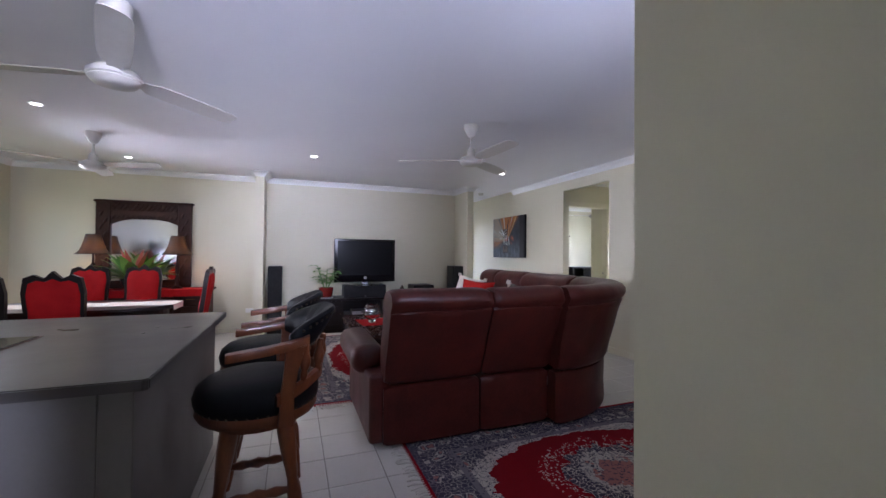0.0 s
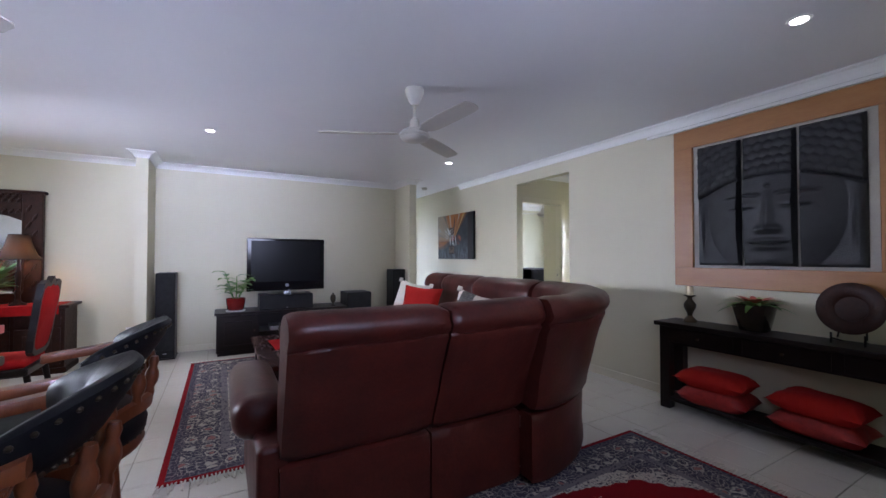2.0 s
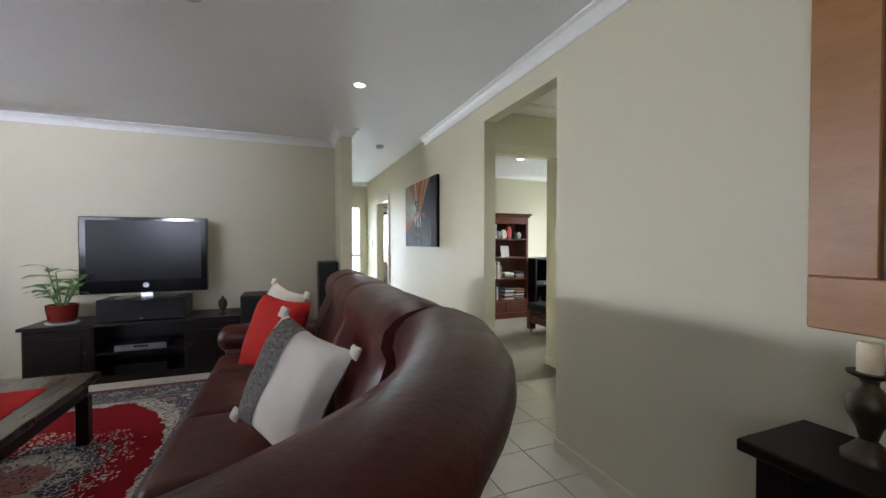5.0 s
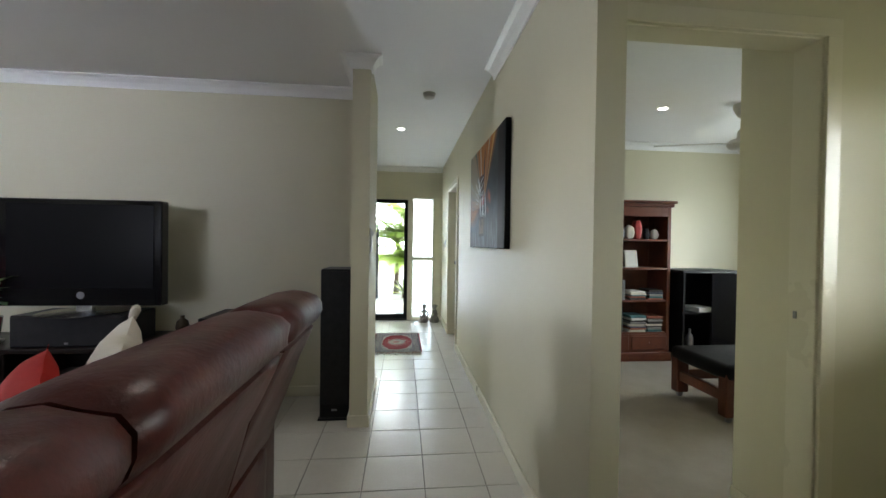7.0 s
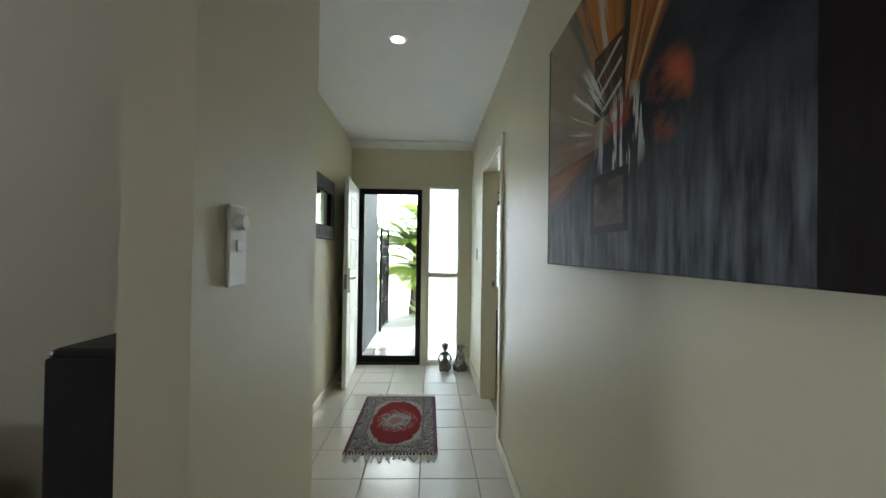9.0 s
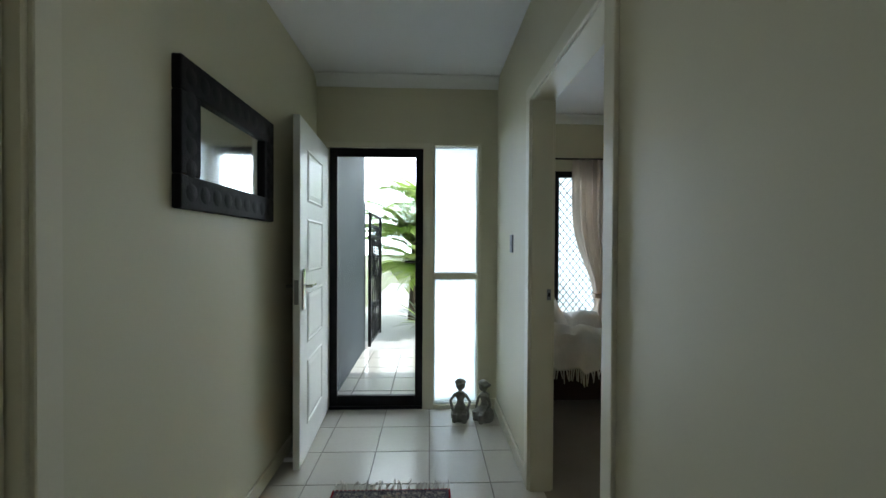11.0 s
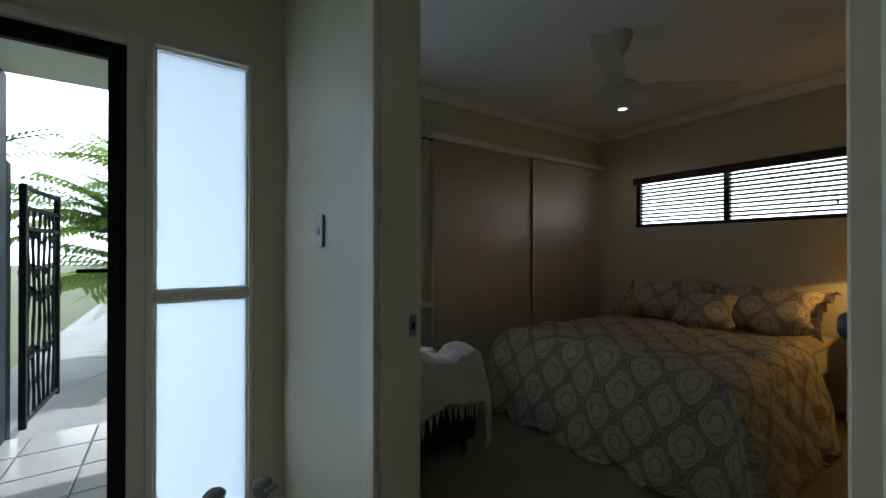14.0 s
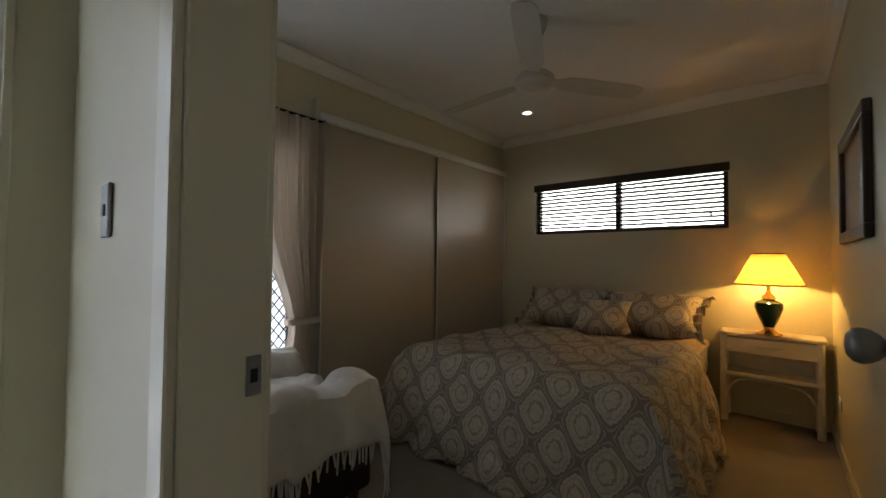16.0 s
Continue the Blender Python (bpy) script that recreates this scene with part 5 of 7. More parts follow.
    for k in range(21):
        a = math.radians(-75 + 7.5 * k)
        e = 1 - abs(k - 10) / 10
        zc = 0.735 + 0.055 * min(1, e * 1.8)
        rail.append([((0.262 + o) * math.cos(a), (0.262 + o) * math.sin(a), zc + f) for o, f in ((-0.012, -0.024), (-0.014, 0.018), (0.0, 0.026), (0.014, 0.018), (0.012, -0.024))])
    part("back_rail", rings(rail), M_STOOLWOOD, ob, smooth=True)
    for k in range(5):
        a = math.radians(-48 + 24 * k)
        c, s = math.cos(a), math.sin(a)
        part("back_spindle", spindle((0.262 * c, 0.262 * s, 0.79), (0.280 * c, 0.280 * s, 0.945), [0.012, 0.017, 0.013, 0.021, 0.024, 0.021, 0.013, 0.017, 0.012], 8), M_STOOLWOOD, ob, smooth=True)
    loops = []
    for k in range(29):
        a = math.radians(-63 + 4.5 * k)
        e = 1 - abs(k - 14) / 14
        grow = min(1, e * 1.5) ** 0.7
        hz, mid = 0.032 + 0.058 * grow, 0.962 + 0.034 * grow
        th = 0.014 + 0.017 * min(1, e * 4)
        tuft = 0.006 * abs(math.sin(k * 0.9))
        cc, ss = math.cos(a), math.sin(a)
        lean = 0.055 * grow
        loops.append([((0.262 + o + lean * zz / 0.09) * cc, (0.262 + o + lean * zz / 0.09) * ss, mid + zz) for o, zz in
                      ((-th * 0.7, -hz), (-th - tuft, -hz * 0.5), (-th - tuft, hz * 0.4), (-th * 0.6, hz * 0.9), (0.004, hz), (th * 0.7, hz * 0.88), (th, hz * 0.3), (th, -hz * 0.5), (th * 0.6, -hz * 0.95))])
    part("backrest", rings(loops), M_BLACKLEATHER, ob, "padded black leather backrest with studs", smooth=True)
    for k in range(19):
        a = math.radians(-54 + 6 * k)
        e = 1 - abs(k - 9) / 10
        g = min(1, e * 1.5) ** 0.7
        hz, mid = 0.032 + 0.058 * g, 0.962 + 0.034 * g
        for f in (0.72, -0.8):
            rr = 0.262 + 0.055 * g * f * hz / 0.09 + (0.026 if f > 0 else 0.024)
            t = new("stud", stud)
            t.parent = ob
            t.matrix_basis = Matrix.Translation((rr * math.cos(a), rr * math.sin(a), mid + hz * f)) @ Matrix.Rotation(a, 4, "Z") @ Matrix.Rotation(math.pi / 2, 4, "Y")
    return ob


stool = bar_stool(-4.235, 2.56, 3)
copy_thing(stool, pose(-4.245, 3.27, 0, 0, 0, 0))


kd = thing("kitchen_dresser", (-7.62, 2.1, 0), "dark wooden dresser with ornaments along the kitchen wall", "dresser")
part("body", box(-0.23, -1.0, 0.06, 0.22, 1.0, 1.34, 0.006), M_REDWOOD, kd)
part("plinth", box(-0.22, -0.98, 0, 0.20, 0.98, 0.06), M_REDWOOD, kd)
part("top", box(-0.235, -1.03, 1.34, 0.25, 1.03, 1.375, 0.008, 2), M_REDWOOD, kd)
for k in range(4):
    yy = -0.75 + 0.5 * k
    d = part("door", box(0.2205, yy - 0.235, 0.10, 0.24, yy + 0.235, 1.31, 0.005), M_REDWOOD, kd)
    part("raised_panel", box(0.2405, yy - 0.16, 0.2, 0.25, yy + 0.16, 1.21, 0.006), M_REDWOOD, d)
for k, (yy, hh, ww, mm) in enumerate(((1.35, 0.26, 0.07, M_BRONZE), (1.62, 0.20, 0.06, M_CREAMCLOTH), (1.9, 0.32, 0.08, M_BRONZE), (2.35, 0.22, 0.10, M_POTRED), (2.7, 0.28, 0.07, M_GLOSSBLACK))):
    single("vase", lathe([(0, 0), (ww * 0.6, 0), (ww, hh * 0.35), (ww * 0.8, hh * 0.65), (ww * 0.35, hh * 0.8), (ww * 0.45, hh), (0, hh)], 18), mm, "slender vase standing on the dresser", "vase", "vases on the dresser", smooth=True, m=pose(-7.62, yy, 1.375))


# ---------------------------------------------------------------- dining area
def dining_chair(x, y, angle):
    """A carved chair; the sitter looks along local +y."""
    ob = thing("dining_chair", (x, y, 0, 0, 0, angle), "carved dark wooden dining chair with red velvet upholstery", "dining chair", "chairs round the table")
    for sx in (-1, 1):
        part("leg", spindle((sx * 0.20, 0.20, 0), (sx * 0.20, 0.19, 0.42), [0.02, 0.018, 0.022, 0.026, 0.03], 8), M_DARKWOOD, ob, smooth=True)
        part("leg", spindle((sx * 0.19, -0.26, 0), (sx * 0.19, -0.19, 0.44), [0.018, 0.02, 0.022, 0.024], 8), M_DARKWOOD, ob, smooth=True)
    part("seat_rail", box(-0.235, -0.22, 0.38, 0.235, 0.235, 0.44, 0.012, 2), M_DARKWOOD, ob)
    part("seat_pad", box(-0.225, -0.20, 0.43, 0.225, 0.225, 0.51, 0.035, 3), M_RED, ob, "red velvet seat pad", smooth=True)
    n, outer, inner = 24, [], []
    for i in range(n):
        t = i / n * 2 * math.pi
        c, s = math.cos(t), math.sin(t)
        k = 1 / (abs(c) ** 5 + abs(s) ** 5) ** 0.2
        w = 0.200 + 0.025 * max(0, s)
        crest = 0.035 * math.cos(3.2 * c * math.pi) * max(0, s) if s > 0 else 0
        for out, f in ((outer, 1.0), (inner, 0.86)):
            zz = 0.82 + 0.31 * k * s * f + crest * (1 if f == 1 else 0.4)
            out.append((w * k * c * f, -0.20 - 0.13 * (zz - 0.5), zz))
    bm = bmesh.new()
    ofront = [(a, b + 0.022, c) for a, b, c in outer]
    oback = [(a, b - 0.022, c) for a, b, c in outer]
    ifront = [(a, b + 0.022, c) for a, b, c in inner]
    iback = [(a, b - 0.022, c) for a, b, c in inner]
    rings([ifront, ofront, oback, iback, ifront], caps=False, bm=bm)
    part("back_frame", bm, M_DARKWOOD, ob, "carved dark back frame")
    bulge = lambda loop, f, dy: [(a * f, b + dy, 0.82 + (c - 0.82) * f) for a, b, c in loop]
    part("back_pad", rings([bulge(inner, 1, 0.018), bulge(inner, 0.85, 0.035), bulge(inner, 0.4, 0.04)], bm=rings([bulge(inner, 1, -0.018), bulge(inner, 0.85, -0.03), bulge(inner, 0.4, -0.034)])), M_RED, ob, "red velvet back pad", smooth=True)
    return ob


chair = dining_chair(-5.97, 5.10, 0)
for x, y, a in ((-6.50, 5.10, 2), (-5.98, 6.72, 180), (-6.56, 6.72, 180), (-5.30, 5.98, 90)):
    copy_thing(chair, pose(x, y, 0, 0, 0, a))
dt = thing("dining_table", (-6.28, 5.82, 0), "dark wooden oval-ended dining table", "dining table")
loop = [(math.copysign(abs(math.cos(t)) ** 0.55, math.cos(t)) * 0.96, math.copysign(abs(math.sin(t)) ** 0.7, math.sin(t)) * 0.48) for t in [2 * math.pi * i / 40 for i in range(40)]]
part("tabletop", rings([[(x, y, 0.72) for x, y in loop], [(x * 1.01, y * 1.01, 0.735) for x, y in loop], [(x, y, 0.76) for x, y in loop]]), M_DARKWOOD, dt)
part("apron", rings([[(x * 0.9, y * 0.88, 0.63) for x, y in loop], [(x * 0.9, y * 0.88, 0.72) for x, y in loop]]), M_DARKWOOD, dt)
for sx in (-1, 1):
    for sy in (-1, 1):
        part("leg", spindle((sx * 0.7, sy * 0.3, 0), (sx * 0.7, sy * 0.3, 0.64), [0.03, 0.025, 0.035, 0.04, 0.03, 0.045, 0.045], 12), M_DARKWOOD, dt, smooth=True)
single("table_runner", box(-0.92, -0.19, 0, 0.975, 0.19, 0.004, 0.001, bm=box(0.972, -0.19, -0.06, 0.976, 0.19, 0.002)), M_CREAMCLOTH, "cream cloth runner along the dining table", "table runner", m=pose(-6.28, 5.82, 0.761))

sb = thing("sideboard", (-6.15, 7.68, 0), "carved dark wooden sideboard against the dining wall", "sideboard")
part("body", box(-0.84, -0.21, 0.06, 0.84, 0.24, 0.74, 0.006), M_CARVED, sb)
part("top", box(-0.88, -0.25, 0.74, 0.88, 0.26, 0.775, 0.01, 2), M_CARVED, sb)
part("plinth", box(-0.86, -0.23, 0, 0.86, 0.25, 0.065, 0.008), M_CARVED, sb)
for k in range(4):
    xx = -0.62 + 0.413 * k
    d = part("door", box(xx - 0.19, -0.232, 0.10, xx + 0.19, -0.2105, 0.52, 0.006), M_CARVED, sb)
    part("carved_oval", box(xx - 0.12, -0.242, 0.17, xx + 0.12, -0.2325, 0.45, 0.006), M_CARVED, d)
    dr = part("drawer", box(xx - 0.19, -0.232, 0.55, xx + 0.19, -0.2105, 0.71, 0.006), M_CARVED, sb)
    part("handle", rod((xx - 0.05, -0.245, 0.63), (xx + 0.05, -0.245, 0.63), 0.006), M_BRASS, dr)
single("sideboard_runner", box(-0.80, -0.17, 0, 0.80, 0.17, 0.004, 0.001, bm=box(-0.80, -0.262, -0.10, 0.80, -0.258, 0.002, bm=box(-0.80, -0.26, 0, 0.80, -0.16, 0.004))), M_RED, "red cloth runner on the sideboard", "table runner", m=pose(-6.15, 7.68, 0.776))

mi = thing("carved_mirror", (-6.24, 7.90, 0.78), "large dark carved wooden mirror on the sideboard", "mirror")
part("frame_stile", box(-0.615, -0.03, 0, -0.43, 0.04, 1.32, 0.008), M_CARVED, mi)
part("frame_stile", box(0.43, -0.03, 0, 0.615, 0.04, 1.32, 0.008), M_CARVED, mi)
part("frame_rail", box(-0.43, -0.028, 1.07, 0.43, 0.04, 1.32, 0.008), M_CARVED, mi)
part("frame_rail", box(-0.43, -0.028, 0, 0.43, 0.04, 0.12, 0.008), M_CARVED, mi)
part("crest", box(-0.64, -0.045, 1.30, 0.64, 0.045, 1.335, 0.008), M_CARVED, mi)
part("mirror_glass", box(-0.43, 0.0, 0.12, 0.43, 0.01, 1.07), M_MIRROR, mi, "mirror glass")
for k in range(48):
    if k < 28:
        xx, zz, up = -0.405 + 0.030 * k, 1.235 + 0.022 * (-1) ** k, 0.03
    else:
        q = k - 28
        xx, zz, up = (-0.52 if q < 10 else 0.52) + 0.028 * (-1) ** q, 0.22 + 0.10 * (q % 10), 0.045
    part("carving", spindle((xx - 0.022, -0.034, zz - up), (xx + 0.022, -0.034, zz + up), [0.004, 0.012, 0.020, 0.013, 0.017, 0.004], 7), M_CARVED, mi, smooth=True)
arch = [(-0.43 + 0.86 * i / 24, 1.0 + 0.062 * math.sin(math.pi * i / 24) - 0.10 * max(0.0, abs(i - 12) / 12 - 0.72)) for i in range(25)]
part("arched_valance", rings([[(x, -0.016, z) for x, z in arch] + [(0.43, -0.016, 1.075), (-0.43, -0.016, 1.075)], [(x, -0.001, z) for x, z in arch] + [(0.43, -0.001, 1.075), (-0.43, -0.001, 1.075)]]), M_CARVED, mi)
for k in range(15):
    xx = -0.40 + 0.057 * k
    part("fretwork", spindle((xx - 0.022, -0.022, 1.050), (xx + 0.022, -0.022, 1.112), [0.004, 0.014, 0.021, 0.012, 0.018, 0.005], 7), M_CARVED, mi, smooth=True)
for s in (-1, 1):
    part("inner_bead", rod((s * 0.445, -0.034, 0.12), (s * 0.445, -0.034, 1.07), 0.012, 0.012, 8), M_CARVED, mi, smooth=True)


def table_lamp(x, y, z, shade_mat, base_mat, label, r0, r1, h0, h1, body, power, color, scallop=False):
    ob = thing("table_lamp", (x, y, z), label, "table lamp")
    part("base", lathe(body, 24), base_mat, ob, smooth=True)
    n = 36
    wav = lambda a, r: r * (1 + (0.04 * abs(math.cos(3 * a)) if scallop else 0))
    curve = lambda t: r0 + (r1 - r0) * (t ** 0.52 if scallop else t)
    loops = [[(wav(2 * math.pi * i / n, curve(k / 6)) * math.cos(2 * math.pi * i / n), wav(2 * math.pi * i / n, curve(k / 6)) * math.sin(2 * math.pi * i / n), h0 + (h1 - h0) * k / 6) for i in range(n)] for k in range(7)]
    part("shade", rings(loops, caps=False), shade_mat, ob, "glowing fabric lampshade", smooth=True)
    trim = M_BRASS if not scallop else M_DARKWOOD
    for rr, hh in ((r0, h0), (r1, h1 - 0.004)):
        band = [(rr - 0.002, hh - 0.004), (rr + 0.004, hh - 0.004), (rr + 0.004, hh + 0.006), (rr - 0.002, hh + 0.006), (rr - 0.002, hh - 0.004)]
        part("shade_trim", rings([[(q * math.cos(2 * math.pi * i / n), q * math.sin(2 * math.pi * i / n), w) for i in range(n)] for q, w in band], caps=False), trim, ob)
    hb = (h0 * 0.55 + h1 * 0.45)
    part("bulb", lathe([(0.0, hb - 0.03), (0.02, hb - 0.025), (0.03, hb), (0.02, hb + 0.028), (0, hb + 0.032)], 14), M_BULB, ob, "lit bulb", smooth=True)
    data = bpy.data.lights.new("lamp_light", "POINT")
    data.energy, data.color, data.shadow_soft_size = power, color, 0.018
    lamp = new("lamp_light", data)
    lamp.location = (x, y, z + hb - 0.055)
    return ob


body = [(0.0, 0), (0.075, 0), (0.075, 0.015), (0.03, 0.04), (0.02, 0.10), (0.032, 0.14), (0.018, 0.18), (0.026, 0.28), (0.03, 0.36), (0.014, 0.40), (0.012, 0.55), (0, 0.55)]
for x in (-5.75, -6.78):
    table_lamp(x, 7.63, 0.78, M_SHADEDARK, M_CARVED, "bronze table lamp with a dark scalloped shade, lit", 0.195, 0.085, 0.52, 0.80, body, 1.3, (1, 0.62, 0.28), True)

fl = thing("flower_arrangement", pose(-6.27, 7.55, 0.78) @ Matrix.Diagonal((1.4, 1.1, 1.4, 1)), "tropical leaves and red flowers in a dark bowl", "flowers")
part("bowl", lathe([(0.0, 0), (0.07, 0), (0.11, 0.06), (0.12, 0.12), (0.11, 0.12), (0.0, 0.10)], 24), M_GLOSSBLACK, fl, smooth=True)
for k in range(40):
    a, t = k * 2.4, (k % 10) / 10
    part("leaf", leaf_mesh(bmesh.new(), (0.05 * math.cos(a), 0.05 * math.sin(a), 0.10), (math.cos(a), math.sin(a) * 0.6, 0.5 + 1.6 * t), 0.30 + 0.08 * math.sin(k), 0.12, 0.8, 6), M_LEAF if k % 3 else M_LEAF2, fl, smooth=True)
for k in range(6):
    a = k * 1.05 + 0.3
    part("flower", leaf_mesh(bmesh.new(), (0.04 * math.cos(a), 0.03 * math.sin(a), 0.16), (math.cos(a) * 0.5, math.sin(a) * 0.4, 1), 0.30, 0.06, 0.3, 5), M_LEAFRED, fl, "red flower bract", smooth=True)
single("tealight_holder", lathe([(0.0, 0), (0.03, 0), (0.03, 0.05), (0.05, 0.07), (0.05, 0.10), (0.0, 0.09)], 16), M_WHITE, "small white candle cup on the sideboard", "candle holder", smooth=True, m=pose(-7.0, 7.58, 0.776))


# ---------------------------------------------------------------- hall and entry
fd = thing("door_front", (-1.34, 11.24, 0, 0, 0, -86.6), "white four-panel front door standing open", "door", kind="structure")
part("leaf", box(0.0, -0.02, 0.012, 0.82, 0.02, 2.04, 0.003), M_WHITE, fd, "white panelled door leaf")
for x0, x1 in ((0.24, 0.66),):
    for z0, z1 in ((0.20, 0.60), (0.70, 1.02), (1.13, 1.46), (1.56, 1.88)):
        for s in (1, -1):
            bm = rings([[(x0 + e, s * (0.020 + h), z0 + e), (x1 - e, s * (0.020 + h), z0 + e), (x1 - e, s * (0.020 + h), z1 - e), (x0 + e, s * (0.020 + h), z1 - e)] for e, h in ((0, 0.0), (0.012, 0.007), (0.022, 0.001), (0.05, 0.006))])
            part("moulded_panel", bm, M_WHITE, fd)
for s in (1, -1):
    hd = part("lock_plate", box(0.742, s * 0.021, 0.92, 0.788, s * 0.032, 1.16, 0.004), M_CHROME, fd, "chrome lock plate")
    part("lever", rod((0.765, s * 0.032, 1.06), (0.765, s * 0.07, 1.06), 0.010, bm=rod((0.765, s * 0.068, 1.06), (0.65, s * 0.068, 1.06), 0.009, 0.007)), M_CHROME, hd, smooth=True)
part("latch", box(0.8195, -0.012, 0.96, 0.8225, 0.012, 1.10), M_STEEL, fd)
part("door_stop", rod((0.79, -0.02, 0.06), (0.79, -0.075, 0.06), 0.012), M_WHITE, fd)

en = thing("door_screen", (0, 11.31, 0), "black aluminium screen door in a cream frame", "screen door", kind="structure")
part("outer_frame", box(-1.362, -0.045, 0, -1.325, 0.07, 2.105, 0.002, bm=box(-0.588, -0.045, 0, -0.53, 0.07, 2.105, 0.002, bm=box(-1.325, -0.045, 2.065, -0.588, 0.07, 2.105, 0.002))), M_CREAM, en)
for nm, x0, x1, z0, z1 in (("stile", -1.325, -1.265, 0.02, 2.065), ("stile", -0.648, -0.588, 0.02, 2.065), ("rail", -1.265, -0.648, 0.02, 0.10), ("rail", -1.265, -0.648, 2.0, 2.065)):
    part(nm, box(x0, -0.015, z0, x1, 0.02, z1, 0.003), M_BLACK, en, "black aluminium frame")
part("sill", box(-1.325, -0.04, 0, -0.588, 0.06, 0.022, 0.003), M_BLACK, en)
mesh_ob = part("mesh", box(-1.265, 0.0, 0.10, -0.648, 0.001, 2.0), M_MESH, en, "fine insect mesh")
mesh_ob.visible_shadow = False
lv = part("handle_plate", box(-0.635, -0.025, 0.98, -0.605, -0.0155, 1.22, 0.003), M_BLACK, en)
part("lever", rod((-0.62, -0.02, 1.17), (-0.62, -0.06, 1.17), 0.009, bm=rod((-0.62, -0.058, 1.17), (-0.73, -0.058, 1.17), 0.008)), M_BLACK, lv)

sl = thing("window_sidelight", (0, 11.31, 0), "frosted two-pane sidelight in a cream frame", "window", kind="structure")
for nm, x0, x1, z0, z1 in (("frame", -0.53, -0.502, 0, 2.105), ("frame", -0.152, -0.13, 0, 2.105), ("frame", -0.502, -0.152, 2.085, 2.105), ("sill", -0.502, -0.152, 0, 0.035), ("transom", -0.502, -0.152, 1.035, 1.075)):
    part(nm, box(x0, -0.045, z0, x1, 0.07, z1, 0.003), M_CREAM, sl)
for z0, z1 in ((0.035, 1.035), (1.075, 2.085)):
    for nm, x0, x1, a, b in (("bead", -0.502, -0.492, z0, z1), ("bead", -0.162, -0.152, z0, z1), ("bead", -0.492, -0.162, z0, z0 + 0.010), ("bead", -0.492, -0.162, z1 - 0.010, z1)):
        part(nm, box(x0, -0.02, a, x1, 0.0, b), M_WHITE, sl)
    p = part("pane", box(-0.502, 0.004, z0, -0.152, 0.008, z1), M_FROST, sl, "frosted glass pane")
    p.visible_shadow = False

hm = thing("hall_mirror", (-1.42, 9.94, 1.69), "mirror in a dark embossed leather frame", "mirror")
for nm, y0, y1, z0, z1 in (("frame_rail", -0.40, 0.40, -0.265, -0.145), ("frame_rail", -0.40, 0.40, 0.145, 0.265), ("frame_stile", -0.40, -0.28, -0.145, 0.145), ("frame_stile", 0.28, 0.40, -0.145, 0.145)):
    part(nm, box(0, y0, z0, 0.035, y1, z1, 0.006, 2), M_EMBOSSED, hm)
part("mirror_glass", box(0.004, -0.28, -0.145, 0.014, 0.28, 0.145), M_MIRROR, hm, "mirror glass")
for k in range(26):
    if k < 18:
        yy, zz = -0.34 + 0.085 * (k % 9), (-0.205 if k < 9 else 0.205)
    else:
        yy, zz = (-0.34 if k < 22 else 0.34), -0.12 + 0.08 * ((k - 18) % 4)
    part("embossed_stud", rod((0.034, yy, zz), (0.0375, yy, zz), 0.036, 0.026, 12), M_EMBOSSED, hm, smooth=True)


def figurine(x, y, angle, lean):
    """A small carved seated figure, one plain mesh."""
    bm = lathe([(0.0, 0), (0.050, 0), (0.056, 0.012), (0.058, 0.05), (0.050, 0.085), (0.036, 0.105), (0.022, 0.13), (0.020, 0.155), (0.028, 0.185), (0.034, 0.205), (0.026, 0.218), (0.012, 0.226), (0.0115, 0.245), (0, 0.246)], 18)
    lathe([(0.0, 0.0), (0.016, 0.004), (0.026, 0.022), (0.030, 0.045), (0.026, 0.055), (0.034, 0.058), (0.034, 0.070), (0.022, 0.086), (0.008, 0.092), (0, 0.093)], 16, (lean * 0.5, 0, 0.236), bm=bm)
    for s in (-1, 1):
        rod((0, s * 0.030, 0.205), (0.004, s * 0.060, 0.150), 0.011, 0.009, 8, bm=bm)
        rod((0.004, s * 0.060, 0.150), (0.030, s * 0.044, 0.085), 0.009, 0.009, 8, bm=bm)
        rod((0.01, s * 0.028, 0.05), (0.052, s * 0.030, 0.072), 0.022, 0.018, 8, bm=bm)
        rod((0.052, s * 0.030, 0.072), (0.050, s * 0.030, 0.0), 0.017, 0.015, 8, bm=bm)
    if lean:
        rod((0.02, 0.03, 0.285), (0.01, 0.068, 0.318), 0.016, 0.010, 8, bm=bm)
    ob = single("figurine", bm, M_CARVEDSTONE, "small weathered carved seated figurine on the tiles", "figurine", "carved figurines", smooth=True, m=pose(x, y, 0, 0, 0, angle) @ Matrix.Diagonal((1.2, 1.22, 0.92, 1)))
    fuse = ob.modifiers.new("fuse", "REMESH")
    fuse.mode, fuse.voxel_size, fuse.use_smooth_shade = "VOXEL", 0.0045, True
    return ob


figurine(-0.30, 11.09, -100, 0.0)
figurine(-0.12, 11.07, -150, 0.02)

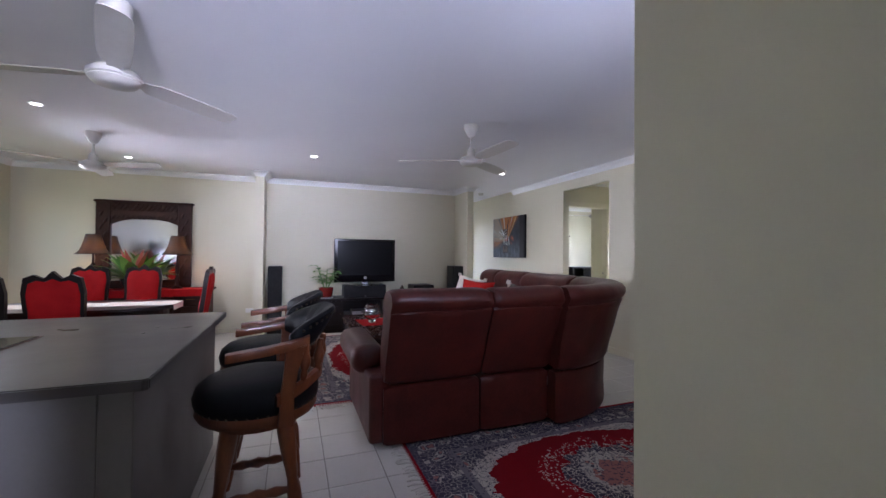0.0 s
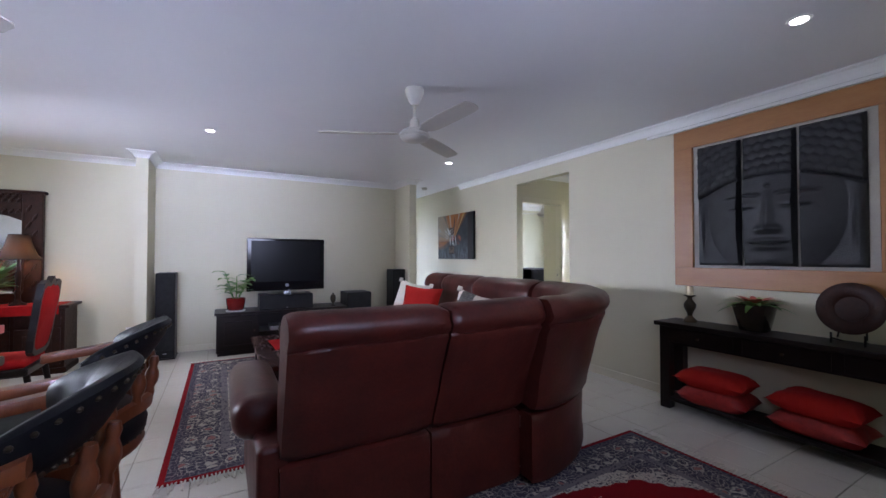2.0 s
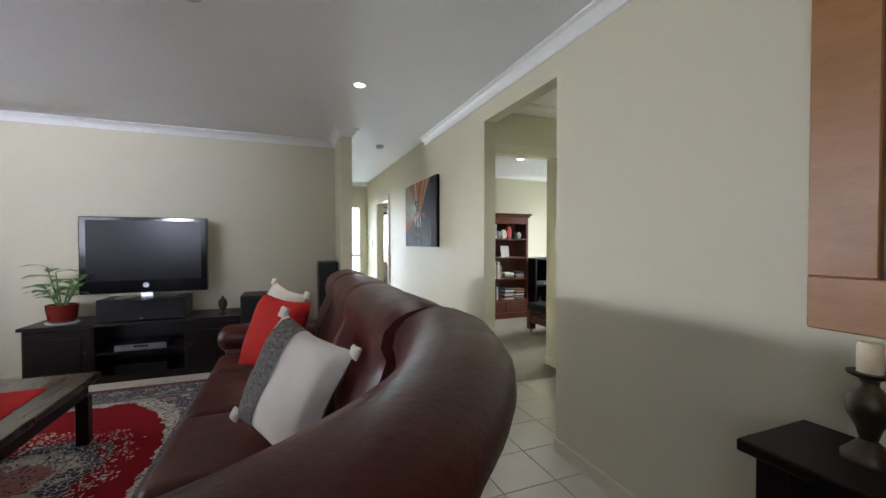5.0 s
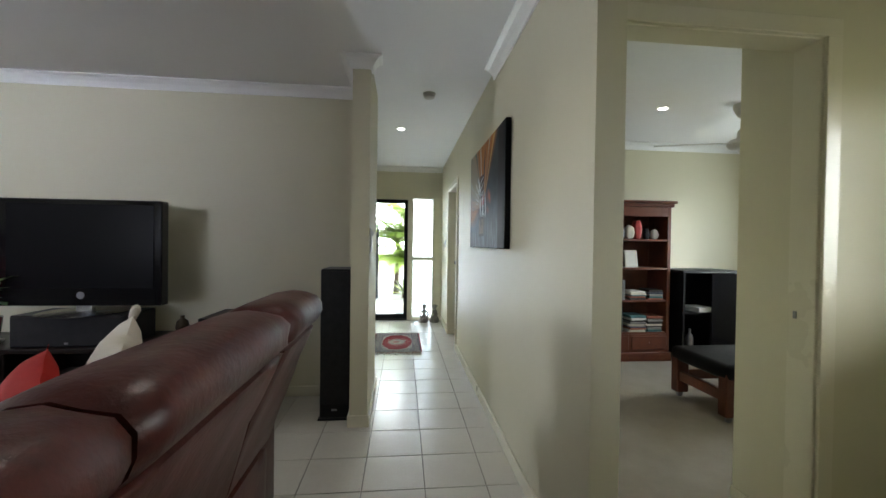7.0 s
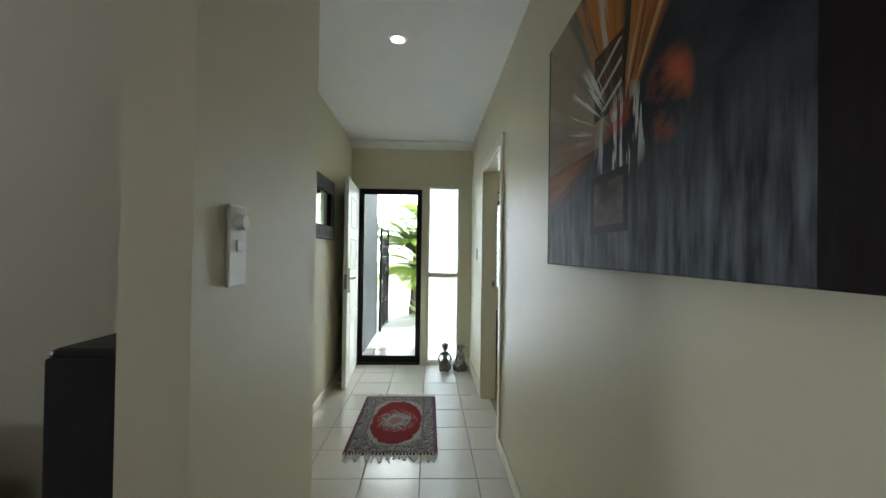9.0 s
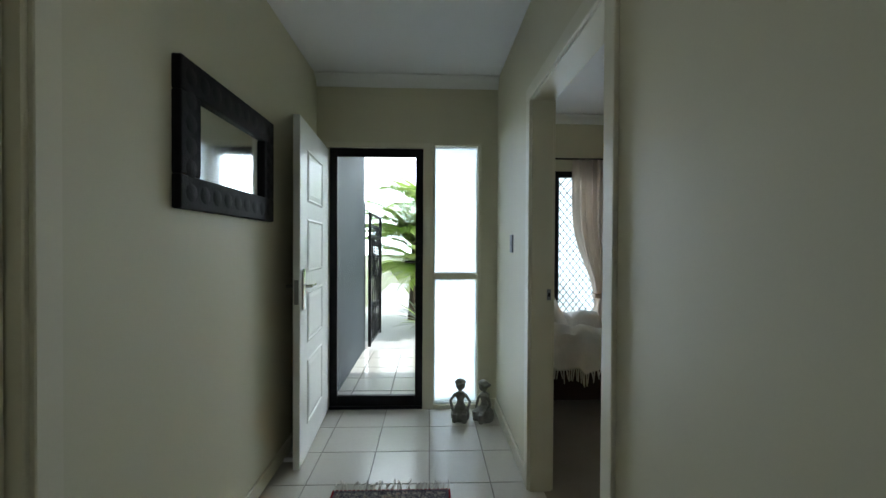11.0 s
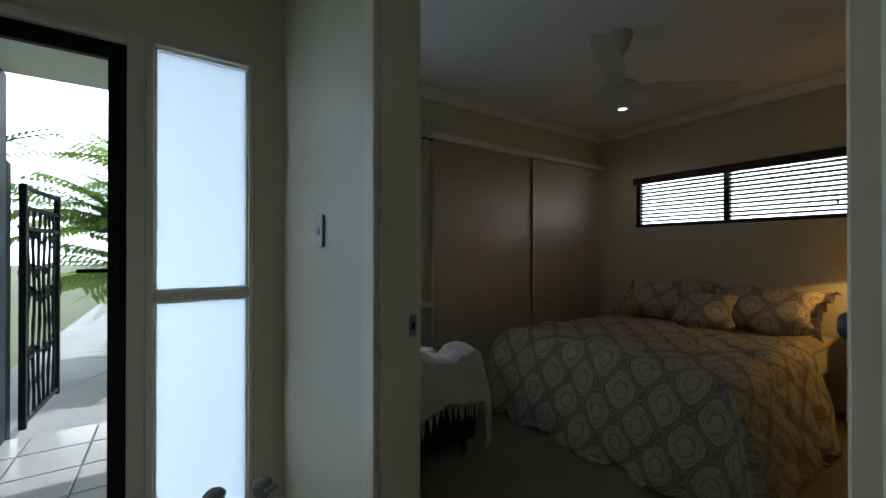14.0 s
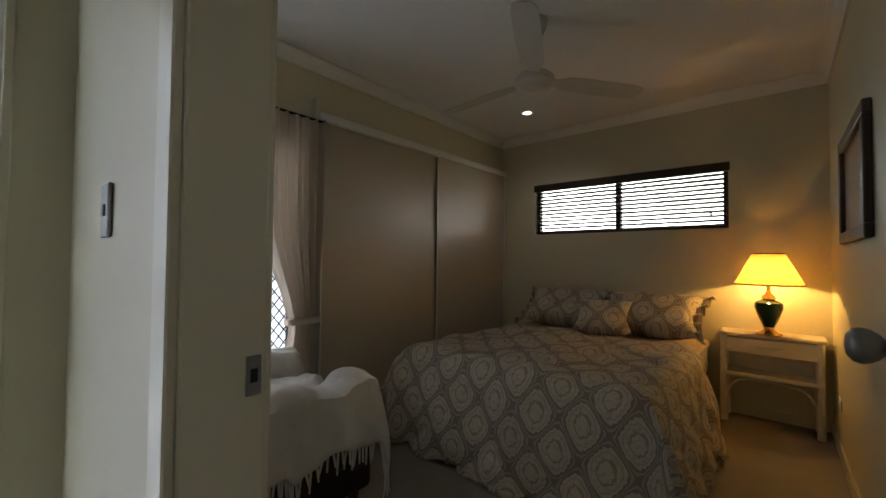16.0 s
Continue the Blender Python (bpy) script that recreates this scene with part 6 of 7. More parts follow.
bd = thing("door_bedroom", (0.118, 9.352, 0, 0, 0, 4.5), "cream flush bedroom door standing open", "door", kind="structure")
part("leaf", box(0.0, 0.0, 0.012, 0.81, 0.036, 2.045, 0.003), M_CREAM, bd)
kn = part("rose", rod((0.75, 0.036, 1.07), (0.75, 0.044, 1.07), 0.03, 0.028, 20), M_BRONZE, bd, smooth=True)
knob = lathe([(0.0, 0.0), (0.018, 0.0), (0.013, 0.010), (0.012, 0.024), (0.022, 0.032), (0.030, 0.044), (0.0325, 0.056), (0.030, 0.066), (0.020, 0.074), (0, 0.077)], 24)
bmesh.ops.transform(knob, matrix=pose(0.75, 0.042, 1.07, -90, 0, 0), verts=knob.verts)
part("knob", knob, M_STEEL, kn, "round dull steel knob", smooth=True)
st = thing("strike_plate", (0.092, 10.209, 1.045), "steel strike plate on the door jamb", "strike plate")
part("plate", box(-0.011, -0.003, -0.029, 0.011, 0, 0.029, 0.001), M_STEEL, st)
part("slot", box(-0.005, -0.0045, -0.010, 0.005, -0.003, 0.010), M_BLACK, st)
st2 = thing("strike_plate", (0.999, 6.03, 1.03), "steel strike plate on the office door jamb", "strike plate")
part("plate", box(-0.003, -0.008, -0.016, 0, 0.008, 0.016, 0.001), M_STEEL, st2)

gd = thing("door_garage", (-1.47, 8.66, 0), "cream flush internal door, closed", "door", kind="structure")
part("leaf", box(-0.018, -0.385, 0.01, 0.018, 0.385, 2.045, 0.003), M_CREAM, gd)
gl = part("lever_rose", rod((0.018, 0.31, 1.0), (0.026, 0.31, 1.0), 0.026, 0.026, 16), M_CHROME, gd, smooth=True)
part("lever", rod((0.026, 0.31, 1.0), (0.06, 0.31, 1.0), 0.009, bm=rod((0.058, 0.31, 1.0), (0.058, 0.20, 1.0), 0.008)), M_CHROME, gl, smooth=True)


# ---------------------------------------------------------------- office
bc = thing("bookcase", (1.93, 8.95, 0), "tall mahogany bookcase with two base drawers", "bookcase")
W = 0.48
part("side", box(-W, -0.19, 0.06, -W + 0.04, 0.19, 1.78, 0.003), M_REDWOOD, bc)
part("side", box(W - 0.04, -0.19, 0.06, W, 0.19, 1.78, 0.003), M_REDWOOD, bc)
part("back_board", box(-W + 0.04, 0.17, 0.06, W - 0.04, 0.19, 1.78), M_REDWOOD, bc)
part("cornice", box(-W - 0.05, -0.235, 1.81, W + 0.05, 0.20, 1.84, 0.008, bm=box(-W - 0.025, -0.21, 1.77, W + 0.025, 0.20, 1.81, 0.006)), M_REDWOOD, bc)
part("head_rail", box(-W + 0.04, -0.19, 1.66, W - 0.04, -0.165, 1.77, 0.003), M_REDWOOD, bc)
part("plinth", box(-W - 0.02, -0.21, 0, W + 0.02, 0.19, 0.10, 0.006), M_REDWOOD, bc)
SHELVES = (0.33, 0.70, 1.07, 1.40)
for z in SHELVES:
    part("shelf", box(-W + 0.04, -0.18, z - 0.022, W - 0.04, 0.17, z, 0.002), M_REDWOOD, bc)
for sx in (-1, 1):
    d = part("drawer", box(sx * 0.23 - 0.21, -0.205, 0.13, sx * 0.23 + 0.21, -0.19, 0.29, 0.005), M_REDWOOD, bc)
    part("knob", rod((sx * 0.23, -0.205, 0.21), (sx * 0.23, -0.228, 0.21), 0.008, 0.014, 12), M_REDWOOD, d, smooth=True)
part("drawer_back", box(-W + 0.04, -0.19, 0.10, W - 0.04, 0.17, 0.308), M_REDWOOD, bc)
PAPER = [mat("cover_%s" % nm, c, tuple(v * 0.8 for v in c), 0.5, 20, 90, 0.02) for nm, c in (("navy", (0.02, 0.03, 0.07)), ("black", (0.012, 0.012, 0.014)), ("white", (0.6, 0.6, 0.56)), ("grey", (0.2, 0.2, 0.2)), ("rust", (0.22, 0.06, 0.03)), ("teal", (0.03, 0.10, 0.11)), ("cream", (0.5, 0.46, 0.38)), ("red", (0.32, 0.02, 0.02)))]
r = random.Random(21)


def book(x, z, w, h, d, lying=False):
    m = PAPER[r.choice([0, 1, 1, 2, 3, 3, 4, 5, 6])]
    bm = box(-w / 2, -d / 2, 0, w / 2, d / 2, h, 0.002)
    lean = 0 if lying else r.uniform(-1.5, 1.5)
    single("book", bm, m, "magazine lying in a pile on the shelf" if lying else "upright book on the bookcase shelf", "book", "books in the bookcase", m=pose(1.93 + x, 8.93 - 0.06 + r.uniform(0, 0.015), z, 0, lean, r.uniform(-6, 6) if lying else 0))


for z in (SHELVES[0], SHELVES[1]):
    x = -0.40
    while x < -0.08:
        w = r.uniform(0.018, 0.04)
        book(x + w / 2, z + 0.001, w, r.uniform(0.22, 0.31), 0.20)
        x += w + 0.003
    for px in (0.10, 0.31):
        zz = z + 0.001
        for q in range(8 if z == SHELVES[0] else 5):
            h = r.uniform(0.012, 0.03)
            book(px + r.uniform(-0.01, 0.01), zz, r.uniform(0.16, 0.20), h, 0.22, True)
            zz += h + 0.001
for k, (c, nm) in enumerate((((0.55, 0.04, 0.03), "red"), ((0.05, 0.16, 0.40), "blue"), ((0.5, 0.42, 0.05), "yellow"))):
    tb = thing("drawer_box", (1.66, 8.88, SHELVES[3] + 0.001 + 0.085 * (2 - k)), "small clear plastic drawer box with a %s label" % nm, "drawer box", "plastic drawer boxes")
    part("case", box(-0.12, -0.10, 0, 0.12, 0.12, 0.082, 0.005), M_FENCE, tb)
    part("label_card", box(-0.05, -0.104, 0.025, 0.05, -0.1005, 0.06), mat("label_" + nm, c, None, 0.5), tb)
for k, (x, w, h, m) in enumerate(((1.85, 0.08, 0.14, M_STEEL), (1.96, 0.10, 0.16, M_CREAMCLOTH), (2.05, 0.10, 0.22, M_REDSATIN), (2.17, 0.06, 0.13, M_BLACK), (2.27, 0.08, 0.12, M_FENCE))):
    single("ornament", pillow(w, w * 0.8, h, 0.0, 8, 40 + k), m, "small toy ornament on the bookcase", "ornament", "ornaments on the bookcase", smooth=True, m=pose(x, 8.86, SHELVES[3] + h / 2 - 0.004))
single("photo_frame", box(-0.085, -0.008, 0, 0.085, 0.008, 0.20, 0.004, bm=box(-0.07, -0.0105, 0.015, 0.07, -0.0082, 0.185)), M_FENCE, "pale tablet-shaped photo frame leaning on the shelf", "photo frame", m=pose(2.02, 8.90, SHELVES[2] + 0.002, -10, 0, 4))
single("photo_frame", box(-0.06, -0.008, 0, 0.06, 0.008, 0.15, 0.004), M_BLACK, "small black photo frame on the shelf", "photo frame", m=pose(1.72, 8.90, SHELVES[2] + 0.002, -10, 0, -8))

bk = thing("glass_cabinet", (2.86, 8.88, 0), "black audio cabinet with a glass door", "cabinet")
part("side", box(-0.36, -0.22, 0.04, -0.335, 0.24, 1.02, 0.003), M_BLACK, bk)
part("side", box(0.335, -0.22, 0.04, 0.36, 0.24, 1.02, 0.003), M_BLACK, bk)
part("top", box(-0.38, -0.24, 1.02, 0.38, 0.26, 1.05, 0.004), M_BLACK, bk)
part("base", box(-0.36, -0.23, 0, 0.36, 0.24, 0.07, 0.004), M_BLACK, bk)
part("back_board", box(-0.335, 0.22, 0.07, 0.335, 0.24, 1.02), M_BLACK, bk)
part("shelf", box(-0.335, -0.2, 0.55, 0.335, 0.22, 0.57), M_BLACK, bk)
part("glass_door", box(-0.02, -0.235, 0.08, 0.355, -0.229, 1.01), M_GLOSSBLACK, bk, "dark glass door")
single("bottle", lathe([(0, 0), (0.04, 0), (0.042, 0.18), (0.035, 0.21), (0.015, 0.24), (0.015, 0.29), (0, 0.29)], 16), M_STEEL, "tall grey flask in the black cabinet", "bottle", smooth=True, m=pose(2.68, 8.78, 0.072))
single("paper_stack", box(-0.11, -0.13, 0, 0.11, 0.13, 0.05, 0.002), M_FENCE, "stack of white paper in the cabinet", "paper stack", m=pose(2.80, 8.82, 0.571, 0, 0, 8))

ot = thing("ottoman", pose(2.40, 7.48, 0) @ Matrix.Diagonal((1, 0.72, 0.94, 1)), "timber-framed ottoman with a dark leather top on castors", "ottoman")
for sx in (-1, 1):
    for sy in (-1, 1):
        lg = part("leg", box(sx * 0.62 - 0.055, sy * 0.36 - 0.055, 0.05, sx * 0.62 + 0.055, sy * 0.36 + 0.055, 0.40, 0.008), M_REDWOOD, ot)
        part("castor", rod((sx * 0.62, sy * 0.36 - 0.014, 0.025), (sx * 0.62, sy * 0.36 + 0.014, 0.025), 0.025, 0.025, 14), M_STEEL, lg)
for s in (-1, 1):
    part("rail", box(-0.60, s * 0.365 - 0.02, 0.16, 0.60, s * 0.365 + 0.02, 0.25, 0.005), M_REDWOOD, ot)
    part("rail", box(s * 0.635 - 0.02, -0.34, 0.16, s * 0.635 + 0.02, 0.34, 0.25, 0.005), M_REDWOOD, ot)
part("leather_top", box(-0.68, -0.43, 0.34, 0.68, 0.43, 0.47, 0.045, 4), M_BLACKLEATHER, ot, "dark leather cushion top", smooth=True)

ow = thing("window_office", (3.86, 7.925, 0), "black-framed office window with a dark blind rail", "window", kind="structure")
for nm, y0, y1, z0, z1 in (("frame", -0.625, -0.575, 0.95, 2.05), ("frame", 0.575, 0.625, 0.95, 2.05), ("frame", -0.575, 0.575, 2.0, 2.05), ("frame", -0.575, 0.575, 0.95, 1.0), ("mullion", -0.02, 0.02, 1.0, 2.0)):
    part(nm, box(0, y0, z0, 0.06, y1, z1, 0.003), M_BLACK, ow)
part("blind_rail", box(-0.05, -0.66, 2.02, -0.005, 0.66, 2.12, 0.005), M_BLIND, ow)
p = part("pane", box(0.03, -0.575, 1.0, 0.034, 0.575, 2.0), M_CLEAR, ow)
p.visible_shadow = False


# ---------------------------------------------------------------- bedroom
bed = thing("bed", (2.72, 10.82, 0), "queen bed with tan sheets and a damask quilt", "bed")
part("base", box(-0.93, -0.72, 0.02, 1.0, 0.72, 0.30, 0.01), M_SHEET, bed)
part("mattress", box(-0.95, -0.75, 0.30, 1.02, 0.75, 0.55, 0.05, 3), M_CREAMCLOTH, bed)
part("top_sheet", box(0.15, -0.77, 0.52, 0.98, 0.77, 0.585, 0.03, 3), M_SHEET, bed, "tan folded sheet")
QW, QL = 0.78, 1.36


def fold_over(d, r=0.13):
    """Length d past the start of a rounded edge: outward run and drop."""
    if d <= 0:
        return 0.0, 0.0
    if d < r * math.pi / 2:
        return r * math.sin(d / r), r * (1 - math.cos(d / r))
    return r + 0.16 * (1 - math.exp(-(d - r * 1.57) * 1.6)), r + (d - r * 1.57) * 0.97


def quilt(u, v):
    """Quilt over the mattress: u across the bed, v from the head to past the foot."""
    s = (u - 0.5) * 2 * (QW + 0.60)
    t = v * (QL + 0.62)
    ds, dt_ = abs(s) - (QW - 0.10), t - (QL - 0.10)
    oy, zs = fold_over(ds)
    ox, zt = fold_over(dt_)
    x = 0.30 - min(t, QL - 0.10) * 0.94 - ox
    y = math.copysign(min(abs(s), QW - 0.10) + oy, s)
    both = min(zs, zt)
    x -= 0.16 * both
    y += math.copysign(0.16 * both, s)
    z = 0.62 - max(zs, zt) - 0.10 * both
    puff = 0.026 * (abs(math.sin((s + t) * math.pi / 0.44)) ** 0.5 + abs(math.sin((s - t) * math.pi / 0.44)) ** 0.5 - 1.2) + 0.012 * noise.noise(Vector((s * 6, t * 6, 1.0)))
    wave = 0.030 * math.sin(s * 11 + t * 4) * math.sin(t * 7 - s * 3)
    hang = min(1, max(zs, zt) * 3)
    z += puff * (1 - 0.7 * hang) + 0.010 * math.sin(s * 7 + 2 * t)
    push = (puff + wave) * hang
    return (x - (push if zt >= zs else 0), y + (math.copysign(push, s) if zs > zt else 0), max(z, 0.03 + 0.012 * math.sin(s * 20 + t * 17)))


qb = sheet(quilt, 150, 120, uv=lambda u, v: ((u - 0.5) * 2 * (QW + 0.60), v * (QL + 0.62)))
qo = part("quilt", qb, M_DAMASK, bed, "grey and cream damask quilt", smooth=True)
sol = qo.modifiers.new("thickness", "SOLIDIFY")
sol.thickness = 0.03


def bed_pillow(m, w, d, h, label, seed, frill=0.05):
    ob = thing("pillow", m, label, "pillow", "pillows on the bed")
    bm = pillow(w, d, h, 0.10, 20, seed, sag=0.15)
    for v in bm.verts:
        v.co.z += 0.012 * noise.noise(Vector((v.co.x * 9 + seed, v.co.y * 9, 0)))
        v.co.y -= 0.05 * (v.co.x / w * 2) ** 2 * (1 if v.co.y > 0 else 0) - 0.02 * noise.noise(Vector((v.co.x * 5, seed, 3)))
    lay = bm.loops.layers.uv.verify()
    for f in bm.faces:
        for lp in f.loops:
            lp[lay].uv = (lp.vert.co.x + seed * 0.11, lp.vert.co.y + 0.1)
    part("case", bm, M_DAMASK, ob, smooth=True)
    if frill:
        for sx in (-1, 1):
            fr = sheet(lambda u, v: (sx * (w / 2 * (0.88 + 0.17 * abs(2 * v - 1) ** 2) + frill * u), (v - 0.5) * d * (1.0 + 0.12 * u), (0.012 + 0.03 * u) * math.sin(v * 34 + sx)), 5, 60, uv=lambda u, v: (u * 0.1 + 0.15, v * d))
            part("frill", fr, M_DAMASK, ob, smooth=True)


bed_pillow(pose(3.50, 11.22, 0.765, 0, -40, 2) @ pose(0, 0, 0, 0, 0, 90), 0.70, 0.46, 0.21, "damask pillow propped against the wall", 31)
bed_pillow(pose(3.50, 10.46, 0.765, 0, -42, -3) @ pose(0, 0, 0, 0, 0, 90), 0.72, 0.46, 0.21, "damask pillow with frilled ends propped against the wall", 32, 0.065)
bed_pillow(pose(3.24, 10.76, 0.735, 0, -40, 14) @ pose(0, 0, 0, 0, 0, 90), 0.42, 0.38, 0.17, "small damask cushion in front of the pillows", 33, 0)

ns = thing("bedside_table", (3.70, 9.68, 0), "cream cane bedside table with a drawer", "bedside table")
part("top", box(-0.14, -0.31, 0.655, 0.10, 0.30, 0.682, 0.008, 2), M_CANE, ns)
part("case", box(-0.12, -0.28, 0.40, 0.09, -0.262, 0.655, bm=box(-0.12, 0.262, 0.40, 0.09, 0.28, 0.655, bm=box(0.07, -0.262, 0.36, 0.09, 0.262, 0.655, bm=box(-0.14, -0.29, 0.36, 0.07, 0.29, 0.385)))), M_CANE, ns)
d = part("drawer", box(-0.128, -0.258, 0.53, 0.05, 0.258, 0.645, 0.004), M_CANE, ns)
part("handle", rod((-0.142, -0.07, 0.588), (-0.142, 0.07, 0.588), 0.007, bm=rod((-0.142, -0.07, 0.588), (-0.126, -0.07, 0.588), 0.006, bm=rod((-0.142, 0.07, 0.588), (-0.126, 0.07, 0.588), 0.006))), M_CANE, d, smooth=True)
for sx in (-0.108, 0.078):
    for sy in (-1, 1):
        part("leg", rod((sx, sy * 0.272, 0), (sx, sy * 0.272, 0.655), 0.024, 0.024, 14), M_CANE, ns, smooth=True)
arcp = [(-0.108, -0.255 + 0.51 * t, 0.335 - 0.13 * (abs(2 * t - 1)) ** 6) for t in [i / 14 for i in range(15)]]
bm = bmesh.new()
for p, q in zip(arcp, arcp[1:]):
    rod(p, q, 0.010, 0.010, 8, bm=bm)
part("cane_arch", bm, M_CANE, ns, smooth=True)
body = [(0.0, 0), (0.075, 0), (0.078, 0.012), (0.05, 0.022), (0.032, 0.04), (0.035, 0.06)]
lamp = table_lamp(3.60, 9.68, 0.683, M_SHADE, M_BRASS, "brass and green ceramic table lamp with an amber shade, lit", 0.205, 0.095, 0.37, 0.60, body, 16, (1, 0.56, 0.13))
part("ceramic_body", lathe([(0.033, 0.06), (0.04, 0.075), (0.066, 0.14), (0.085, 0.20), (0.082, 0.235), (0.05, 0.255), (0.03, 0.262)], 28), M_GREEN, lamp, "dark green glazed body", smooth=True)
part("neck", lathe([(0.03, 0.26), (0.045, 0.265), (0.04, 0.285), (0.022, 0.30), (0.012, 0.32), (0.012, 0.40), (0, 0.40)], 20), M_BRASS, lamp, smooth=True)

bw = thing("window_bedroom", (3.81, 10.81, 1.775), "high bedroom window with dark timber venetian blind", "window", kind="structure")
for nm, y0, y1, z0, z1 in (("frame", -0.88, -0.84, -0.275, 0.275), ("frame", 0.83, 0.87, -0.275, 0.275), ("frame", -0.84, 0.83, 0.235, 0.275), ("frame", -0.84, 0.83, -0.275, -0.235), ("mullion", -0.02, 0.03, -0.235, 0.235)):
    part(nm, box(0.05, y0, z0, 0.11, y1, z1, 0.003), M_BLIND, bw)
p = part("pane", box(0.08, -0.84, -0.235, 0.084, 0.83, 0.235), M_CLEAR, bw)
p.visible_shadow = False
part("head_rail", box(-0.012, -0.89, 0.20, 0.045, 0.88, 0.272, 0.004), M_BLIND, bw)
slat_me = mesh_of("slat", box(-0.022, -0.865, -0.0014, 0.022, 0.855, 0.0014), M_BLIND)
for k in range(11):
    sl_ob = new("slat", slat_me)
    sl_ob.parent = bw
    sl_ob.matrix_basis = pose(0.015, 0, 0.175 - 0.0385 * k, 0, 18, 0)
part("bottom_rail", box(-0.008, -0.868, -0.262, 0.04, 0.857, -0.245, 0.003), M_BLIND, bw)
for y in (-0.6, 0.0, 0.6):
    part("ladder_cord", box(-0.007, y - 0.003, -0.25, -0.005, y + 0.003, 0.2), M_BLIND, bw)
part("pull_cord", rod((-0.012, -0.76, 0.2), (-0.012, -0.76, -0.13), 0.002, 0.002, 6), M_BLIND, bw)
part("cord_toggle", lathe([(0.004, 0.03), (0.012, 0), (0, -0.004)], 10, (-0.012, -0.76, -0.16)), M_BLIND, bw)

wr = thing("built_in_wardrobe", (0, 12.11, 0), "built-in wardrobe with two cream sliding doors", "wardrobe", kind="structure")
part("door", box(1.37, -0.028, 0.09, 2.60, -0.006, 2.19, 0.002), M_ROBE, wr)
part("door", box(2.585, -0.05, 0.09, 3.79, -0.029, 2.19, 0.002), M_ROBE, wr)
for x in (1.37, 2.585, 3.765):
    part("door_stile", box(x, -0.056 if x > 2 else -0.034, 0.09, x + 0.014, -0.004, 2.19, 0.002), M_WHITE, wr)
part("head_track", box(1.34, -0.075, 2.19, 3.805, 0, 2.245, 0.004), M_WHITE, wr)
part("floor_track", box(1.34, -0.06, 0.0, 3.805, 0, 0.09, 0.003), M_CREAM, wr)
part("side_jamb", box(1.30, -0.05, 0, 1.34, 0, 2.34, 0.003), M_CREAM, wr)

sd = thing("door_patio", (0.75, 12.15, 0), "black sliding door with a diamond security grille", "sliding door", kind="structure")
for nm, x0, x1, z0, z1 in (("frame", -0.47, -0.42, 0, 2.06), ("frame", 0.42, 0.47, 0, 2.06), ("frame", -0.42, 0.42, 2.0, 2.06), ("frame", -0.42, 0.42, 0, 0.06), ("stile", -0.02, 0.03, 0.06, 2.0)):
    part(nm, box(x0, -0.03, z0, x1, 0.04, z1, 0.003), M_BLACK, sd)
grille = bmesh.new()
sp = 0.085
for k in range(-26, 30):
    for s in (1, -1):
        x0, z0 = -0.42, 0.06 + k * sp
        x1, z1 = 0.42, z0 + s * 0.84 * 1.25
        t0, t1 = 0.0, 1.0
        dz = z1 - z0
        for lim, sign in ((0.06, 1), (2.0, -1)):
            f = (lim - z0) / dz
            if (z0 < lim) == (sign > 0):
                t0 = max(t0, f)
            if (z1 < lim) == (sign > 0):
                t1 = min(t1, f)
        if t1 - t0 > 0.02:
            rod((x0 + 0.84 * t0, 0.0, z0 + dz * t0), (x0 + 0.84 * t1, 0.0, z0 + dz * t1), 0.0042, 0.0042, 5, bm=grille)
g = part("diamond_grille", grille, M_BLACK, sd, "black diamond-pattern security grille")
g["kind"] = "stuff"
p = part("pane", box(-0.42, 0.02, 0.06, 0.42, 0.024, 2.0), M_FROST, sd, "pale sheer glass")
p.visible_shadow = False

cu = thing("curtain", (0, 12.02, 0), "pleated beige curtain tied back on a black rod", "curtain")


def drape(u, v):
    z = 2.15 - 2.10 * v
    tie = math.exp(-((z - 0.80) / 0.45) ** 2)
    lo = 0.88 + 0.22 * tie + (0.02 if z < 0.8 else 0)
    hi = 1.34 - 0.04 * tie
    return (lo + (hi - lo) * u, (0.040 * math.sin(u * 44 + 0.6 * math.sin(v * 3)) + 0.014 * math.sin(u * 97 + v * 2)) * (1 - 0.35 * tie) - 0.01, z)


part("cloth", sheet(drape, 180, 28), M_CURTAIN, cu, smooth=True)
part("tieback", box(1.09, -0.045, 0.78, 1.31, 0.03, 0.83, 0.01), M_CURTAIN, cu)
part("rod", rod((0.15, 0, 2.165), (1.345, 0, 2.165), 0.009), M_BLACK, cu, smooth=True)
part("finial", lathe([(0.0, -0.02), (0.016, 0), (0, 0.02)], 12, (1.35, 0, 2.165)), M_BLACK, cu)

ac = thing("armchair", (0.65, 11.53, 0), "dark red upholstered armchair under a white throw", "armchair")
part("seat_base", box(-0.45, -0.38, 0.10, 0.45, 0.36, 0.36, 0.03, 3), M_DARKRED, ac, smooth=True)
part("seat_cushion", box(-0.34, -0.28, 0.34, 0.47, 0.27, 0.47, 0.05, 4), M_DARKRED, ac, smooth=True)
part("backrest", box(-0.50, -0.34, 0.30, -0.30, 0.32, 0.86, 0.07, 4), M_DARKRED, ac, smooth=True)
for s in (-1, 1):
    part("arm", box(-0.44, s * 0.33 - 0.10, 0.30, 0.44, s * 0.33 + 0.09, 0.56, 0.08, 4), M_DARKRED, ac, smooth=True)
    for x in (-0.38, 0.38):
        part("leg", spindle((x, s * 0.32, 0), (x, s * 0.32, 0.12), [0.016, 0.024, 0.03, 0.026], 10), M_REDWOOD, ac, smooth=True)
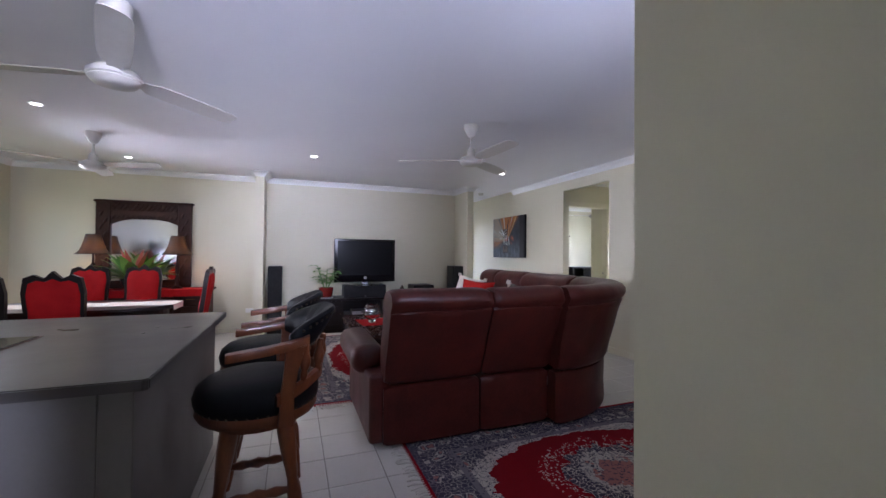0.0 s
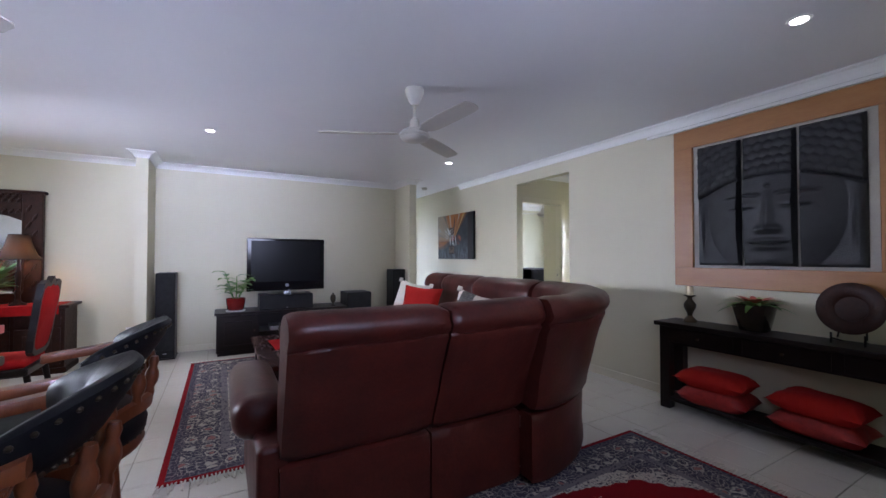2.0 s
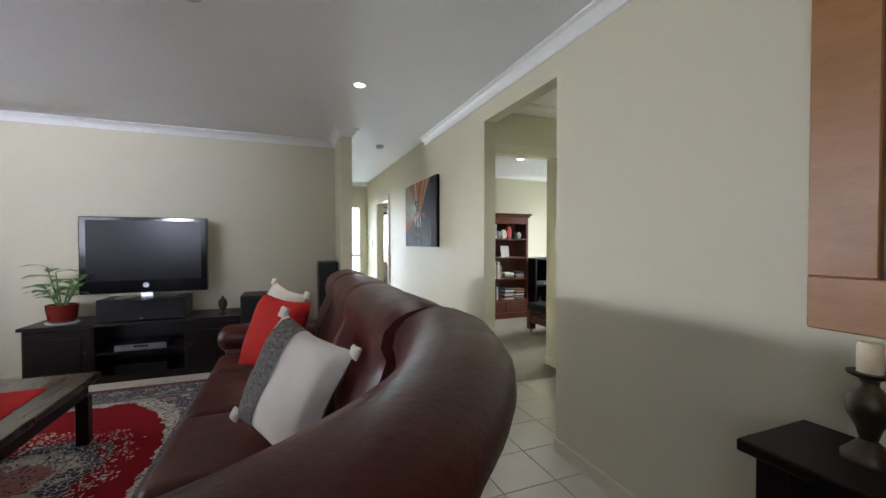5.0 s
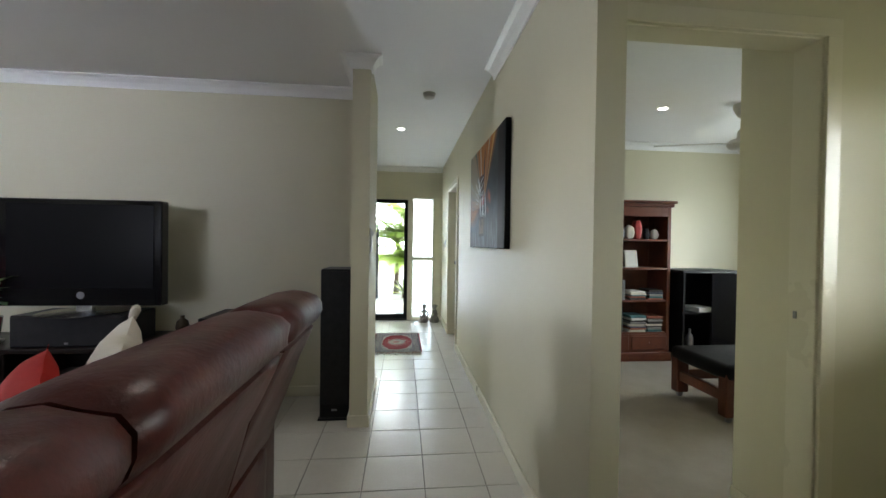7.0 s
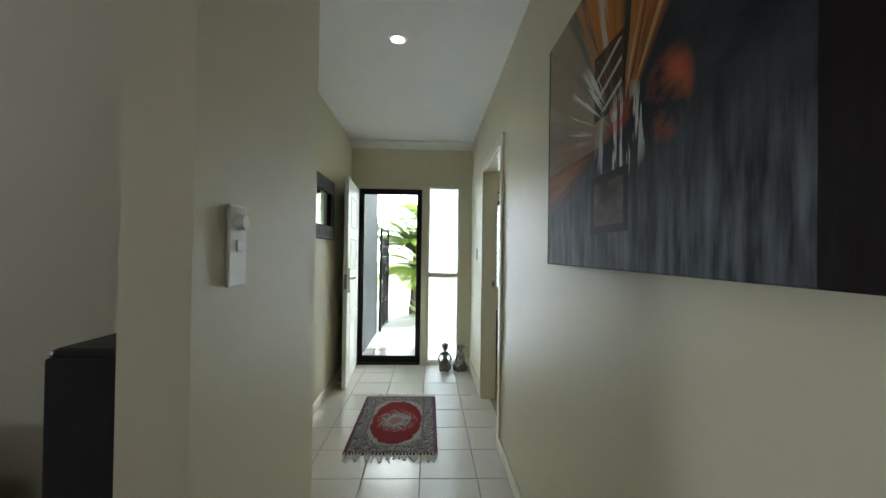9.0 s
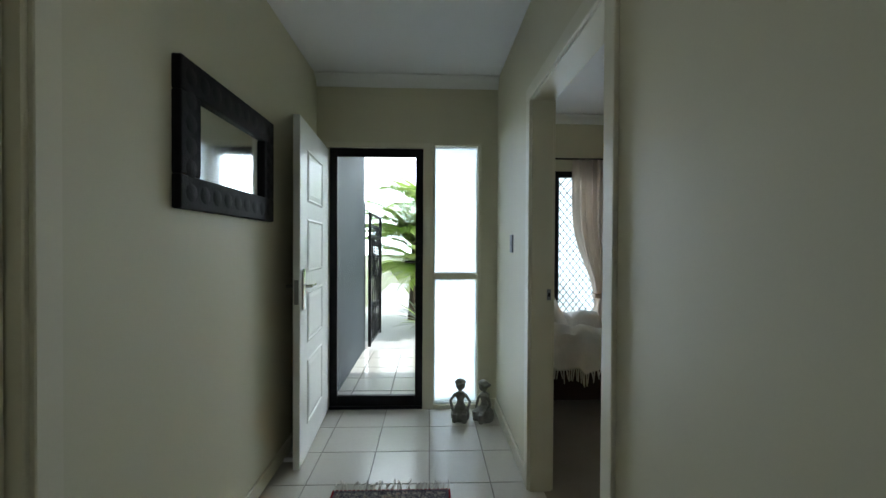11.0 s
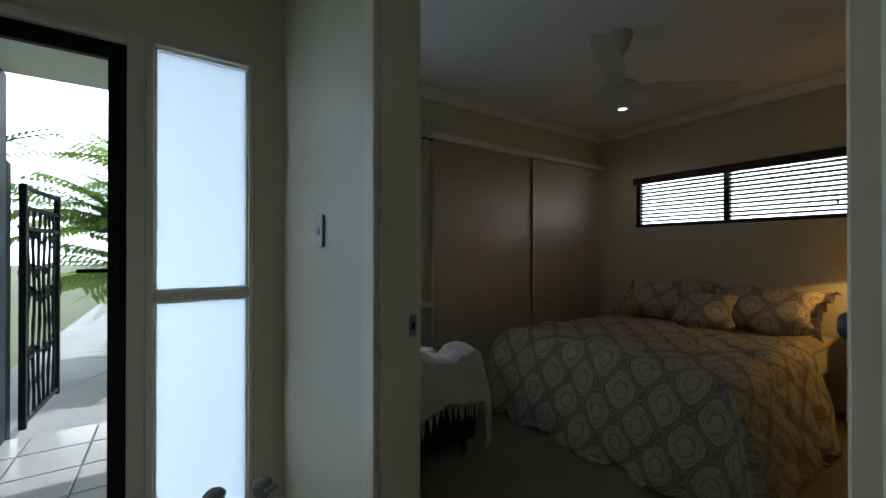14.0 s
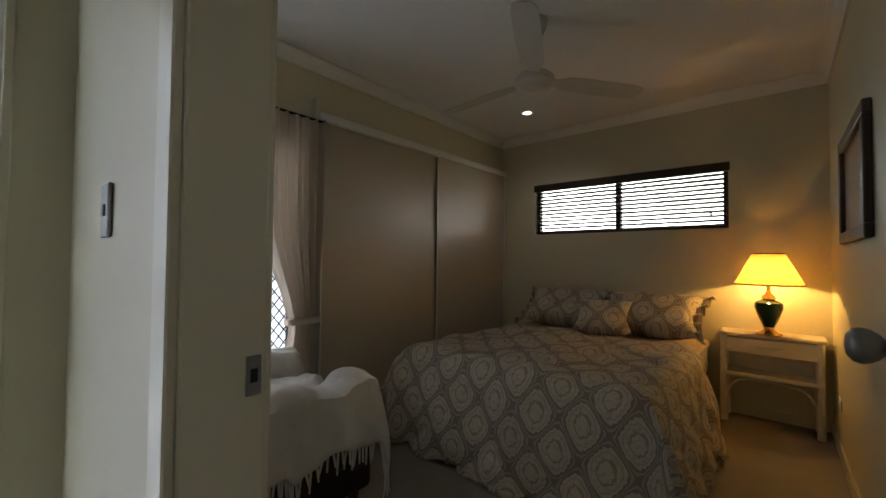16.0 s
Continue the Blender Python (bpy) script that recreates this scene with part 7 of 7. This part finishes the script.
th = thing("throw_blanket", (0.65, 11.53, 0), "white fringed wool throw draped over the armchair", "throw")


def thrown(u, v):
    """Across the arms and seat along v, front to back along u."""
    w = (v - 0.5) * 2
    a = abs(w)
    x = 0.49 - 0.91 * u
    if a < 0.42:
        y, z = w * 0.24 / 0.42, 0.485
    elif a < 0.52:
        t = (a - 0.42) / 0.10
        y, z = math.copysign(0.24 + 0.02 * t, w), 0.485 + 0.10 * t
    elif a < 0.76:
        t = (a - 0.52) / 0.24
        y, z = math.copysign(0.26 + 0.17 * t, w), 0.585 + 0.02 * math.sin(t * math.pi)
    else:
        t = (a - 0.76) / 0.24
        y, z = math.copysign(0.43 + 0.035 * t, w), 0.575 - 0.24 * t
    if u < 0.12:
        t = 1 - u / 0.12
        z -= 0.27 * t * (1 if a < 0.5 else 0.85)
        x = 0.49 - 0.91 * 0.12 + 0.02 + 0.05 * math.sin(t * 1.5)
    z += 0.016 * math.sin(u * 17 + 2 * w) * math.sin(w * 9 + u * 4) + 0.01
    if u > 0.82:
        z += (u - 0.82) * 2.2
    z += 0.045 * noise.noise(Vector((u * 5, w * 4, 2.0))) + 0.025 * noise.noise(Vector((u * 12, w * 9, 7.0)))
    x += 0.05 * noise.noise(Vector((u * 3, w * 5, 4.0)))
    return (x, y * 1.03 + 0.012 * math.sin(u * 21 + w * 3), max(z + 0.035, 0.09))


tb = part("cloth", sheet(thrown, 70, 90), M_THROW, th, smooth=True)
so = tb.modifiers.new("thickness", "SOLIDIFY")
so.thickness = 0.018
fr = bmesh.new()
r = random.Random(9)
for i in range(70):
    v = i / 69
    x, y, z = thrown(0.0, v)
    rod((x, y, z), (x + r.uniform(-.01, .015), y + r.uniform(-.015, .015), max(0.02, z - r.uniform(0.06, 0.10))), 0.006, 0.004, 5, bm=fr)
for i in range(46):
    for v in (0.0, 1.0):
        x, y, z = thrown(i / 46, v)
        rod((x, y, z), (x + r.uniform(-.015, .015), y + r.uniform(-.01, .01), max(0.02, z - r.uniform(0.06, 0.10))), 0.006, 0.004, 5, bm=fr)
f = part("fringe", fr, M_THROW, th)
f["kind"] = "stuff"
single("cushion", pillow(0.40, 0.40, 0.14, 0.05, seed=50), M_CREAMCLOTH, "pale pink-beige cushion on the armchair", "cushion", smooth=True, m=pose(0.51, 11.48, 0.72, 62, 0, 62))

bg = thing("basket", (1.62, 11.86, 0.001), "small woven beige basket with folded cloth on the carpet", "basket")
part("woven_body", lathe([(0.0, 0), (0.10, 0), (0.135, 0.05), (0.145, 0.12), (0.13, 0.15), (0.12, 0.15), (0.13, 0.11), (0.0, 0.06)], 24), M_CANE, bg, smooth=True)
part("folded_cloth", pillow(0.22, 0.2, 0.12, 0.02, 10, 61, m=Matrix.Translation((0, 0, 0.13))), M_CREAMCLOTH, bg, smooth=True)

bp = thing("framed_picture", (2.52, 9.33, 1.60), "framed picture with a dark timber moulding", "picture")
for nm, x0, x1, z0, z1 in (("frame_rail", -0.42, 0.42, -0.28, -0.22), ("frame_rail", -0.42, 0.42, 0.22, 0.28), ("frame_stile", -0.42, -0.36, -0.22, 0.22), ("frame_stile", 0.36, 0.42, -0.22, 0.22)):
    part(nm, box(x0, 0.002, z0, x1, 0.032, z1, 0.006, 2), M_BLIND, bp)
part("print", box(-0.36, 0.004, -0.22, 0.36, 0.010, 0.22), M_HONEY, bp, "faded amber print under glass")
part("picture_glass", box(-0.36, 0.012, -0.22, 0.36, 0.014, 0.22), M_CLEAR, bp)


# ---------------------------------------------------------------- outside
single("ground", box(-300, -300, -0.30, 300, 300, -0.14), M_GROUND, "lawn and pale gravel round the house", "ground", kind="structure")
single("house_slab", box(-8.2, -1.5, -0.14, 4.1, 12.4, -0.121), M_CONCRETE, "concrete slab under the house", "slab", kind="structure")
porch = single("porch_floor", box(-1.6, 11.30, -0.14, 0.6, 13.07, -0.028), M_GROUT, "grouted bed of the tiled porch", "porch", kind="structure")
for i in range(-4, 2):
    for j in range(5):
        t = new("tile", tile_me)
        t.location = (TX + (i + 0.5) * 0.345, 11.55 + j * 0.345, -0.018)
        t.parent = porch
single("path", box(-1.9, 13.07, -0.14, 1.6, 22, -0.06), M_CONCRETE, "pale concrete path beyond the porch", "path", kind="structure")
pw = single("porch_wall", box(-1.52, 11.38, -0.14, -1.35, 13.10, 2.42), M_BLUEWALL, "charcoal rough-rendered porch wall", "wall", kind="structure")
ga = thing("garden_gate", (-1.30, 13.22, -0.06, 0, 0, 88), "black iron garden gate standing open", "gate")
for x in (0.0, 0.82):
    part("gate_stile", box(x, -0.02, 0.05, x + 0.035, 0.02, 1.78, 0.003), M_BLACK, ga)
for z in (0.08, 1.45, 1.74):
    part("gate_rail", box(0.035, -0.015, z, 0.82, 0.015, z + 0.03, 0.003), M_BLACK, ga)
part("gate_rail", box(0.035, -0.015, 1.60, 0.82, 0.015, 1.625, 0.003), M_BLACK, ga)
r = random.Random(17)
for k in range(6):
    x = 0.11 + 0.125 * k
    pts = [Vector((x + 0.025 * math.sin(1.7 * i + k), 0, 0.11 + 1.49 * i / 7)) for i in range(8)]
    bar = bmesh.new()
    for p, q in zip(pts, pts[1:]):
        spindle(p, q, [0.013, 0.010, 0.010, 0.013], 7, bm=bar)
    part("bamboo_bar", bar, M_BLACK, ga)
    for i in (2, 4, 5, 6):
        for s in (-1, 1):
            lf = leaf_mesh(bmesh.new(), pts[i], (s * r.uniform(0.5, 1), 0.05, r.uniform(-0.2, 0.9)), r.uniform(0.12, 0.2), 0.045, 0.7, 4)
            part("steel_leaf", lf, M_BLACK, ga)
part("latch", box(0.76, -0.03, 0.92, 0.84, 0.03, 1.02, 0.004), M_BLACK, ga)
single("gate_post", box(-1.44, 13.12, -0.14, -1.35, 13.20, 1.85, 0.006), M_BLACK, "black steel gate post", "post")


def frond_plant(x, y, h, n, length, seed, mats, label, cane=True):
    """A clump of arching fronds, each of many narrow leaflets."""
    ob = thing("palm", (x, y, -0.14), label, "palm")
    r = random.Random(seed)
    if cane:
        part("trunk", spindle((0, 0, 0), (0.05, 0, h), [0.09, 0.07, 0.06, 0.065, 0.05], 10), M_TRUNK, ob, smooth=True)
    for k in range(n):
        a = k * 2.399 + r.uniform(-0.2, 0.2)
        up = r.uniform(0.4, 1.8)
        d = Vector((math.cos(a), math.sin(a), up)).normalized()
        p = Vector((0.03, 0, h + r.uniform(-0.15, 0.1) if cane else r.uniform(0, h)))
        bm = bmesh.new()
        for q in range(20):
            t = q / 19
            nxt = p + d * length / 20
            rod(p, nxt, 0.010 * (1 - t) + 0.003, 0.008 * (1 - t) + 0.003, 4, bm=bm)
            side = d.cross(Vector((0, 0, 1))).normalized()
            if q > 1:
                for s in (-1, 1):
                    leaf_mesh(bm, p, d * 0.8 + side * s + Vector((0, 0, 0.25)), length * 0.40 * (1 - 0.55 * t) * r.uniform(0.8, 1.1), 0.048, 0.8, 3, 0.1)
            d = (d + Vector((0, 0, -0.055))).normalized()
            p = nxt
        part("frond", bm, mats[k % len(mats)], ob, smooth=True)


frond_plant(-0.85, 15.3, 1.55, 56, 1.15, 1, (M_PALM2, M_PALM), "bushy green palm in the front garden")
frond_plant(-0.55, 15.0, 0.95, 56, 1.10, 2, (M_PALM, M_PALM2), "leafy green palm in the front garden")
frond_plant(-0.45, 15.6, 2.1, 44, 1.2, 6, (M_PALM2, M_PALM), "tall feathery palm in the front garden")
frond_plant(0.9, 16.2, 1.1, 14, 1.4, 4, (M_LEAF, M_LEAF2), "green palm beside the path")
yu = thing("yucca", (-0.62, 14.45, -0.06), "low spiky grey-green yucca beside the path", "yucca")
r = random.Random(23)
for k in range(46):
    a, up = k * 2.399, 0.12 + 1.5 * (k / 46) ** 1.3
    part("blade", leaf_mesh(bmesh.new(), (0.04 * math.cos(a), 0.04 * math.sin(a), 0.08 + 0.10 * k / 46), (math.cos(a), math.sin(a), up), r.uniform(0.42, 0.62), 0.05, 0.45, 5, 0.3), M_YUCCA if k % 3 else M_PALM2, yu, smooth=True)
part("root", spindle((0, 0, 0), (0, 0, 0.2), [0.07, 0.06, 0.05], 8), M_TRUNK, yu)
frond_plant(-3.4, 18.5, 2.4, 14, 1.8, 5, (M_LEAF, M_LEAF2), "tall palm in the far garden")


def tree_far(x, y, h, seed):
    ob = thing("tree", (x, y, -0.14), "leafy green tree at the end of the garden", "tree", "garden trees")
    r = random.Random(seed)
    part("trunk", spindle((0, 0, 0), (0.2, 0.1, h * 0.55), [0.16, 0.13, 0.11, 0.08], 8), M_TRUNK, ob)
    bm = bmesh.new()
    for k in range(1400):
        a, b, q = r.uniform(0, 6.283), r.uniform(-0.7, 1.2), r.uniform(0.35, 1) ** 0.5
        c = Vector((math.cos(a) * math.cos(b) * h * 0.34 * q, math.sin(a) * math.cos(b) * h * 0.34 * q, h * 0.68 + math.sin(b) * h * 0.30 * q))
        c += Vector((math.sin(k * 0.7) * 0.3, math.cos(k * 0.9) * 0.3, 0))
        leaf_mesh(bm, c, (r.uniform(-1, 1), r.uniform(-1, 1), r.uniform(-0.6, 0.8)), 0.34, 0.16, 0.6, 2, 0.1)
    part("crown", bm, M_LEAF, ob)["kind"] = "stuff"


tree_far(-9.5, 32, 6.0, 1)
tree_far(3.5, 30, 6.5, 2)
tree_far(11.5, 17.5, 4.2, 3)
# Added glowing screens north and east, in place of a bright sky.
single("backdrop", box(-90, 62, -0.13, 90, 62.2, 45, bm=box(62, -60, -0.13, 62.2, 61.9, 45)), M_SKYGLOW, "glowing white screens standing in for the bright sky", "backdrop", kind="structure")
